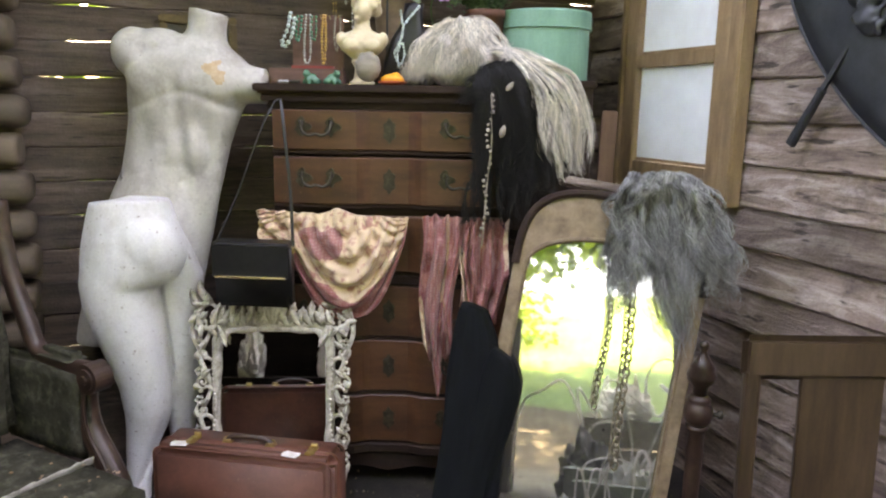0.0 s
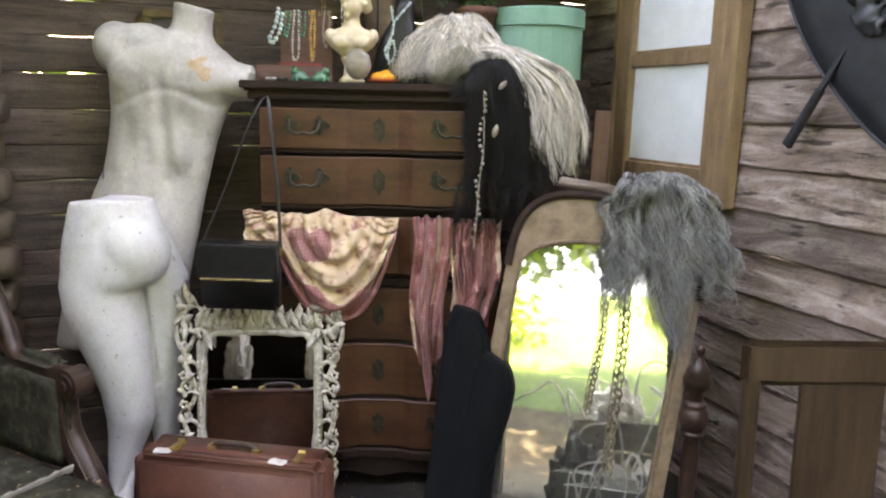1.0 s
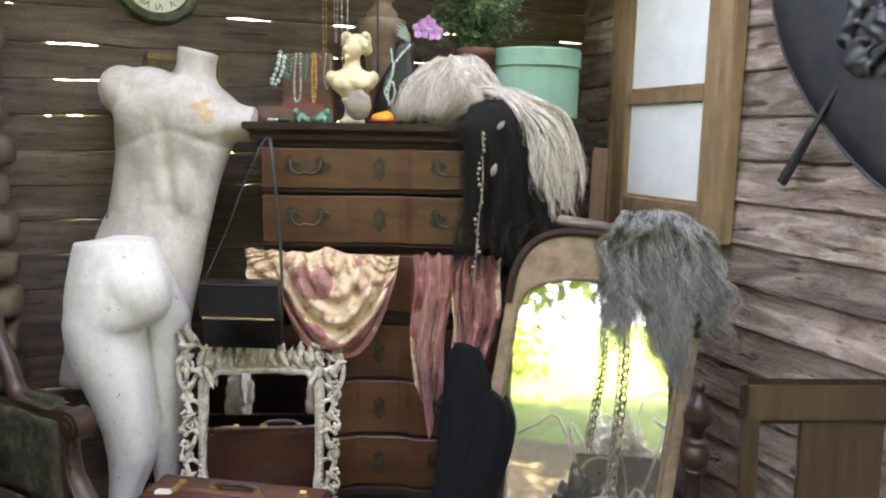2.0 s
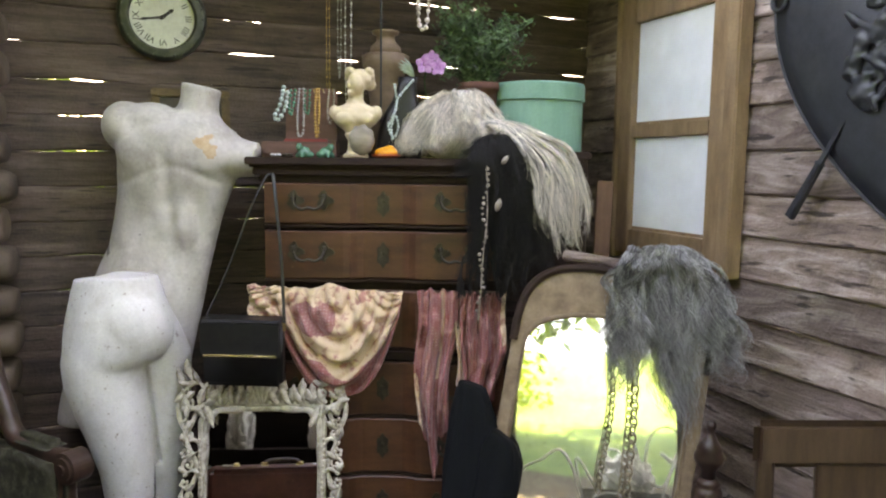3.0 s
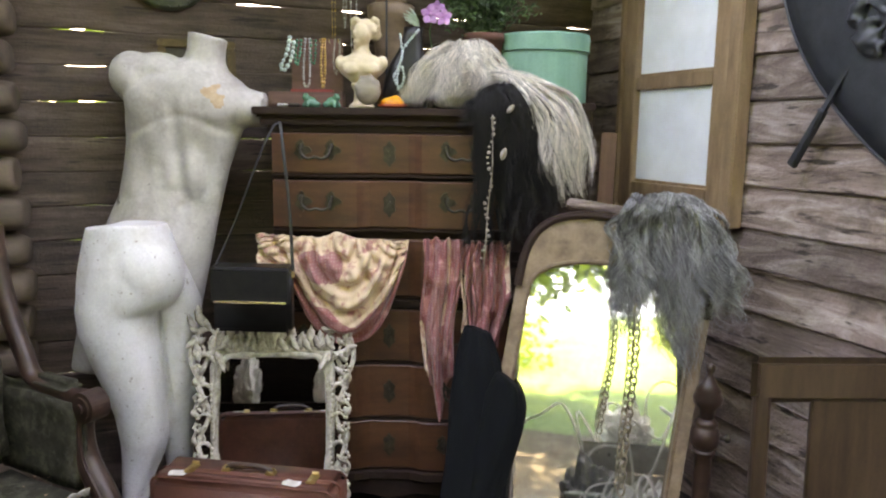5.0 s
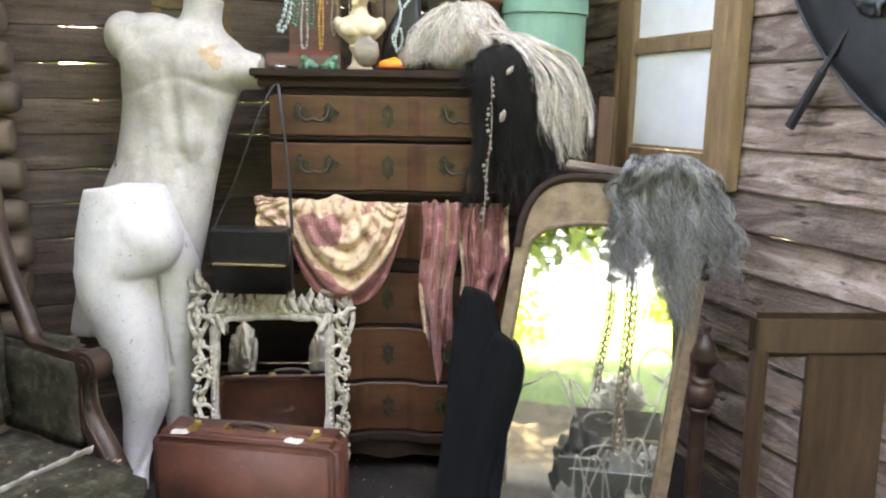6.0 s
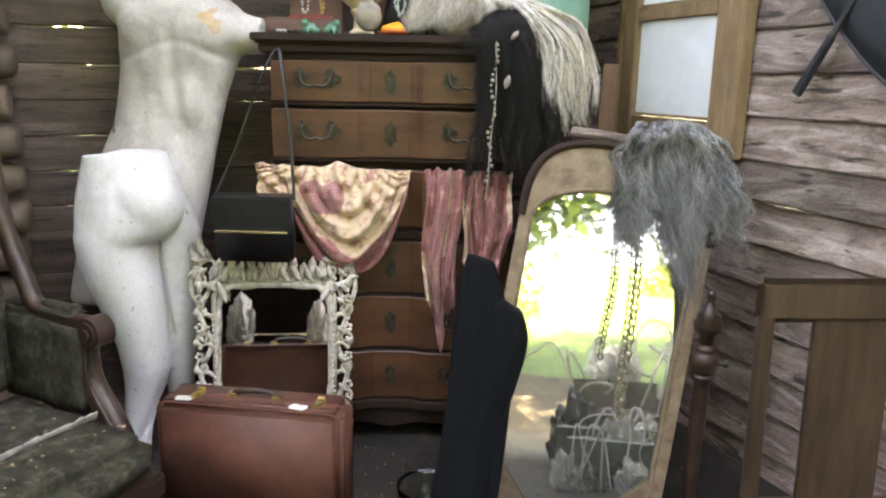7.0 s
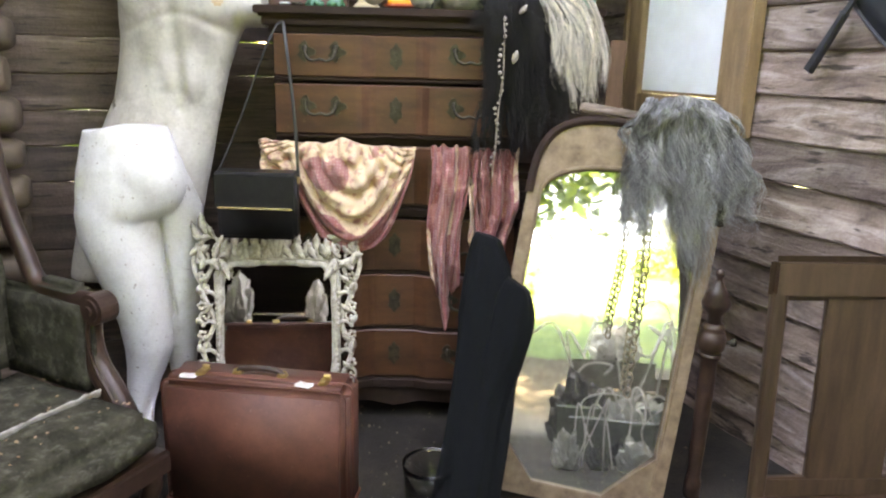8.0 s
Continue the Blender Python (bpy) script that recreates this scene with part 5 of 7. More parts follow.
o.matrix_local = pose(0.198, 2.435, 1.345, 0, 15, 0)
o = part("shell", lathe([(0.002, -0.02), (0.008, -0.01), (0.009, 0.002), (0.005, 0.012), (0.001, 0.016)], 12), BONE, kw, "small pale shell ornament", True)
o.matrix_local = pose(0.218, 2.44, 1.49, 0, 40, 0)

# grey wig over the corner of the tall mirror
gw = thing("grey_wig", pose(0, 0, 0), "matted curly grey wig hung over the tall mirror", "wig")
cap = bmesh.new()
ball(cap, (0.69, 2.29, 1.13), (0.11, 0.06, 0.085))
ball(cap, (0.75, 2.27, 1.03), (0.09, 0.035, 0.09))
# cap coloured near black, so gaps between the locks read as deep shade
part("cap", fuse(cap, 0.013, 4), mat("wig_net", [(0.012, 0.012, 0.012), (0.03, 0.03, 0.03)], 0.9, bump=0.2), gw, "wig net, near black for the shade between locks", True)


def wig_y(x, z):
    """In front of the leaning glass and frame at that place."""
    return min(2.215, 2.0 + 0.222 * z - 0.158 * (x - 0.395))


# strands of locks: crown, shoulder, waist, tip, height of the tip
gd, fine = [], []
for x0, x1, x2, x3, zb in ((0.59, 0.535, 0.55, 0.525, 0.83), (0.61, 0.57, 0.58, 0.57, 0.86), (0.64, 0.61, 0.612, 0.606, 0.95), (0.66, 0.66, 0.658, 0.655, 0.91), (0.68, 0.70, 0.70, 0.69, 0.745), (0.70, 0.735, 0.735, 0.735, 0.735), (0.71, 0.775, 0.785, 0.778, 0.9), (0.725, 0.79, 0.812, 0.808, 0.93), (0.73, 0.81, 0.845, 0.856, 0.9)):
    for k in range(11):
        j = [rh.gauss(0, 0.012) for q in range(8)]
        tip = zb - 0.055 + abs(rh.gauss(0, 0.055)) * (1 if k > 3 else 0.2)
        zm, yo = 0.5 * (1.02 + tip), rh.uniform(-0.03, 0.012)
        xa, xb = x1 + j[0], x2 + j[1]
        g = [(x0 + 0.4 * j[2], 2.27, 1.225 + 0.3 * j[3]), (0.45 * x0 + 0.55 * xa + j[2], 2.19 + yo, 1.215 - 1.5 * (x1 - 0.67) ** 2 + 0.6 * j[3]), (xa + j[4], wig_y(xa, 1.12) + yo, 1.13 - 1.2 * (x1 - 0.67) ** 2 + j[5]), (xb + j[6], wig_y(xb, 1.0) + yo, 1.01 + j[7]), (0.5 * (xb + x3) + 1.3 * j[2], wig_y(xb, zm) + yo, zm), (x3 + 1.2 * j[3], wig_y(x3, tip) + yo, tip)]
        (gd if k % 3 else fine).append(g)
hair_part("hair", locks(gd, 22, 0.0026, 0.0014, 12, 0.02, 34, 22), GREY_HAIR, gw)
hair_part("lock", locks(fine, 14, 0.0035, 0.0011, 33, 0.026, 34, 22), GREY_HAIR, gw, "loose wavy grey locks")
# flyaway wisps on the far side
gd = []
for k in range(26):
    x, z = 0.81 + rh.uniform(-0.03, 0.02), 1.08 - 0.008 * k
    gd.append([(x - 0.06, 2.2, z + 0.03), (x, 2.19, z), (x + 0.03 + rh.uniform(0, 0.03), 2.19, z - 0.04), (x + 0.02 + rh.uniform(0, 0.04), 2.19, z - 0.1 + rh.uniform(-0.04, 0.03))])
hair_part("wisp", locks(gd, 6, 0.006, 0.0007, 44, 0.018, 40), GREY_HAIR, gw, "thin grey wisps")
gd = []
for k in range(16):
    f = k / 15
    a = (0.09 + 0.28 * f, 2.455, 1.2 + rh.uniform(-0.05, 0.1))
    gd.append([a, (a[0] + rh.gauss(0, 0.012), 2.45, a[2] - 0.1), (a[0] + rh.gauss(0, 0.02), 2.455, 1.06 + rh.uniform(-0.06, 0.03) + (0.1 * f if f > 0.6 else 0))])
for k in range(12):
    z = 1.52 - 0.006 * k
    gd.append([(0.16, 2.5, 1.55), (0.1, 2.47, z), (0.055 + rh.uniform(-0.02, 0.02), 2.465, z - 0.03 + rh.uniform(-0.03, 0.01))])
hair_part("lock", locks(gd, 12, 0.004, 0.0012, 34, 0.005, 20), BLACK_HAIR, kw, "ragged black locks")
gd = [[(0.25, 2.47, 1.58), (0.30, 2.445, 1.52), (0.335, 2.44, 1.46), (0.325, 2.44, 1.38), (0.34, 2.44, 1.31), (0.375, 2.445, 1.27)], [(0.27, 2.46, 1.57), (0.345, 2.44, 1.5), (0.375, 2.435, 1.42), (0.37, 2.435, 1.33), (0.395, 2.44, 1.24), (0.41, 2.445, 1.17)], [(0.3, 2.46, 1.57), (0.40, 2.44, 1.5), (0.435, 2.435, 1.42), (0.45, 2.435, 1.33), (0.455, 2.44, 1.24), (0.47, 2.445, 1.19)], [(0.17, 2.6, 1.6), (0.22, 2.5, 1.585), (0.27, 2.455, 1.54), (0.31, 2.44, 1.475), (0.305, 2.44, 1.43)], [(0.3, 2.46, 1.575), (0.42, 2.44, 1.53), (0.475, 2.435, 1.42), (0.487, 2.435, 1.33), (0.48, 2.44, 1.24)]]
hair_part("lock", locks(gd, 46, 0.0045, 0.0011, 35, 0.006, 16), BLONDE_HAIR, bt, "loose wavy blonde locks")


# ---- chains ----
CHAIN = mat("tarnished_chain", [(0.26, 0.22, 0.16), (0.5, 0.44, 0.33)], 0.38, 0.9, scale=(50, 50, 50), bump=0.05)


def chain(name, a, b, link, n, label):
    t = thing(name, pose(*a), label, "chain")
    A, B = Vector((0, 0, 0)), Vector(b) - Vector(a)
    bm = tube([(link * 0.62 * math.cos(q), 0, link * math.sin(q)) for q in [2 * math.pi * k / 16 for k in range(16)]], link * 0.17, 6, closed=True)
    first = part("link", bm, CHAIN, t, smooth=True)
    for k in range(n):
        f = k / max(1, n - 1)
        p = A.lerp(B, f) + Vector((0.006 * math.sin(f * 5), 0, 0))
        mm = pose(*p, 0, rh.uniform(-10, 10), 35 if k % 2 else -40)
        if k:
            clone(first, mm, t)
        else:
            first.matrix_local = mm
    return t


chain("large_chain", (0.584, 2.15, 0.92), (0.545, 2.06, 0.36), 0.0175, 25, "tarnished heavy chain hanging from the grey wig")
chain("small_chain", (0.524, 2.165, 0.84), (0.484, 2.11, 0.53), 0.0135, 19, "tarnished fine chain hanging from the grey wig")


# ---- wall clock ----
t = thing("wall_clock", ROOM @ pose(-1.852, -0.026, 1.996) @ Matrix.Scale(0.92, 4), "round green grey wall clock with pale roman dial", "clock")
CLOCK_CASE = mat("clock_case", [(0.03, 0.038, 0.03), (0.08, 0.09, 0.07)], 0.5, 0.3, scale=(20, 20, 20), bump=0.1, stain=(0.16, 0.14, 0.1), stain_scale=20, stain_amt=0.4)
DIAL = mat("aged_dial", [(0.55, 0.58, 0.5), (0.68, 0.7, 0.63)], 0.5, scale=(9, 9, 9), bump=0.0, stain=(0.45, 0.42, 0.3), stain_scale=12, stain_amt=0.4)
INK = mat("black_ink", [(0.01, 0.01, 0.01), (0.02, 0.02, 0.02)], 0.6, bump=0.0)
FLAT = Matrix.Rotation(math.pi / 2, 4, "X")
bm = lathe([(0.168, 0.0), (0.17, 0.012), (0.16, 0.03), (0.15, 0.034), (0.142, 0.03), (0.134, 0.04), (0.126, 0.034), (0.122, 0.02), (0.122, 0.0)], 48)
bmesh.ops.transform(bm, matrix=FLAT, verts=bm.verts)
part("case", bm, CLOCK_CASE, t, "green grey metal case", True)
bm = lathe([(0.124, 0.004), (0.124, 0.014)], 48)
bmesh.ops.transform(bm, matrix=FLAT, verts=bm.verts)
dial = part("dial", bm, DIAL, t, "aged pale dial with roman numerals")
for k in range(24):
    a = 2 * math.pi * k / 24
    bm = bmesh.new()
    bmesh.ops.create_icosphere(bm, subdivisions=1, radius=0.006, matrix=Matrix.Translation((0.155 * math.sin(a), -0.034, 0.155 * math.cos(a))))
    part("stud", bm, CLOCK_CASE, t)
for k, word in enumerate(("XII", "I", "II", "III", "IIII", "V", "VI", "VII", "VIII", "IX", "X", "XI")):
    cu = bpy.data.curves.new("numeral", "FONT")
    cu.body, cu.size, cu.align_x, cu.align_y, cu.extrude = word, 0.036, "CENTER", "CENTER", 0.0004
    tmp = new("numeral_tmp", cu)
    me = bpy.data.meshes.new_from_object(tmp.evaluated_get(bpy.context.evaluated_depsgraph_get()))
    bpy.data.objects.remove(tmp)
    me.materials.clear()
    me.materials.append(INK)
    o = new("numeral", me)
    o.parent = dial
    a = 2 * math.pi * k / 12
    o.matrix_local = Matrix.Translation((0.097 * math.sin(a), -0.0152, 0.097 * math.cos(a))) @ Matrix.Rotation(a, 4, "Y") @ FLAT
for nm, a, ln, w in (("hour_hand", 52, 0.058, 0.007), ("minute_hand", 261, 0.095, 0.005)):
    o = part(nm, outline([(-w, -0.012), (w, -0.012), (w * 0.8, ln * 0.6), (w * 1.3, ln * 0.72), (0, ln), (-w * 1.3, ln * 0.72), (-w * 0.8, ln * 0.6)], -0.0015, 0.0), INK, t, "black clock hand")
    o.matrix_local = pose(0, -0.018, 0, 0, a, 0)
o = part("boss", lathe([(0.009, 0), (0.007, 0.004), (0.001, 0.006)], 14), INK, t)
o.matrix_local = Matrix.Translation((0, -0.018, 0)) @ FLAT

# ---- small gilt picture frame on the wall ----
GILT = mat("old_gilt", [(0.09, 0.055, 0.025), (0.2, 0.13, 0.06)], 0.5, 0.3, scale=(25, 25, 25), bump=0.15, stain=(0.06, 0.04, 0.025), stain_scale=16, stain_amt=0.7)
t = thing("picture_frame", ROOM @ pose(-1.76, -0.03, 1.53), "small dark picture in a worn gilt frame", "picture frame")
for nm, sz, lc in (("frame_rail", (0.28, 0.022, 0.03), (0, -0.01, 0.015)), ("frame_rail", (0.28, 0.022, 0.03), (0, -0.01, 0.195)), ("frame_stile", (0.03, 0.021, 0.15), (-0.125, -0.01, 0.105)), ("frame_stile", (0.03, 0.021, 0.15), (0.125, -0.01, 0.105))):
    part(nm, box(sz, lc, 0.005), GILT, t)
part("picture", box((0.222, 0.006, 0.152), (0, -0.003, 0.105)), mat("dark_picture", [(0.03, 0.025, 0.02), (0.1, 0.08, 0.06)], 0.5, scale=(14, 14, 14), bump=0.0), t)

# ---- corner stand, hat box, plank ----
t = thing("corner_stand", pose(0.40, 2.99, 0), "dark wooden plant stand in the shed corner", "stand")
part("top", box((0.36, 0.34, 0.03), (0, 0, 1.51), 0.006), DRESSER_DARK, t)
for sx in (-1, 1):
    for sy in (-1, 1):
        part("leg", box((0.04, 0.04, 1.495), (sx * 0.15, sy * 0.14, 0.7475), 0.005), DRESSER_DARK, t)
part("shelf", box((0.32, 0.3, 0.025), (0, 0, 0.9), 0.004), DRESSER_DARK, t)
part("panel", box((0.3, 0.012, 0.5), (0, -0.14, 1.2), 0.003), DRESSER_DARK, t)
t = thing("plank", pose(0.60, 2.80, 0, -4, 2, 0), "reddish brown plank leaning in the corner", "plank")
part("board", box((0.062, 0.03, 1.42), (0, 0, 0.71), 0.004), mat("red_plank", [(0.11, 0.05, 0.03), (0.2, 0.1, 0.06)], 0.6, scale=(18, 18, 3), bump=0.1), t)
t = thing("hat_box", pose(0.39, 2.975, 1.526) @ Matrix.Diagonal((1.08, 1.0, 1.0, 1)), "round teal cardboard hat box with a fitted lid", "hat box")
part("body", lathe([(0.16, 0.0), (0.163, 0.004), (0.163, 0.2)], 48), TEAL, t, smooth=False)
part("lid", lathe([(0.1685, 0.192), (0.1695, 0.2), (0.1695, 0.252), (0.166, 0.258), (0.15, 0.261)], 48), TEAL, t, "teal lid with a rolled rim", False)
part("lid_rim", tube([(0.1695 * math.cos(a), 0.1695 * math.sin(a), 0.195) for a in [2 * math.pi * k / 40 for k in range(40)]], 0.0025, 6, closed=True), TEAL, t)

# ---- pot plant ----
TERRACOTTA = mat("dark_terracotta", [(0.1, 0.04, 0.028), (0.18, 0.075, 0.05)], 0.8, scale=(14, 14, 14), bump=0.2)
t = thing("pot_plant", pose(0.155, 2.905, 1.49), "bushy small leaved green plant in a dark pot", "plant")
part("pot", lathe([(0.05, 0), (0.062, 0.12), (0.072, 0.26), (0.078, 0.262), (0.078, 0.29), (0.068, 0.29), (0.064, 0.27)], 28), TERRACOTTA, t, smooth=True)
r = random.Random(17)
stems, V, F = bmesh.new(), [], []
for k in range(95):
    a, sp = r.uniform(0, 2 * math.pi), r.uniform(0.03, 0.2)
    top = Vector((sp * math.cos(a), 0.75 * sp * math.sin(a), r.uniform(0.36, 0.6) - 0.4 * sp * r.random()))
    line = smooth_path([(0.02 * math.cos(a), 0.02 * math.sin(a), 0.27), (0.5 * top.x, 0.5 * top.y, 0.3 + 0.65 * (top.z - 0.3)), top], 6)
    tube(line, 0.0012, 4, stems)
    for p in line[3:]:
        for q in range(5):
            c = p + Vector((r.gauss(0, 0.013), r.gauss(0, 0.013), r.gauss(0, 0.012)))
            d = Vector((r.gauss(0, 1), r.gauss(0, 1), r.gauss(0.3, 0.7))).normalized()
            s = d.orthogonal().normalized() * r.uniform(0.004, 0.007)
            l = d * r.uniform(0.016, 0.032)
            b0 = len(V)
            up = d.cross(s).normalized() * 0.0012
            V += [c, c + 0.4 * l + s + up, c + l, c + 0.4 * l - s + up]
            F += [(b0, b0 + 1, b0 + 2), (b0, b0 + 2, b0 + 3)]
part("stems", stems, GREEN_LEAF, t)
me = bpy.data.meshes.new("foliage")
me.from_pydata([tuple(v) for v in V], [], F)
hair_part("foliage", me, hair_mat("small_leaves", [(0.03, 0.075, 0.028), (0.1, 0.17, 0.075)], 0.5), t)

# ---- tan vessel ----
t = thing("lidded_vessel", pose(-0.20, 2.90, 1.49), "tan turned wooden vessel with a flat lid", "vessel")
TAN = mat("tan_wood", [(0.16, 0.1, 0.065), (0.28, 0.19, 0.13)], 0.6, scale=(10, 10, 20), bump=0.1)
part("body", lathe([(0.04, 0), (0.05, 0.02), (0.058, 0.2), (0.075, 0.33), (0.088, 0.345), (0.09, 0.385), (0.08, 0.392)], 32), TAN, t, smooth=True)
part("lid", lathe([(0.062, 0.39), (0.056, 0.42), (0.036, 0.44), (0.034, 0.46), (0.05, 0.468), (0.05, 0.478), (0.01, 0.484)], 32), TAN, t, smooth=True)

# ---- jewellery on the chest ----
WOODBOX = mat("pinkish_box_wood", [(0.1, 0.045, 0.035), (0.19, 0.095, 0.075)], 0.6, scale=(4, 20, 20), bump=0.1)
t = thing("jewellery_rack", pose(-0.49, 2.72, 1.49), "reddish wooden jewellery rack hung with necklaces", "rack")
part("base", box((0.265, 0.09, 0.056), (0, 0, 0.028), 0.004), WOODBOX, t)
part("drawer", box((0.24, 0.006, 0.036), (0, -0.047, 0.028), 0.002), WOODBOX, t)
part("back_board", box((0.185, 0.014, 0.19), (0.035, 0.02, 0.151), 0.004), WOODBOX, t, "pinkish wooden back board")
part("ledge", box((0.15, 0.04, 0.01), (0.02, -0.01, 0.061), 0.002), mat("red_felt", [(0.25, 0.04, 0.04), (0.35, 0.07, 0.06)], 0.9, bump=0.1), t, "red felt ledge")
for k in range(6):
    part("hook", tube([(-0.05 + 0.033 * k, 0.013, 0.232), (-0.05 + 0.033 * k, -0.012, 0.234), (-0.05 + 0.033 * k, -0.014, 0.242)], 0.002, 6), BRASS, t)


def bead_string(name, label, pts, rad, material, step=1, jitter=0.15, m=None):
    t = thing(name, m or pose(0, 0, 0), label, "necklace")
    base = bmesh.new()
    bmesh.ops.create_icosphere(base, subdivisions=2, radius=1.0)
    first = part("bead", base, material, t, smooth=True)
    line = smooth_path(pts, 8)
    k, acc, prev, firstused = 0, 0.0, line[0], False
    for p in line:
        acc += (p - prev).length
        prev = p
        if k == 0 or acc > 1.9 * rad:
            s = rad * (1 + jitter * math.sin(k * 2.3))
            mm = Matrix.Translation(p) @ Matrix.Diagonal((s, s, s, 1))
            if not firstused:
                first.matrix_local = mm
                firstused = True
            else:
                clone(first, mm, t)
            acc, k = 0.0, k + 1
    part("cord", tube(line, rad * 0.25, 5), material, t)
    return t


PEARL = mat("pearl", [(0.55, 0.53, 0.48), (0.72, 0.7, 0.66)], 0.3, scale=(40, 40, 40), bump=0.0)
JADE = mat("jade", [(0.03, 0.13, 0.08), (0.1, 0.26, 0.17)], 0.25, scale=(40, 40, 40), bump=0.02)
AMBER = mat("amber", [(0.4, 0.2, 0.04), (0.6, 0.35, 0.1)], 0.3, scale=(40, 40, 40), bump=0.0)
MINT = mat("mint_beads", [(0.35, 0.45, 0.42), (0.55, 0.64, 0.6)], 0.3, scale=(40, 40, 40), bump=0.0)
SILVER = mat("silver", [(0.35, 0.35, 0.34), (0.6, 0.6, 0.58)], 0.3, 0.9, scale=(40, 40, 40), bump=0.0)
PINKBEAD = mat("pale_pink_beads", [(0.55, 0.44, 0.42), (0.75, 0.66, 0.63)], 0.3, scale=(40, 40, 40), bump=0.0)
X0, YJ, ZJ = -0.49, 2.70, 1.49
bead_string("pearl_necklace", "twisted pale green pearl necklace on the rack", [(X0 - 0.055, YJ, ZJ + 0.245), (X0 - 0.065, YJ - 0.01, ZJ + 0.19), (X0 - 0.085, YJ - 0.012, ZJ + 0.145), (X0 - 0.075, YJ - 0.014, ZJ + 0.13), (X0 - 0.05, YJ - 0.012, ZJ + 0.17), (X0 - 0.04, YJ, ZJ + 0.235)], 0.0075, MINT)
bead_string("jade_necklace", "dark green jade bead necklace on the rack", [(X0 - 0.03, YJ, ZJ + 0.235), (X0 - 0.035, YJ - 0.01, ZJ + 0.17), (X0 - 0.03, YJ - 0.012, ZJ + 0.15), (X0 - 0.02, YJ - 0.01, ZJ + 0.18), (X0 - 0.015, YJ, ZJ + 0.235)], 0.006, JADE)
bead_string("chain_necklace", "silver link necklace hanging on the rack", [(X0 + 0.0, YJ, ZJ + 0.24), (X0 - 0.006, YJ - 0.01, ZJ + 0.15), (X0 - 0.004, YJ - 0.012, ZJ + 0.08), (X0 + 0.012, YJ - 0.012, ZJ + 0.085), (X0 + 0.016, YJ - 0.01, ZJ + 0.15), (X0 + 0.014, YJ, ZJ + 0.24)], 0.0045, SILVER)
bead_string("teal_necklace", "dark teal bead necklace hanging on the rack", [(X0 + 0.02, YJ, ZJ + 0.235), (X0 + 0.02, YJ - 0.01, ZJ + 0.17), (X0 + 0.03, YJ - 0.012, ZJ + 0.155), (X0 + 0.036, YJ - 0.01, ZJ + 0.18), (X0 + 0.036, YJ, ZJ + 0.235)], 0.005, JADE)
bead_string("amber_necklace", "golden amber bead necklace hanging on the rack", [(X0 + 0.06, YJ, ZJ + 0.24), (X0 + 0.056, YJ - 0.01, ZJ + 0.16), (X0 + 0.06, YJ - 0.012, ZJ + 0.075), (X0 + 0.066, YJ - 0.012, ZJ + 0.09), (X0 + 0.07, YJ - 0.01, ZJ + 0.16), (X0 + 0.068, YJ, ZJ + 0.24)], 0.005, AMBER)
bead_string("bone_necklace", "brown bead necklace hanging on the rack", [(X0 + 0.105, YJ, ZJ + 0.24), (X0 + 0.1, YJ - 0.01, ZJ + 0.17), (X0 + 0.108, YJ - 0.012, ZJ + 0.12), (X0 + 0.12, YJ - 0.01, ZJ + 0.17), (X0 + 0.122, YJ, ZJ + 0.24)], 0.004, BONE)

t = thing("necklace_stand", pose(-0.21, 2.80, 1.49), "tall thin metal stand with a bar for necklaces", "stand")
part("base", lathe([(0.05, 0), (0.05, 0.006), (0.01, 0.012)], 24), IRON, t, smooth=True)
part("post", tube([(0, 0, 0.006), (0, 0, 0.68)], 0.004, 8), IRON, t)
part("bar", tube([(-0.24, 0, 0.67), (0.2, 0, 0.67)], 0.0035, 8), IRON, t)
bead_string("long_necklace", "long fine bead string hanging from the stand", [(-0.405, 2.795, 2.16), (-0.407, 2.79, 1.9), (-0.405, 2.79, 1.70), (-0.398, 2.79, 1.70), (-0.396, 2.79, 1.9), (-0.398, 2.795, 2.16)], 0.003, AMBER)
bead_string("long_necklace", "long fine silver string hanging from the stand", [(-0.365, 2.795, 2.16), (-0.366, 2.79, 1.9), (-0.36, 2.79, 1.78), (-0.355, 2.79, 1.9), (-0.353, 2.795, 2.16)], 0.003, SILVER)
bead_string("white_necklace", "white bead string hanging beside the bust", [(-0.338, 2.795, 2.16), (-0.337, 2.77, 1.9), (-0.332, 2.76, 1.68), (-0.32, 2.76, 1.66), (-0.316, 2.77, 1.86), (-0.318, 2.795, 2.16)], 0.0036, PEARL)
bead_string("pink_necklace", "pale pink chunky bead string hanging high", [(-0.072, 2.795, 2.16), (-0.074, 2.79, 2.0), (-0.058, 2.785, 1.955), (-0.042, 2.79, 1.99), (-0.034, 2.795, 2.16)], 0.0085, PINKBEAD)

# ---- cream bust ----
CREAMY = mat("cream_plaster", [(0.55, 0.43, 0.27), (0.7, 0.58, 0.4)], 0.5, scale=(14, 14, 14), bump=0.1, stain=(0.4, 0.28, 0.14), stain_scale=18, stain_amt=0.4)
bm = rings([ell((-0.292, 2.70, z), a, b, 24) for z, a, b in ((1.57, 0.022, 0.024), (1.59, 0.045, 0.036), (1.615, 0.076, 0.046), (1.638, 0.09, 0.05), (1.656, 0.088, 0.048), (1.67, 0.062, 0.042), (1.68, 0.036, 0.034), (1.695, 0.028, 0.028), (1.725, 0.026, 0.027))])
for sx in (-1, 1):
    ball(bm, (-0.292 + sx * 0.074, 2.698, 1.65), (0.02, 0.03, 0.026))
    ball(bm, (-0.292 + sx * 0.034, 2.658, 1.628), (0.03, 0.014, 0.022))
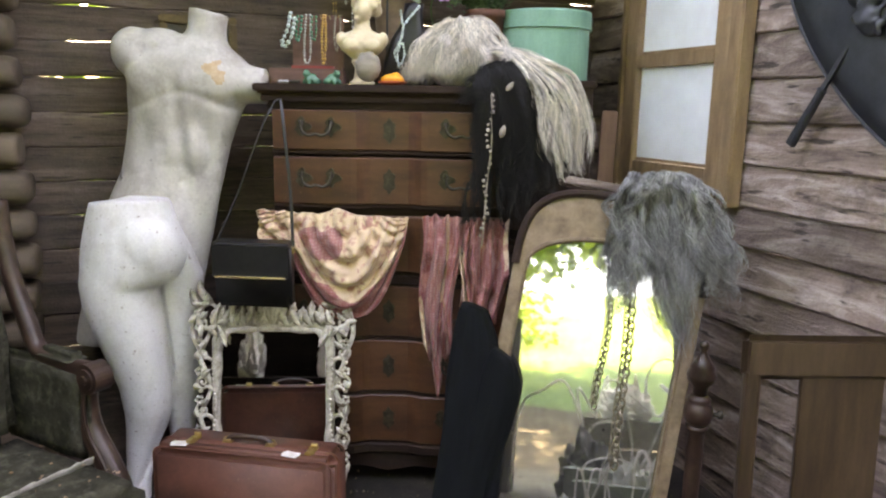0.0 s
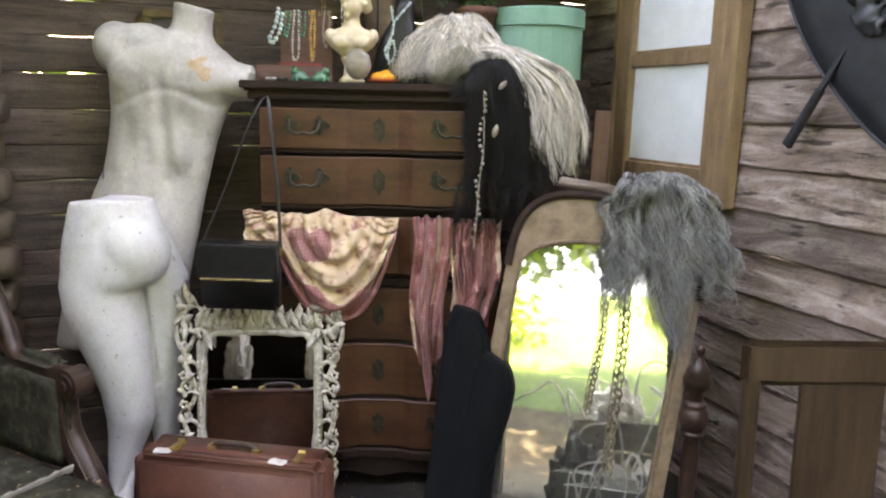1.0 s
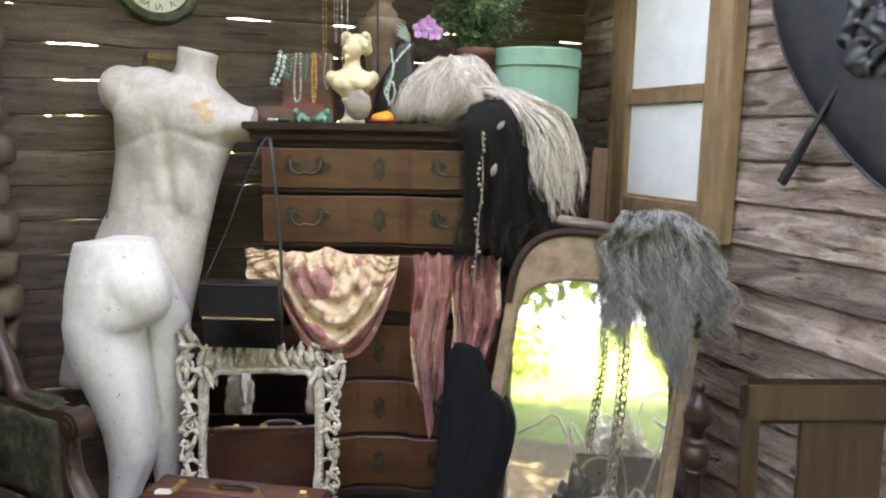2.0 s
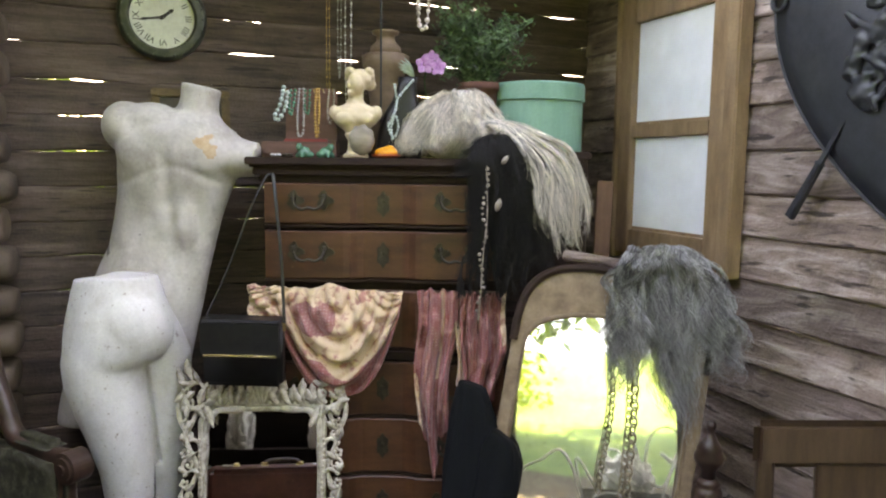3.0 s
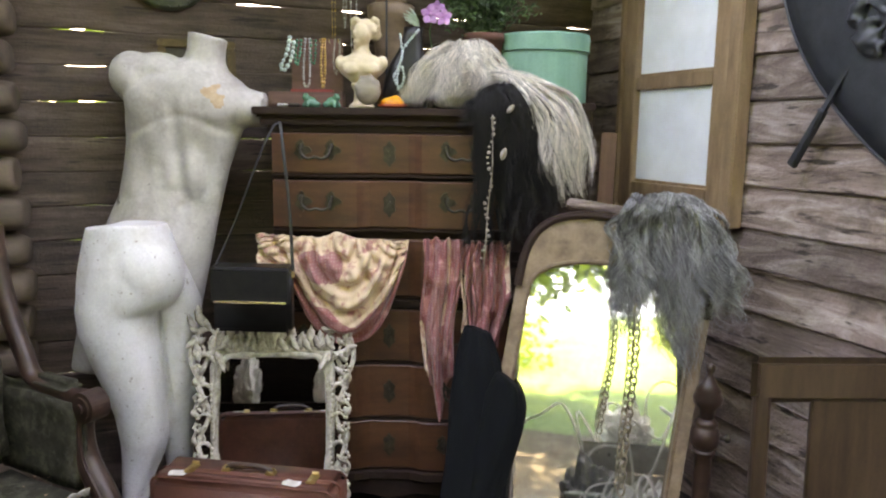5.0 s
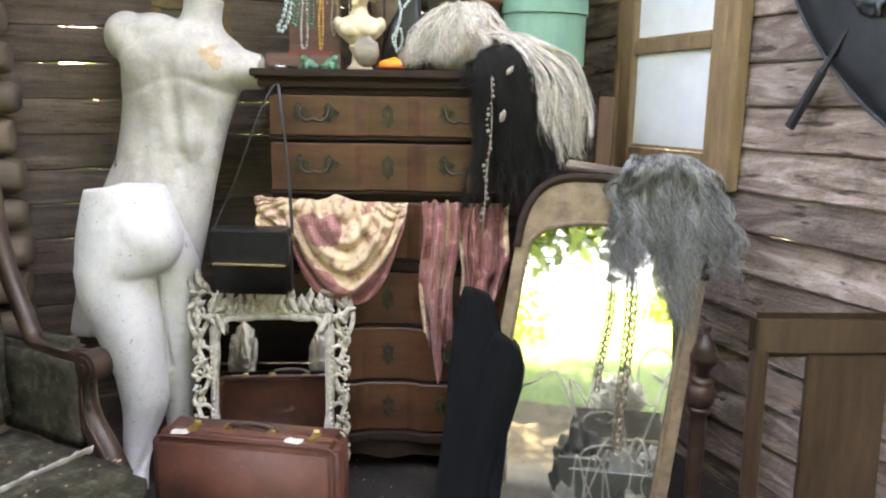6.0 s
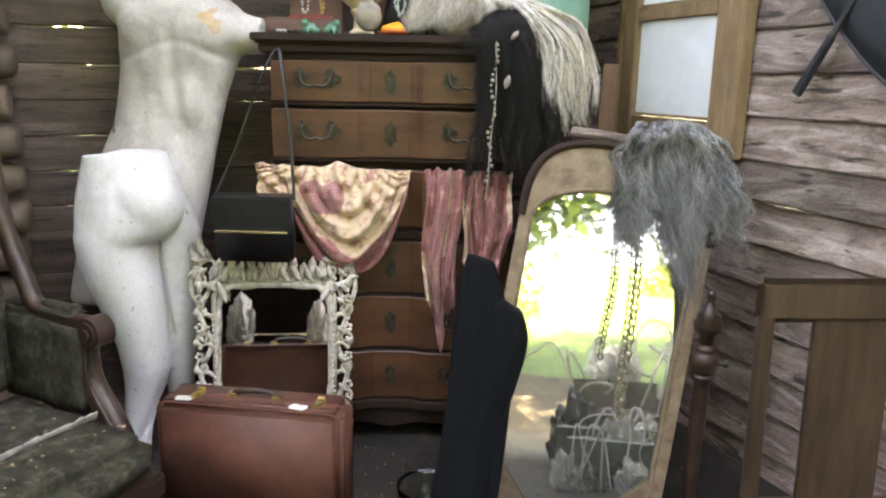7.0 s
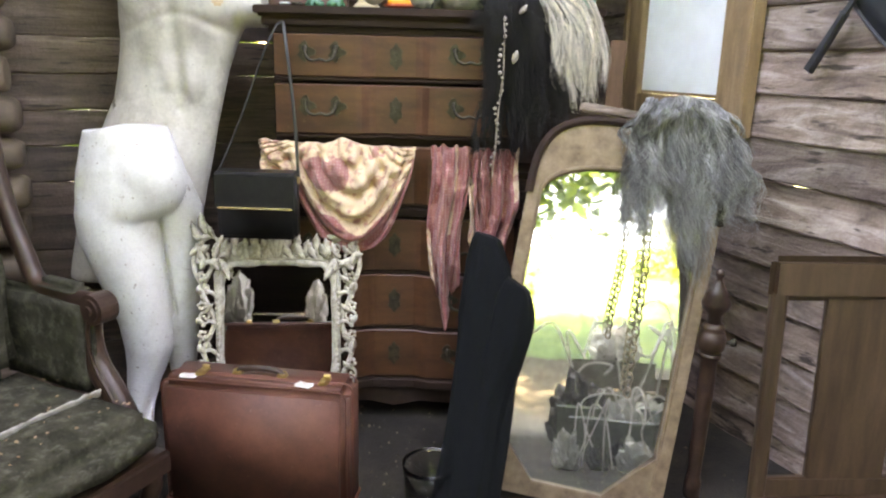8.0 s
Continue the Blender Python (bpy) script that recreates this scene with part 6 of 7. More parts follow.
# head turned aside, with brow, nose, chin and a gathered knot of hair
ball(bm, (-0.288, 2.69, 1.748), (0.032, 0.038, 0.042))
ball(bm, (-0.314, 2.668, 1.745), (0.008, 0.012, 0.014))
ball(bm, (-0.305, 2.672, 1.718), (0.014, 0.014, 0.012))
ball(bm, (-0.276, 2.71, 1.768), (0.044, 0.044, 0.036))
ball(bm, (-0.246, 2.73, 1.752), (0.024, 0.024, 0.022))
for k in range(22):
    a = k * 2.4
    ball(bm, (-0.278 + 0.042 * math.cos(a), 2.7 + 0.03 * math.sin(a * 1.3), 1.778 + 0.02 * math.sin(a * 0.7)), (0.0125, 0.0125, 0.0125))
merge(bm, lathe([(0.045, 0.0), (0.046, 0.012), (0.03, 0.022), (0.026, 0.06), (0.04, 0.085)], 24, None, (-0.292, 2.70, 1.49)))
tagged(part("bust", fuse(bm, 0.0042, 2), CREAMY, smooth=True), "small cream plaster bust on a round foot", "bust")

# ---- shell, orange trinket, frogs, black display ----
bm = bmesh.new()
ball(bm, (0, 0, 0.062), (0.045, 0.02, 0.052))
for v in bm.verts:
    a = math.atan2(v.co.z - 0.01, v.co.x)
    v.co *= 1 + 0.03 * math.sin(a * 18)
    v.co.z = max(0.0, v.co.z)
o = tagged(part("sea_shell", bm, mat("grey_shell", [(0.15, 0.12, 0.085), (0.34, 0.29, 0.23)], 0.35, scale=(12, 12, 30), bump=0.1), smooth=True), "grey tan ribbed sea shell standing upright", "shell")
o.matrix_world = pose(-0.262, 2.61, 1.49)
t = thing("candle_dish", pose(-0.178, 2.62, 1.49), "orange wax lump in a small red dish", "dish")
part("dish", lathe([(0.03, 0), (0.048, 0.006), (0.052, 0.014), (0.044, 0.014), (0.03, 0.008)], 24), mat("red_glaze", [(0.4, 0.05, 0.02), (0.5, 0.1, 0.03)], 0.3, bump=0.0), t, smooth=True)
bm = bmesh.new()
ball(bm, (0, 0, 0.02), (0.042, 0.034, 0.02))
ball(bm, (0.012, 0, 0.03), (0.02, 0.02, 0.016))
part("wax", fuse(bm, 0.005, 2), mat("orange_wax", [(0.7, 0.24, 0.015), (0.8, 0.36, 0.03)], 0.4, scale=(30, 30, 30), bump=0.05), t, "orange wax lump", True)


def frog(m):
    bm = bmesh.new()
    ball(bm, (0, 0, 0.02), (0.024, 0.02, 0.018), Matrix.Rotation(radians(-25), 4, "Y"))
    ball(bm, (-0.016, 0, 0.036), (0.014, 0.014, 0.011))
    for s in (-1, 1):
        ball(bm, (-0.018, s * 0.008, 0.047), (0.005, 0.005, 0.005))
        ball(bm, (0.014, s * 0.018, 0.012), (0.016, 0.008, 0.012))
        ball(bm, (-0.018, s * 0.014, 0.008), (0.006, 0.006, 0.012))
    o = part("frog_figurine", fuse(bm, 0.0035, 2), JADE, smooth=True)
    o.matrix_world = m
    return tagged(o, "small green glazed frog figurine on the chest", "figurine", "frogs on the chest")


frog(pose(-0.462, 2.615, 1.488, 0, 0, 40))
frog(pose(-0.385, 2.62, 1.488, 0, 0, 150))
for x, c, nm in ((-0.555, SILVER, "brooch"), (-0.515, BRASS_OLD, "brooch")):
    bm = bmesh.new()
    for k in range(7):
        ball(bm, (0.012 * math.cos(k * 0.9), 0.012 * math.sin(k * 0.9), 0.006), (0.007, 0.007, 0.006))
    o = part(nm, bm, c, smooth=True)
    o.matrix_world = pose(x, 2.60, 1.491)
    tagged(o, "small tarnished metal brooch lying on the chest", "brooch")
t = thing("necklace_display", pose(-0.145, 2.74, 1.49), "black velvet necklace display bust", "display")
part("bust_form", rings([ell((0.035 * (z / 0.28), 0.0, z), a, b, 24, p=0.85) for z, a, b in ((0.0, 0.085, 0.05), (0.1, 0.082, 0.05), (0.16, 0.07, 0.045), (0.21, 0.045, 0.036), (0.26, 0.034, 0.03), (0.29, 0.034, 0.03))]), BLACK_LEATHER, t, smooth=True)
bead_string("mint_necklace", "pale mint bead necklace on a black display", [(-0.155, 2.70, 1.75), (-0.15, 2.688, 1.72), (-0.145, 2.68, 1.70), (-0.12, 2.685, 1.73), (-0.09, 2.695, 1.765)], 0.005, MINT)
bead_string("mint_pendant", "pale mint bead pendant cluster on a black display", [(-0.145, 2.685, 1.70), (-0.15, 2.68, 1.66), (-0.165, 2.678, 1.625), (-0.175, 2.678, 1.6), (-0.155, 2.678, 1.565), (-0.14, 2.678, 1.6), (-0.15, 2.68, 1.64), (-0.165, 2.68, 1.60), (-0.16, 2.678, 1.56)], 0.005, MINT)

# ---- orchid ----
t = thing("orchid", pose(-0.03, 2.82, 1.49), "pink orchid flowers on a thin green stem", "flower")
part("stem", tube(smooth_path([(0.0, 0.02, 0.0), (-0.01, 0.01, 0.2), (-0.02, 0, 0.3), (0.02, -0.02, 0.36)], 6), 0.003, 6), GREEN_LEAF, t)
ORCHID = mat("orchid_pink", [(0.38, 0.12, 0.38), (0.62, 0.36, 0.6)], 0.5, scale=(50, 50, 50), bump=0.02)


def bloom(c, s, tilt, material, name="bloom"):
    bm = bmesh.new()
    for k in range(5):
        a = 2 * math.pi * k / 5 + 0.3
        d = Vector((math.cos(a), 0, math.sin(a)))
        e = Vector((-math.sin(a), 0, math.cos(a)))
        g = []
        for i in range(5):
            f = i / 4
            w = 0.42 * math.sin(math.pi * min(0.96, 0.1 + 0.86 * f)) ** 0.7
            g.append([d * f * s + e * w * s * q + Vector((0, -0.25 * s * f * f + 0.12 * s * abs(q), 0)) for q in (-1, 0, 1)])
        vs = [[bm.verts.new(p) for p in row] for row in g]
        for r0, r1 in zip(vs, vs[1:]):
            for i in range(2):
                bm.faces.new((r0[i], r0[i + 1], r1[i + 1], r1[i]))
    bmesh.ops.create_icosphere(bm, subdivisions=1, radius=s * 0.2, matrix=Matrix.Translation((0, -0.06 * s, 0)))
    o = part(name, bm, material, t, smooth=True)
    o.matrix_local = pose(*c, 0, 0, tilt)


bloom((-0.02, -0.02, 0.345), 0.036, 10, ORCHID)
bloom((0.03, -0.03, 0.335), 0.032, -15, ORCHID)
bloom((0.005, -0.01, 0.37), 0.028, 0, ORCHID)
for k in range(6):
    a = 2.2 + 0.35 * k
    bm = tube(smooth_path([(-0.06, 0, 0.3), (-0.06 + 0.03 * math.cos(a), -0.01, 0.33 + 0.02 * math.sin(a)), (-0.06 + 0.06 * math.cos(a), -0.015, 0.34 + 0.035 * math.sin(a))], 5), [0.002, 0.006, 0.008, 0.008, 0.007, 0.006, 0.005, 0.004, 0.003, 0.002, 0.001], 6, flat=0.2)
    part("leaf", bm, mat("pale_leaf", [(0.2, 0.28, 0.2), (0.35, 0.42, 0.33)], 0.5, bump=0.0) if k == 0 else bpy.data.materials["pale_leaf"], t, smooth=True)

# ---- glass jar on the floor ----
GLASS = bpy.data.materials.new("dusty_glass")
GLASS.use_nodes = True
gb = GLASS.node_tree.nodes["Principled BSDF"]
gb.inputs["Transmission Weight"].default_value, gb.inputs["Roughness"].default_value, gb.inputs["Base Color"].default_value = 1.0, 0.04, (0.82, 0.85, 0.8, 1)
t = thing("glass_jar", pose(-0.055, 2.05, 0) @ Matrix.Scale(1.12, 4), "dusty clear glass jar standing on the floor", "jar")
part("jar_wall", lathe([(0.062, 0), (0.07, 0.006), (0.078, 0.1), (0.08, 0.115), (0.076, 0.115), (0.073, 0.1), (0.066, 0.01), (0.01, 0.008)], 32), GLASS, t, smooth=True)

# ---- crumbs and leaves on the armchair seat ----
r = random.Random(9)
LEAFY = mat("dry_leaf", [(0.22, 0.12, 0.06), (0.38, 0.27, 0.17)], 0.8, bump=0.05, rand=0.6)
for k in range(48):
    bm = bmesh.new()
    s = r.uniform(0.002, 0.007)
    pts = [(s * math.cos(a) * r.uniform(0.7, 1.3), 0.7 * s * math.sin(a), r.uniform(0, 0.004)) for a in [2 * math.pi * q / 7 for q in range(7)]]
    lo = [bm.verts.new(p) for p in pts]
    hi = [bm.verts.new((p[0], p[1], p[2] + 0.0015)) for p in pts]
    bm.faces.new(hi)
    bm.faces.new(lo[::-1])
    for i in range(7):
        bm.faces.new((lo[i], lo[(i + 1) % 7], hi[(i + 1) % 7], hi[i]))
    o = part("dry_leaf", bm, LEAFY)
    o.matrix_world = ARM @ pose(r.uniform(-0.15, 0.24), r.uniform(-0.2, 0.25), 0.402, r.uniform(-10, 10), r.uniform(-10, 10), r.uniform(0, 360))
    tagged(o, "dry brown leaf scrap on the armchair seat", "leaf", "leaf scraps")

# ---- junk behind the camera, seen in the mirrors ----
PLASTIC = mat("white_plastic_sheet", [(0.36, 0.38, 0.36), (0.62, 0.64, 0.61)], 0.35, scale=(10, 10, 10), bump=0.2)
DIM_PLASTIC = mat("dirty_clear_plastic", [(0.05, 0.052, 0.05), (0.14, 0.145, 0.14)], 0.25, scale=(14, 14, 14), bump=0.2)
DARKBAG = mat("dark_bag", [(0.012, 0.014, 0.014), (0.03, 0.035, 0.035)], 0.4, scale=(12, 12, 12), bump=0.2)
GREYBOX = mat("grey_card", [(0.1, 0.105, 0.085), (0.19, 0.195, 0.165)], 0.7, scale=(6, 6, 6), bump=0.1)


def crumpled(name, m, size, material, label, category, seed):
    bm = bmesh.new()
    bmesh.ops.create_icosphere(bm, subdivisions=4, radius=1.0)
    for v in bm.verts:
        n = v.co.normalized()
        q = n * 2.2 + Vector((seed, seed * 2.1, 0))
        h = 1 + 0.3 * noise.noise(q) - 0.35 * abs(noise.noise(q * 2.3)) - 0.15 * abs(noise.noise(q * 5))
        v.co = Vector((n.x * size[0], n.y * size[1], max(-0.5, n.z) * size[2] + size[2] * 0.5)) * h
        v.co.z = max(0, v.co.z)
    o = part(name, bm, material, smooth=False)
    o.matrix_world = m
    return tagged(o, label, category)


crumpled("plastic_bag", pose(0.42, -0.85, 0.565, 0, 0, 20), (0.2, 0.15, 0.17), PLASTIC, "crumpled white plastic bag on a crate", "bag", 1.3)
crumpled("plastic_bag", pose(1.0, -0.95, 0.465, 0, 0, 60), (0.24, 0.18, 0.2), PLASTIC, "crumpled pale plastic sack on a crate", "bag", 4.1)
crumpled("plastic_bag", pose(-1.14, -0.42, 0.366, 0, 0, 60), (0.13, 0.1, 0.24), PLASTIC, "knotted clear plastic bag on a dark crate", "bag", 7.7)
crumpled("plastic_bag", pose(-0.58, -0.42, 0.366, 0, 0, 10), (0.085, 0.07, 0.22), WHITE_PAINT, "white plastic bag standing on a dark crate", "bag", 9.2)
crumpled("rubbish_sack", pose(0.2, -0.5, 0, 0, 0, 10), (0.2, 0.18, 0.3), DARKBAG, "dark rubbish sack slumped on the ground", "bag", 2.9)
crumpled("rubbish_sack", pose(0.8, -0.5, 0, 0, 0, 70), (0.2, 0.18, 0.26), DARKBAG, "dark rubbish sack beside a crate", "bag", 3.6)
crumpled("rubbish_sack", pose(1.6, -0.95, 0.615, 0, 0, 30), (0.24, 0.2, 0.2), DARKBAG, "dark rubbish sack lying on a crate", "bag", 5.5)


# near-black wood: the darkness of an unlit interior is put into its colour
SHADE_BLACK = mat("soot_black_wood", [(0.004, 0.003, 0.003), (0.012, 0.009, 0.007)], 0.92, scale=(3, 18, 18), bump=0.1, spec=0.15)


def crate(m, w, d, h, material, label):
    t = thing("crate", m, label, "crate")
    for k in range(3):
        z = (k + 0.5) * h / 3
        for sy in (-1, 1):
            part("slat", box((w, 0.014, h / 3 - 0.012), (0, sy * d / 2, z), 0.003), material, t)
        for sx in (-1, 1):
            part("slat", box((0.014, d - 0.016, h / 3 - 0.012), (sx * (w / 2 - 0.008), 0, z), 0.003), material, t)
    part("bottom", box((w - 0.03, d - 0.03, 0.012), (0, 0, 0.012)), material, t)
    part("top", box((w + 0.01, d + 0.02, 0.014), (0, 0, h + 0.003)), material, t)


# the large crate is added so the carved mirror has something dark to reflect
crate(pose(-1.35, -0.85, 0, 0, 0, 6), 1.9, 0.5, 1.25, SHADE_BLACK, "large wooden crate added outside, blackened to reflect as shade")
crate(pose(-0.9, -0.42, 0, 0, 0, 3), 0.95, 0.3, 0.356, SHADE_BLACK, "low wooden crate with plastic bags on it, blackened like shade")
crate(pose(0.4, -0.95, 0, 0, 0, -6), 0.55, 0.45, 0.55, GREYBOX, "grey slatted crate on the ground outside")
crate(pose(1.0, -1.05, 0, 0, 0, 8), 0.55, 0.45, 0.45, BOARD_SIDE, "weathered slatted crate on the ground outside")
crate(pose(1.6, -1.0, 0, 0, 0, -4), 0.55, 0.45, 0.6, GREYBOX, "grey slatted crate beside the siding wall")
r = random.Random(31)
for k in range(9):
    x, y = r.uniform(0.2, 1.4), r.uniform(-0.85, -0.65)
    pts = [(x, y, 0.01)]
    for q in range(4):
        pts.append((pts[-1][0] + r.uniform(-0.22, 0.22), pts[-1][1] + r.uniform(-0.08, 0.08), r.uniform(0.3, 0.95)))
    pts.append((pts[-1][0] + r.uniform(-0.2, 0.2), y + 0.1, 0.01))
    tagged(part("cable", tube(smooth_path(pts, 7), 0.008, 7), PLASTIC, smooth=True), "loose white cable looped over the junk", "cable", "loose cables")


TUB = mat("grey_green_plastic", [(0.1, 0.13, 0.11), (0.17, 0.2, 0.17)], 0.4, scale=(8, 8, 8), bump=0.05)


def tub(m, w, d, h):
    t = thing("plastic_tub", m, "grey green plastic tub full of junk on the ground", "tub")
    part("wall", box((w, 0.012, h), (0, -d / 2, h / 2), 0.004), TUB, t)
    part("wall", box((w, 0.012, h), (0, d / 2, h / 2), 0.004), TUB, t)
    for sx in (-1, 1):
        part("wall", box((0.012, d - 0.014, h), (sx * (w / 2 - 0.006), 0, h / 2), 0.004), TUB, t)
    part("bottom", box((w - 0.03, d - 0.03, 0.012), (0, 0, 0.008)), TUB, t)
    part("rim", tube([(-w / 2, -d / 2, h), (w / 2, -d / 2, h), (w / 2, d / 2, h), (-w / 2, d / 2, h)], 0.011, 6, closed=True), TUB, t)


tub(pose(0.5, 0.6, 0, 0, 0, 15), 0.42, 0.3, 0.2)
tub(pose(0.85, 0.3, 0, 0, 0, -20), 0.45, 0.32, 0.26)
tub(pose(0.35, 0.02, 0, 0, 0, 5), 0.4, 0.3, 0.24)
crumpled("plastic_bag", pose(0.53, 0.6, 0.03, 0, 0, 40), (0.13, 0.1, 0.2), PLASTIC, "crumpled pale plastic bag in a tub", "bag", 11.3)
crumpled("plastic_bag", pose(0.87, 0.3, 0.03, 0, 0, 80), (0.15, 0.1, 0.26), PLASTIC, "crumpled clear plastic bag in a tub", "bag", 12.7)
crumpled("plastic_bag", pose(0.65, -0.1, 0, 0, 0, 10), (0.16, 0.14, 0.22), PLASTIC, "crumpled white plastic sheet on the ground", "bag", 14.1)
crumpled("rubbish_sack", pose(0.78, 0.8, 0, 0, 0, 10), (0.13, 0.13, 0.13), DARKBAG, "small dark rubbish sack on the ground", "bag", 15.9)
crumpled("rubbish_sack", pose(1.05, -0.15, 0, 0, 0, 10), (0.22, 0.2, 0.3), DARKBAG, "dark rubbish sack beside plastic tubs", "bag", 17.2)
r = random.Random(41)
for k in range(7):
    x, y = r.uniform(0.35, 0.95), r.uniform(0.1, 0.7)
    pts = [(x, y, 0.01)]
    for q in range(3):
        pts.append((pts[-1][0] + r.uniform(-0.18, 0.18), pts[-1][1] + r.uniform(-0.08, 0.08), r.uniform(0.12, 0.4)))
    pts.append((pts[-1][0] + r.uniform(-0.15, 0.15), y + 0.05, 0.01))
    tagged(part("cable", tube(smooth_path(pts, 7), 0.006, 7), WHITE_PAINT, smooth=True), "loose white cable looped over the junk", "cable", "loose cables")


for k in range(7):
    x, y = 0.3 + 0.1 * k + r.uniform(-0.04, 0.04), r.uniform(0.75, 1.15)
    crumpled("plastic_bag", pose(x, y, 0, 0, 0, r.uniform(0, 180)), (r.uniform(0.05, 0.09), r.uniform(0.04, 0.07), r.uniform(0.06, 0.12)), (PLASTIC, DIM_PLASTIC, DARKBAG)[k % 3], ("torn white plastic wrapping on the ground", "dirty clear plastic wrapping on the ground", "scrap of dark sacking on the ground")[k % 3], "bag", 20.3 + 1.7 * k)
for k in range(8):
    x, y = r.uniform(0.3, 0.95), r.uniform(0.7, 1.2)
    pts = [(x, y, 0.006), (x + r.uniform(-0.1, 0.1), y + r.uniform(-0.05, 0.05), r.uniform(0.1, 0.3)), (x + r.uniform(-0.2, 0.2), y + r.uniform(-0.05, 0.05), r.uniform(0.15, 0.34)), (x + r.uniform(-0.25, 0.25), y + 0.04, 0.006)]
    tagged(part("cable", tube(smooth_path(pts, 8), 0.004, 6), WHITE_PAINT, smooth=True), "thin white cable looped over the junk", "cable", "loose cables")

# ---- trees behind the lawn, and trees added for shade ----
def tree(m, h, seed, leaf=1.0):
    t = thing("tree", m, "broad leafy garden tree, some added to shade the ground", "tree", "garden trees")
    r = random.Random(seed)
    bm = tube(smooth_path([(0, 0, -0.4), (0.05, 0, h * 0.2), (-0.05, 0.05, h * 0.45), (0, 0, h * 0.7)], 5), [0.2 - 0.0095 * i for i in range(16)], 10)
    tips = []
    for k in range(9):
        a = k * 2.4
        st = Vector((0, 0, h * (0.3 + 0.045 * k)))
        en = Vector((math.cos(a) * h * 0.32, math.sin(a) * h * 0.32, h * r.uniform(0.5, 0.95)))
        tube(smooth_path([st, st.lerp(en, 0.5) + Vector((0, 0, 0.1 * h)), en], 4), [0.07, 0.06, 0.055, 0.05, 0.045, 0.035, 0.03, 0.02, 0.012], 6, bm)
        tips += [st.lerp(en, 0.6), en]
    part("trunk", bm, BARK, t, smooth=True)
    V, F = [], []
    for k in range(120):
        b = r.choice(tips) + Vector((r.gauss(0, 0.09), r.gauss(0, 0.09), r.gauss(0, 0.07))) * h
        for q in range(55):
            c = b + Vector((r.gauss(0, 0.05), r.gauss(0, 0.05), r.gauss(0, 0.035))) * h
            d = Vector((r.gauss(0, 1), r.gauss(0, 1), r.gauss(-0.3, 0.6))).normalized()
            s = d.orthogonal().normalized() * 0.085 * leaf
            b0 = len(V)
            V += [c, c + 0.15 * leaf * d + s, c + 0.33 * leaf * d, c + 0.15 * leaf * d - s]
            F += [(b0, b0 + 1, b0 + 2), (b0, b0 + 2, b0 + 3)]
    me = bpy.data.meshes.new("crown")
    me.from_pydata([tuple(v) for v in V], [], F)
    hair_part("crown", me, TREE_LEAF, t)


# the last six are added to cast shade on the earth and lawn
for k, (x, y, h, lf) in enumerate(((-7.5, -9.5, 6.0, 1), (-5.6, -14.0, 7.0, 1), (-6.0, -19.0, 7.5, 1), (4.8, -12.0, 6.5, 1), (8.5, -10.0, 6.5, 1), (8.0, -20.0, 8.0, 1), (-8.5, -24.0, 8.0, 1), (12.0, -15.0, 8.0, 1), (-11.0, -14.0, 8.0, 1), (-2.6, 6.2, 14.0, 1.7), (1.4, 5.6, 14.0, 1.7), (4.6, 7.0, 13.0, 1.7), (-0.6, 8.5, 16.0, 1.9), (-1.9, -6.2, 8.5, 1.1), (3.6, -5.6, 8.5, 1.2))):
    tree(pose(x, y, 0.26 * max(0.0, -y - 5.0) - 0.05, 0, 0, 40 * k), h, 50 + k, lf)


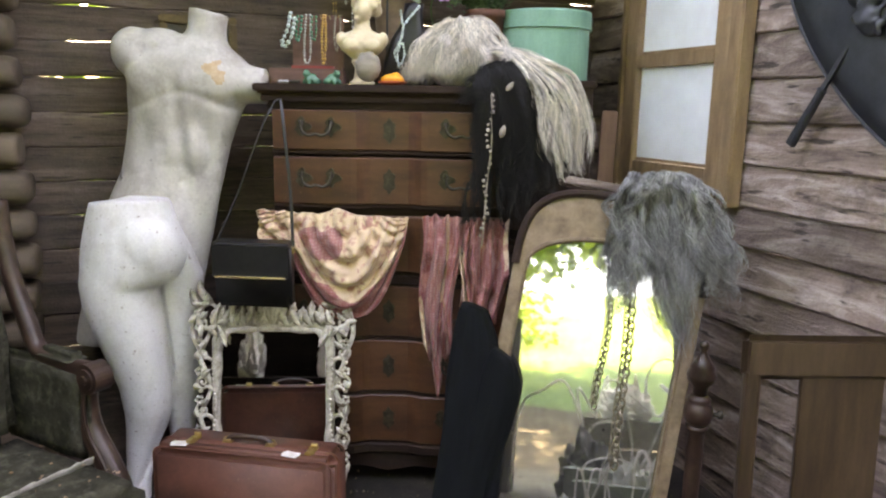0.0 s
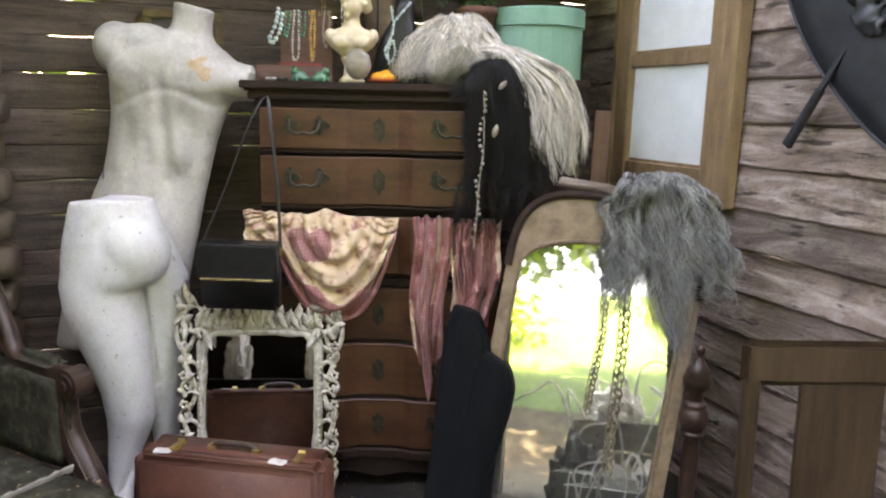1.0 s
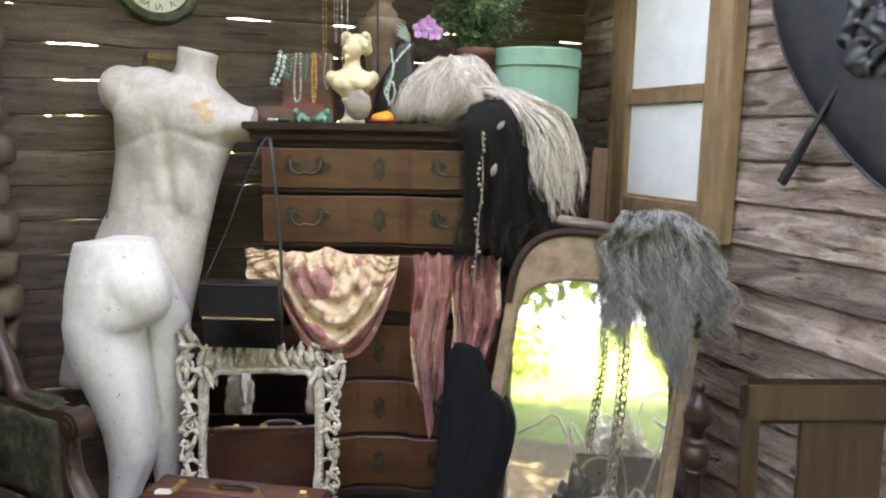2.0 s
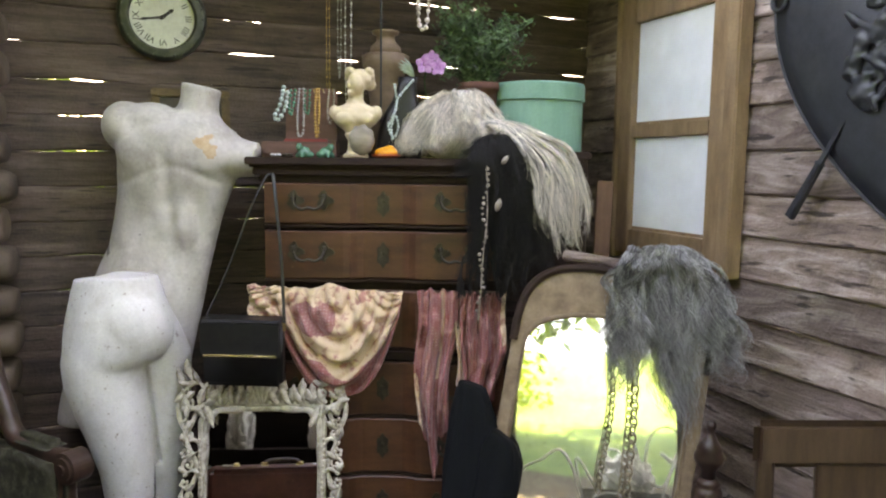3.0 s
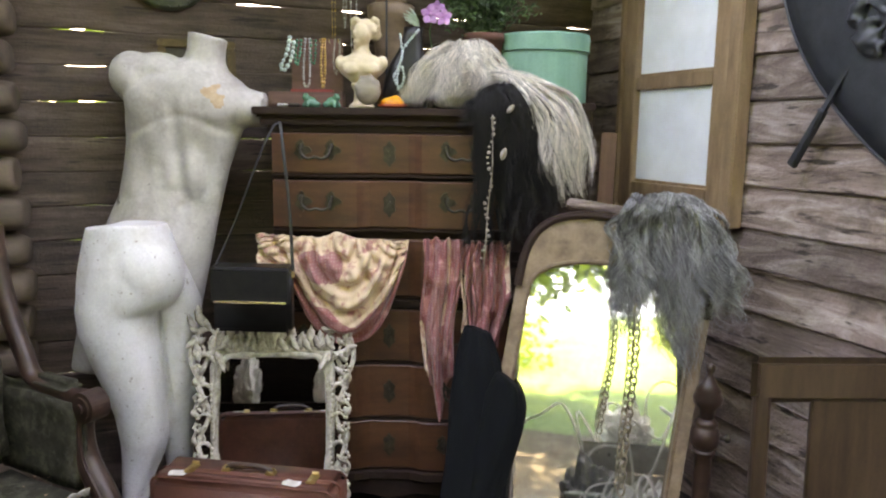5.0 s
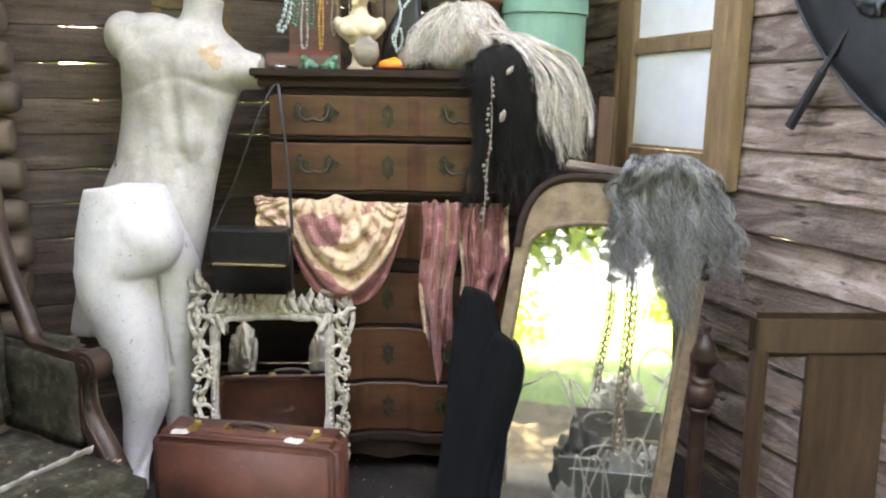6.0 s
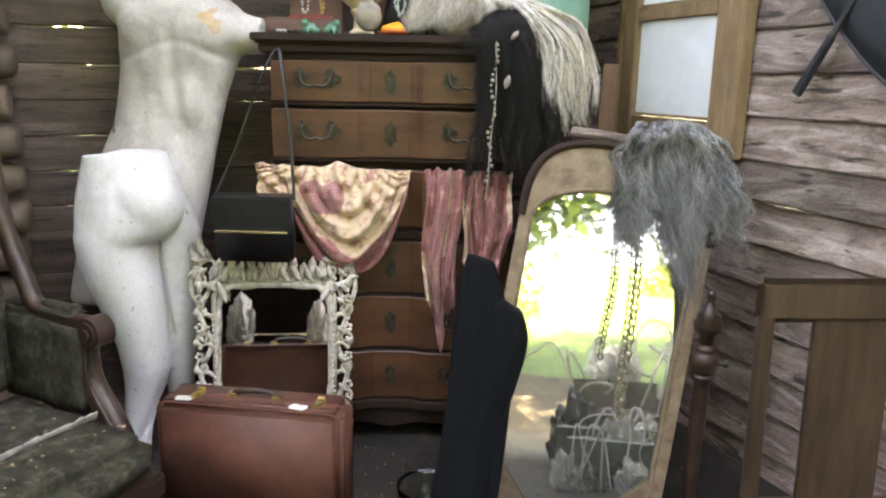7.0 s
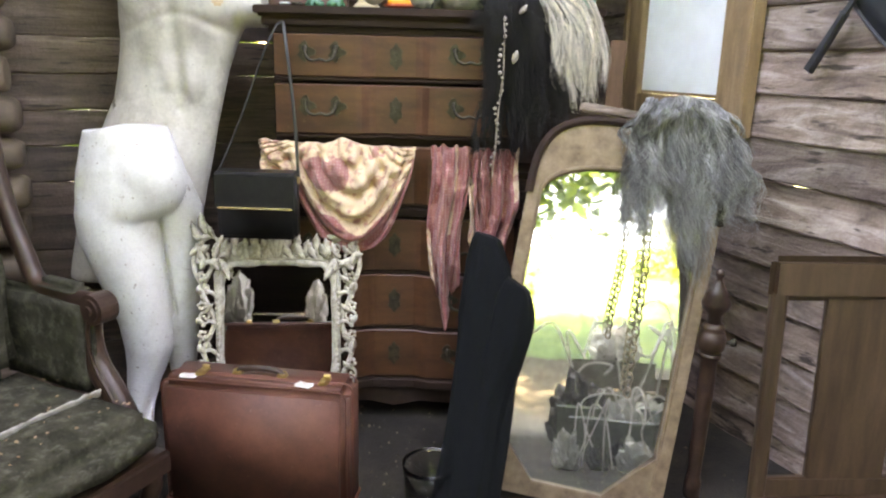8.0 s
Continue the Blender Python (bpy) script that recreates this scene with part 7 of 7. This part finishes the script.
# ---- shrubs along the top of the lawn ----
def shrub(m, size, seed):
    t = thing("shrub", m, "dense sunlit yellow green shrub on the lawn", "shrub", "garden shrubs")
    r = random.Random(seed)
    st = bmesh.new()
    V, F = [], []
    for k in range(7):
        a = k * 0.9
        tube(smooth_path([(0, 0, -0.2), (0.3 * math.cos(a) * size, 0.3 * math.sin(a) * size, 0.5 * size), (0.6 * math.cos(a) * size, 0.6 * math.sin(a) * size, 0.95 * size)], 4), 0.03, 5, st)
    part("stems", st, BARK, t)
    for k in range(46):
        b = Vector((r.gauss(0, 0.45), r.gauss(0, 0.35), abs(r.gauss(0.5, 0.3)))) * size
        for q in range(50):
            c = b + Vector((r.gauss(0, 0.13), r.gauss(0, 0.13), r.gauss(0, 0.1))) * size
            d = Vector((r.gauss(0, 1), r.gauss(0, 1), r.gauss(-0.2, 0.6))).normalized()
            s = d.orthogonal().normalized() * 0.06
            b0 = len(V)
            V += [c, c + 0.1 * d + s, c + 0.24 * d, c + 0.1 * d - s]
            F += [(b0, b0 + 1, b0 + 2), (b0, b0 + 2, b0 + 3)]
    me = bpy.data.meshes.new("crown")
    me.from_pydata([tuple(v) for v in V], [], F)
    hair_part("crown", me, SHRUB_LEAF, t)


SHRUB_LEAF = mat("shrub_leaf", [(0.13, 0.2, 0.025), (0.28, 0.34, 0.07)], 0.5, scale=(2, 2, 2), bump=0.0, rand=0.5)
for k, (x, y, s) in enumerate(((-6.0, -13.5, 2.0), (-4.4, -15.5, 2.3), (2.6, -22.0, 2.4), (6.4, -16.5, 2.4), (9.0, -13.5, 2.2), (4.4, -23.0, 2.6), (-3.6, 7.0, 1.7), (-1.8, 7.6, 1.7), (0.2, 8.0, 1.7))):
    shrub(pose(x, y, 0.26 * max(0.0, -y - 5.0) - 0.05, 0, 0, 33 * k), s, 80 + k)

# ---- litter on the earth floor ----
r = random.Random(77)
V, F = [], []
for k in range(700):
    x, y = r.uniform(-1.2, 1.0), r.uniform(1.2, 2.7)
    s = r.uniform(0.002, 0.008)
    b0 = len(V)
    for a, z in ((0, 0), (2.1, 0), (4.2, 0)):
        V.append((x + s * math.cos(a + k), y + s * math.sin(a + k), 0.0))
    V.append((x, y, 0.7 * s + 0.004))
    F += [(b0, b0 + 1, b0 + 3), (b0 + 1, b0 + 2, b0 + 3), (b0 + 2, b0, b0 + 3)]
me = bpy.data.meshes.new("litter")
me.from_pydata(V, [], F)
me.materials.append(hair_mat("grit", [(0.05, 0.04, 0.03), (0.18, 0.14, 0.1)], 0.9))
tagged(new("litter", me), "scattered grit and crumbs on the earth floor", "litter", kind="stuff")
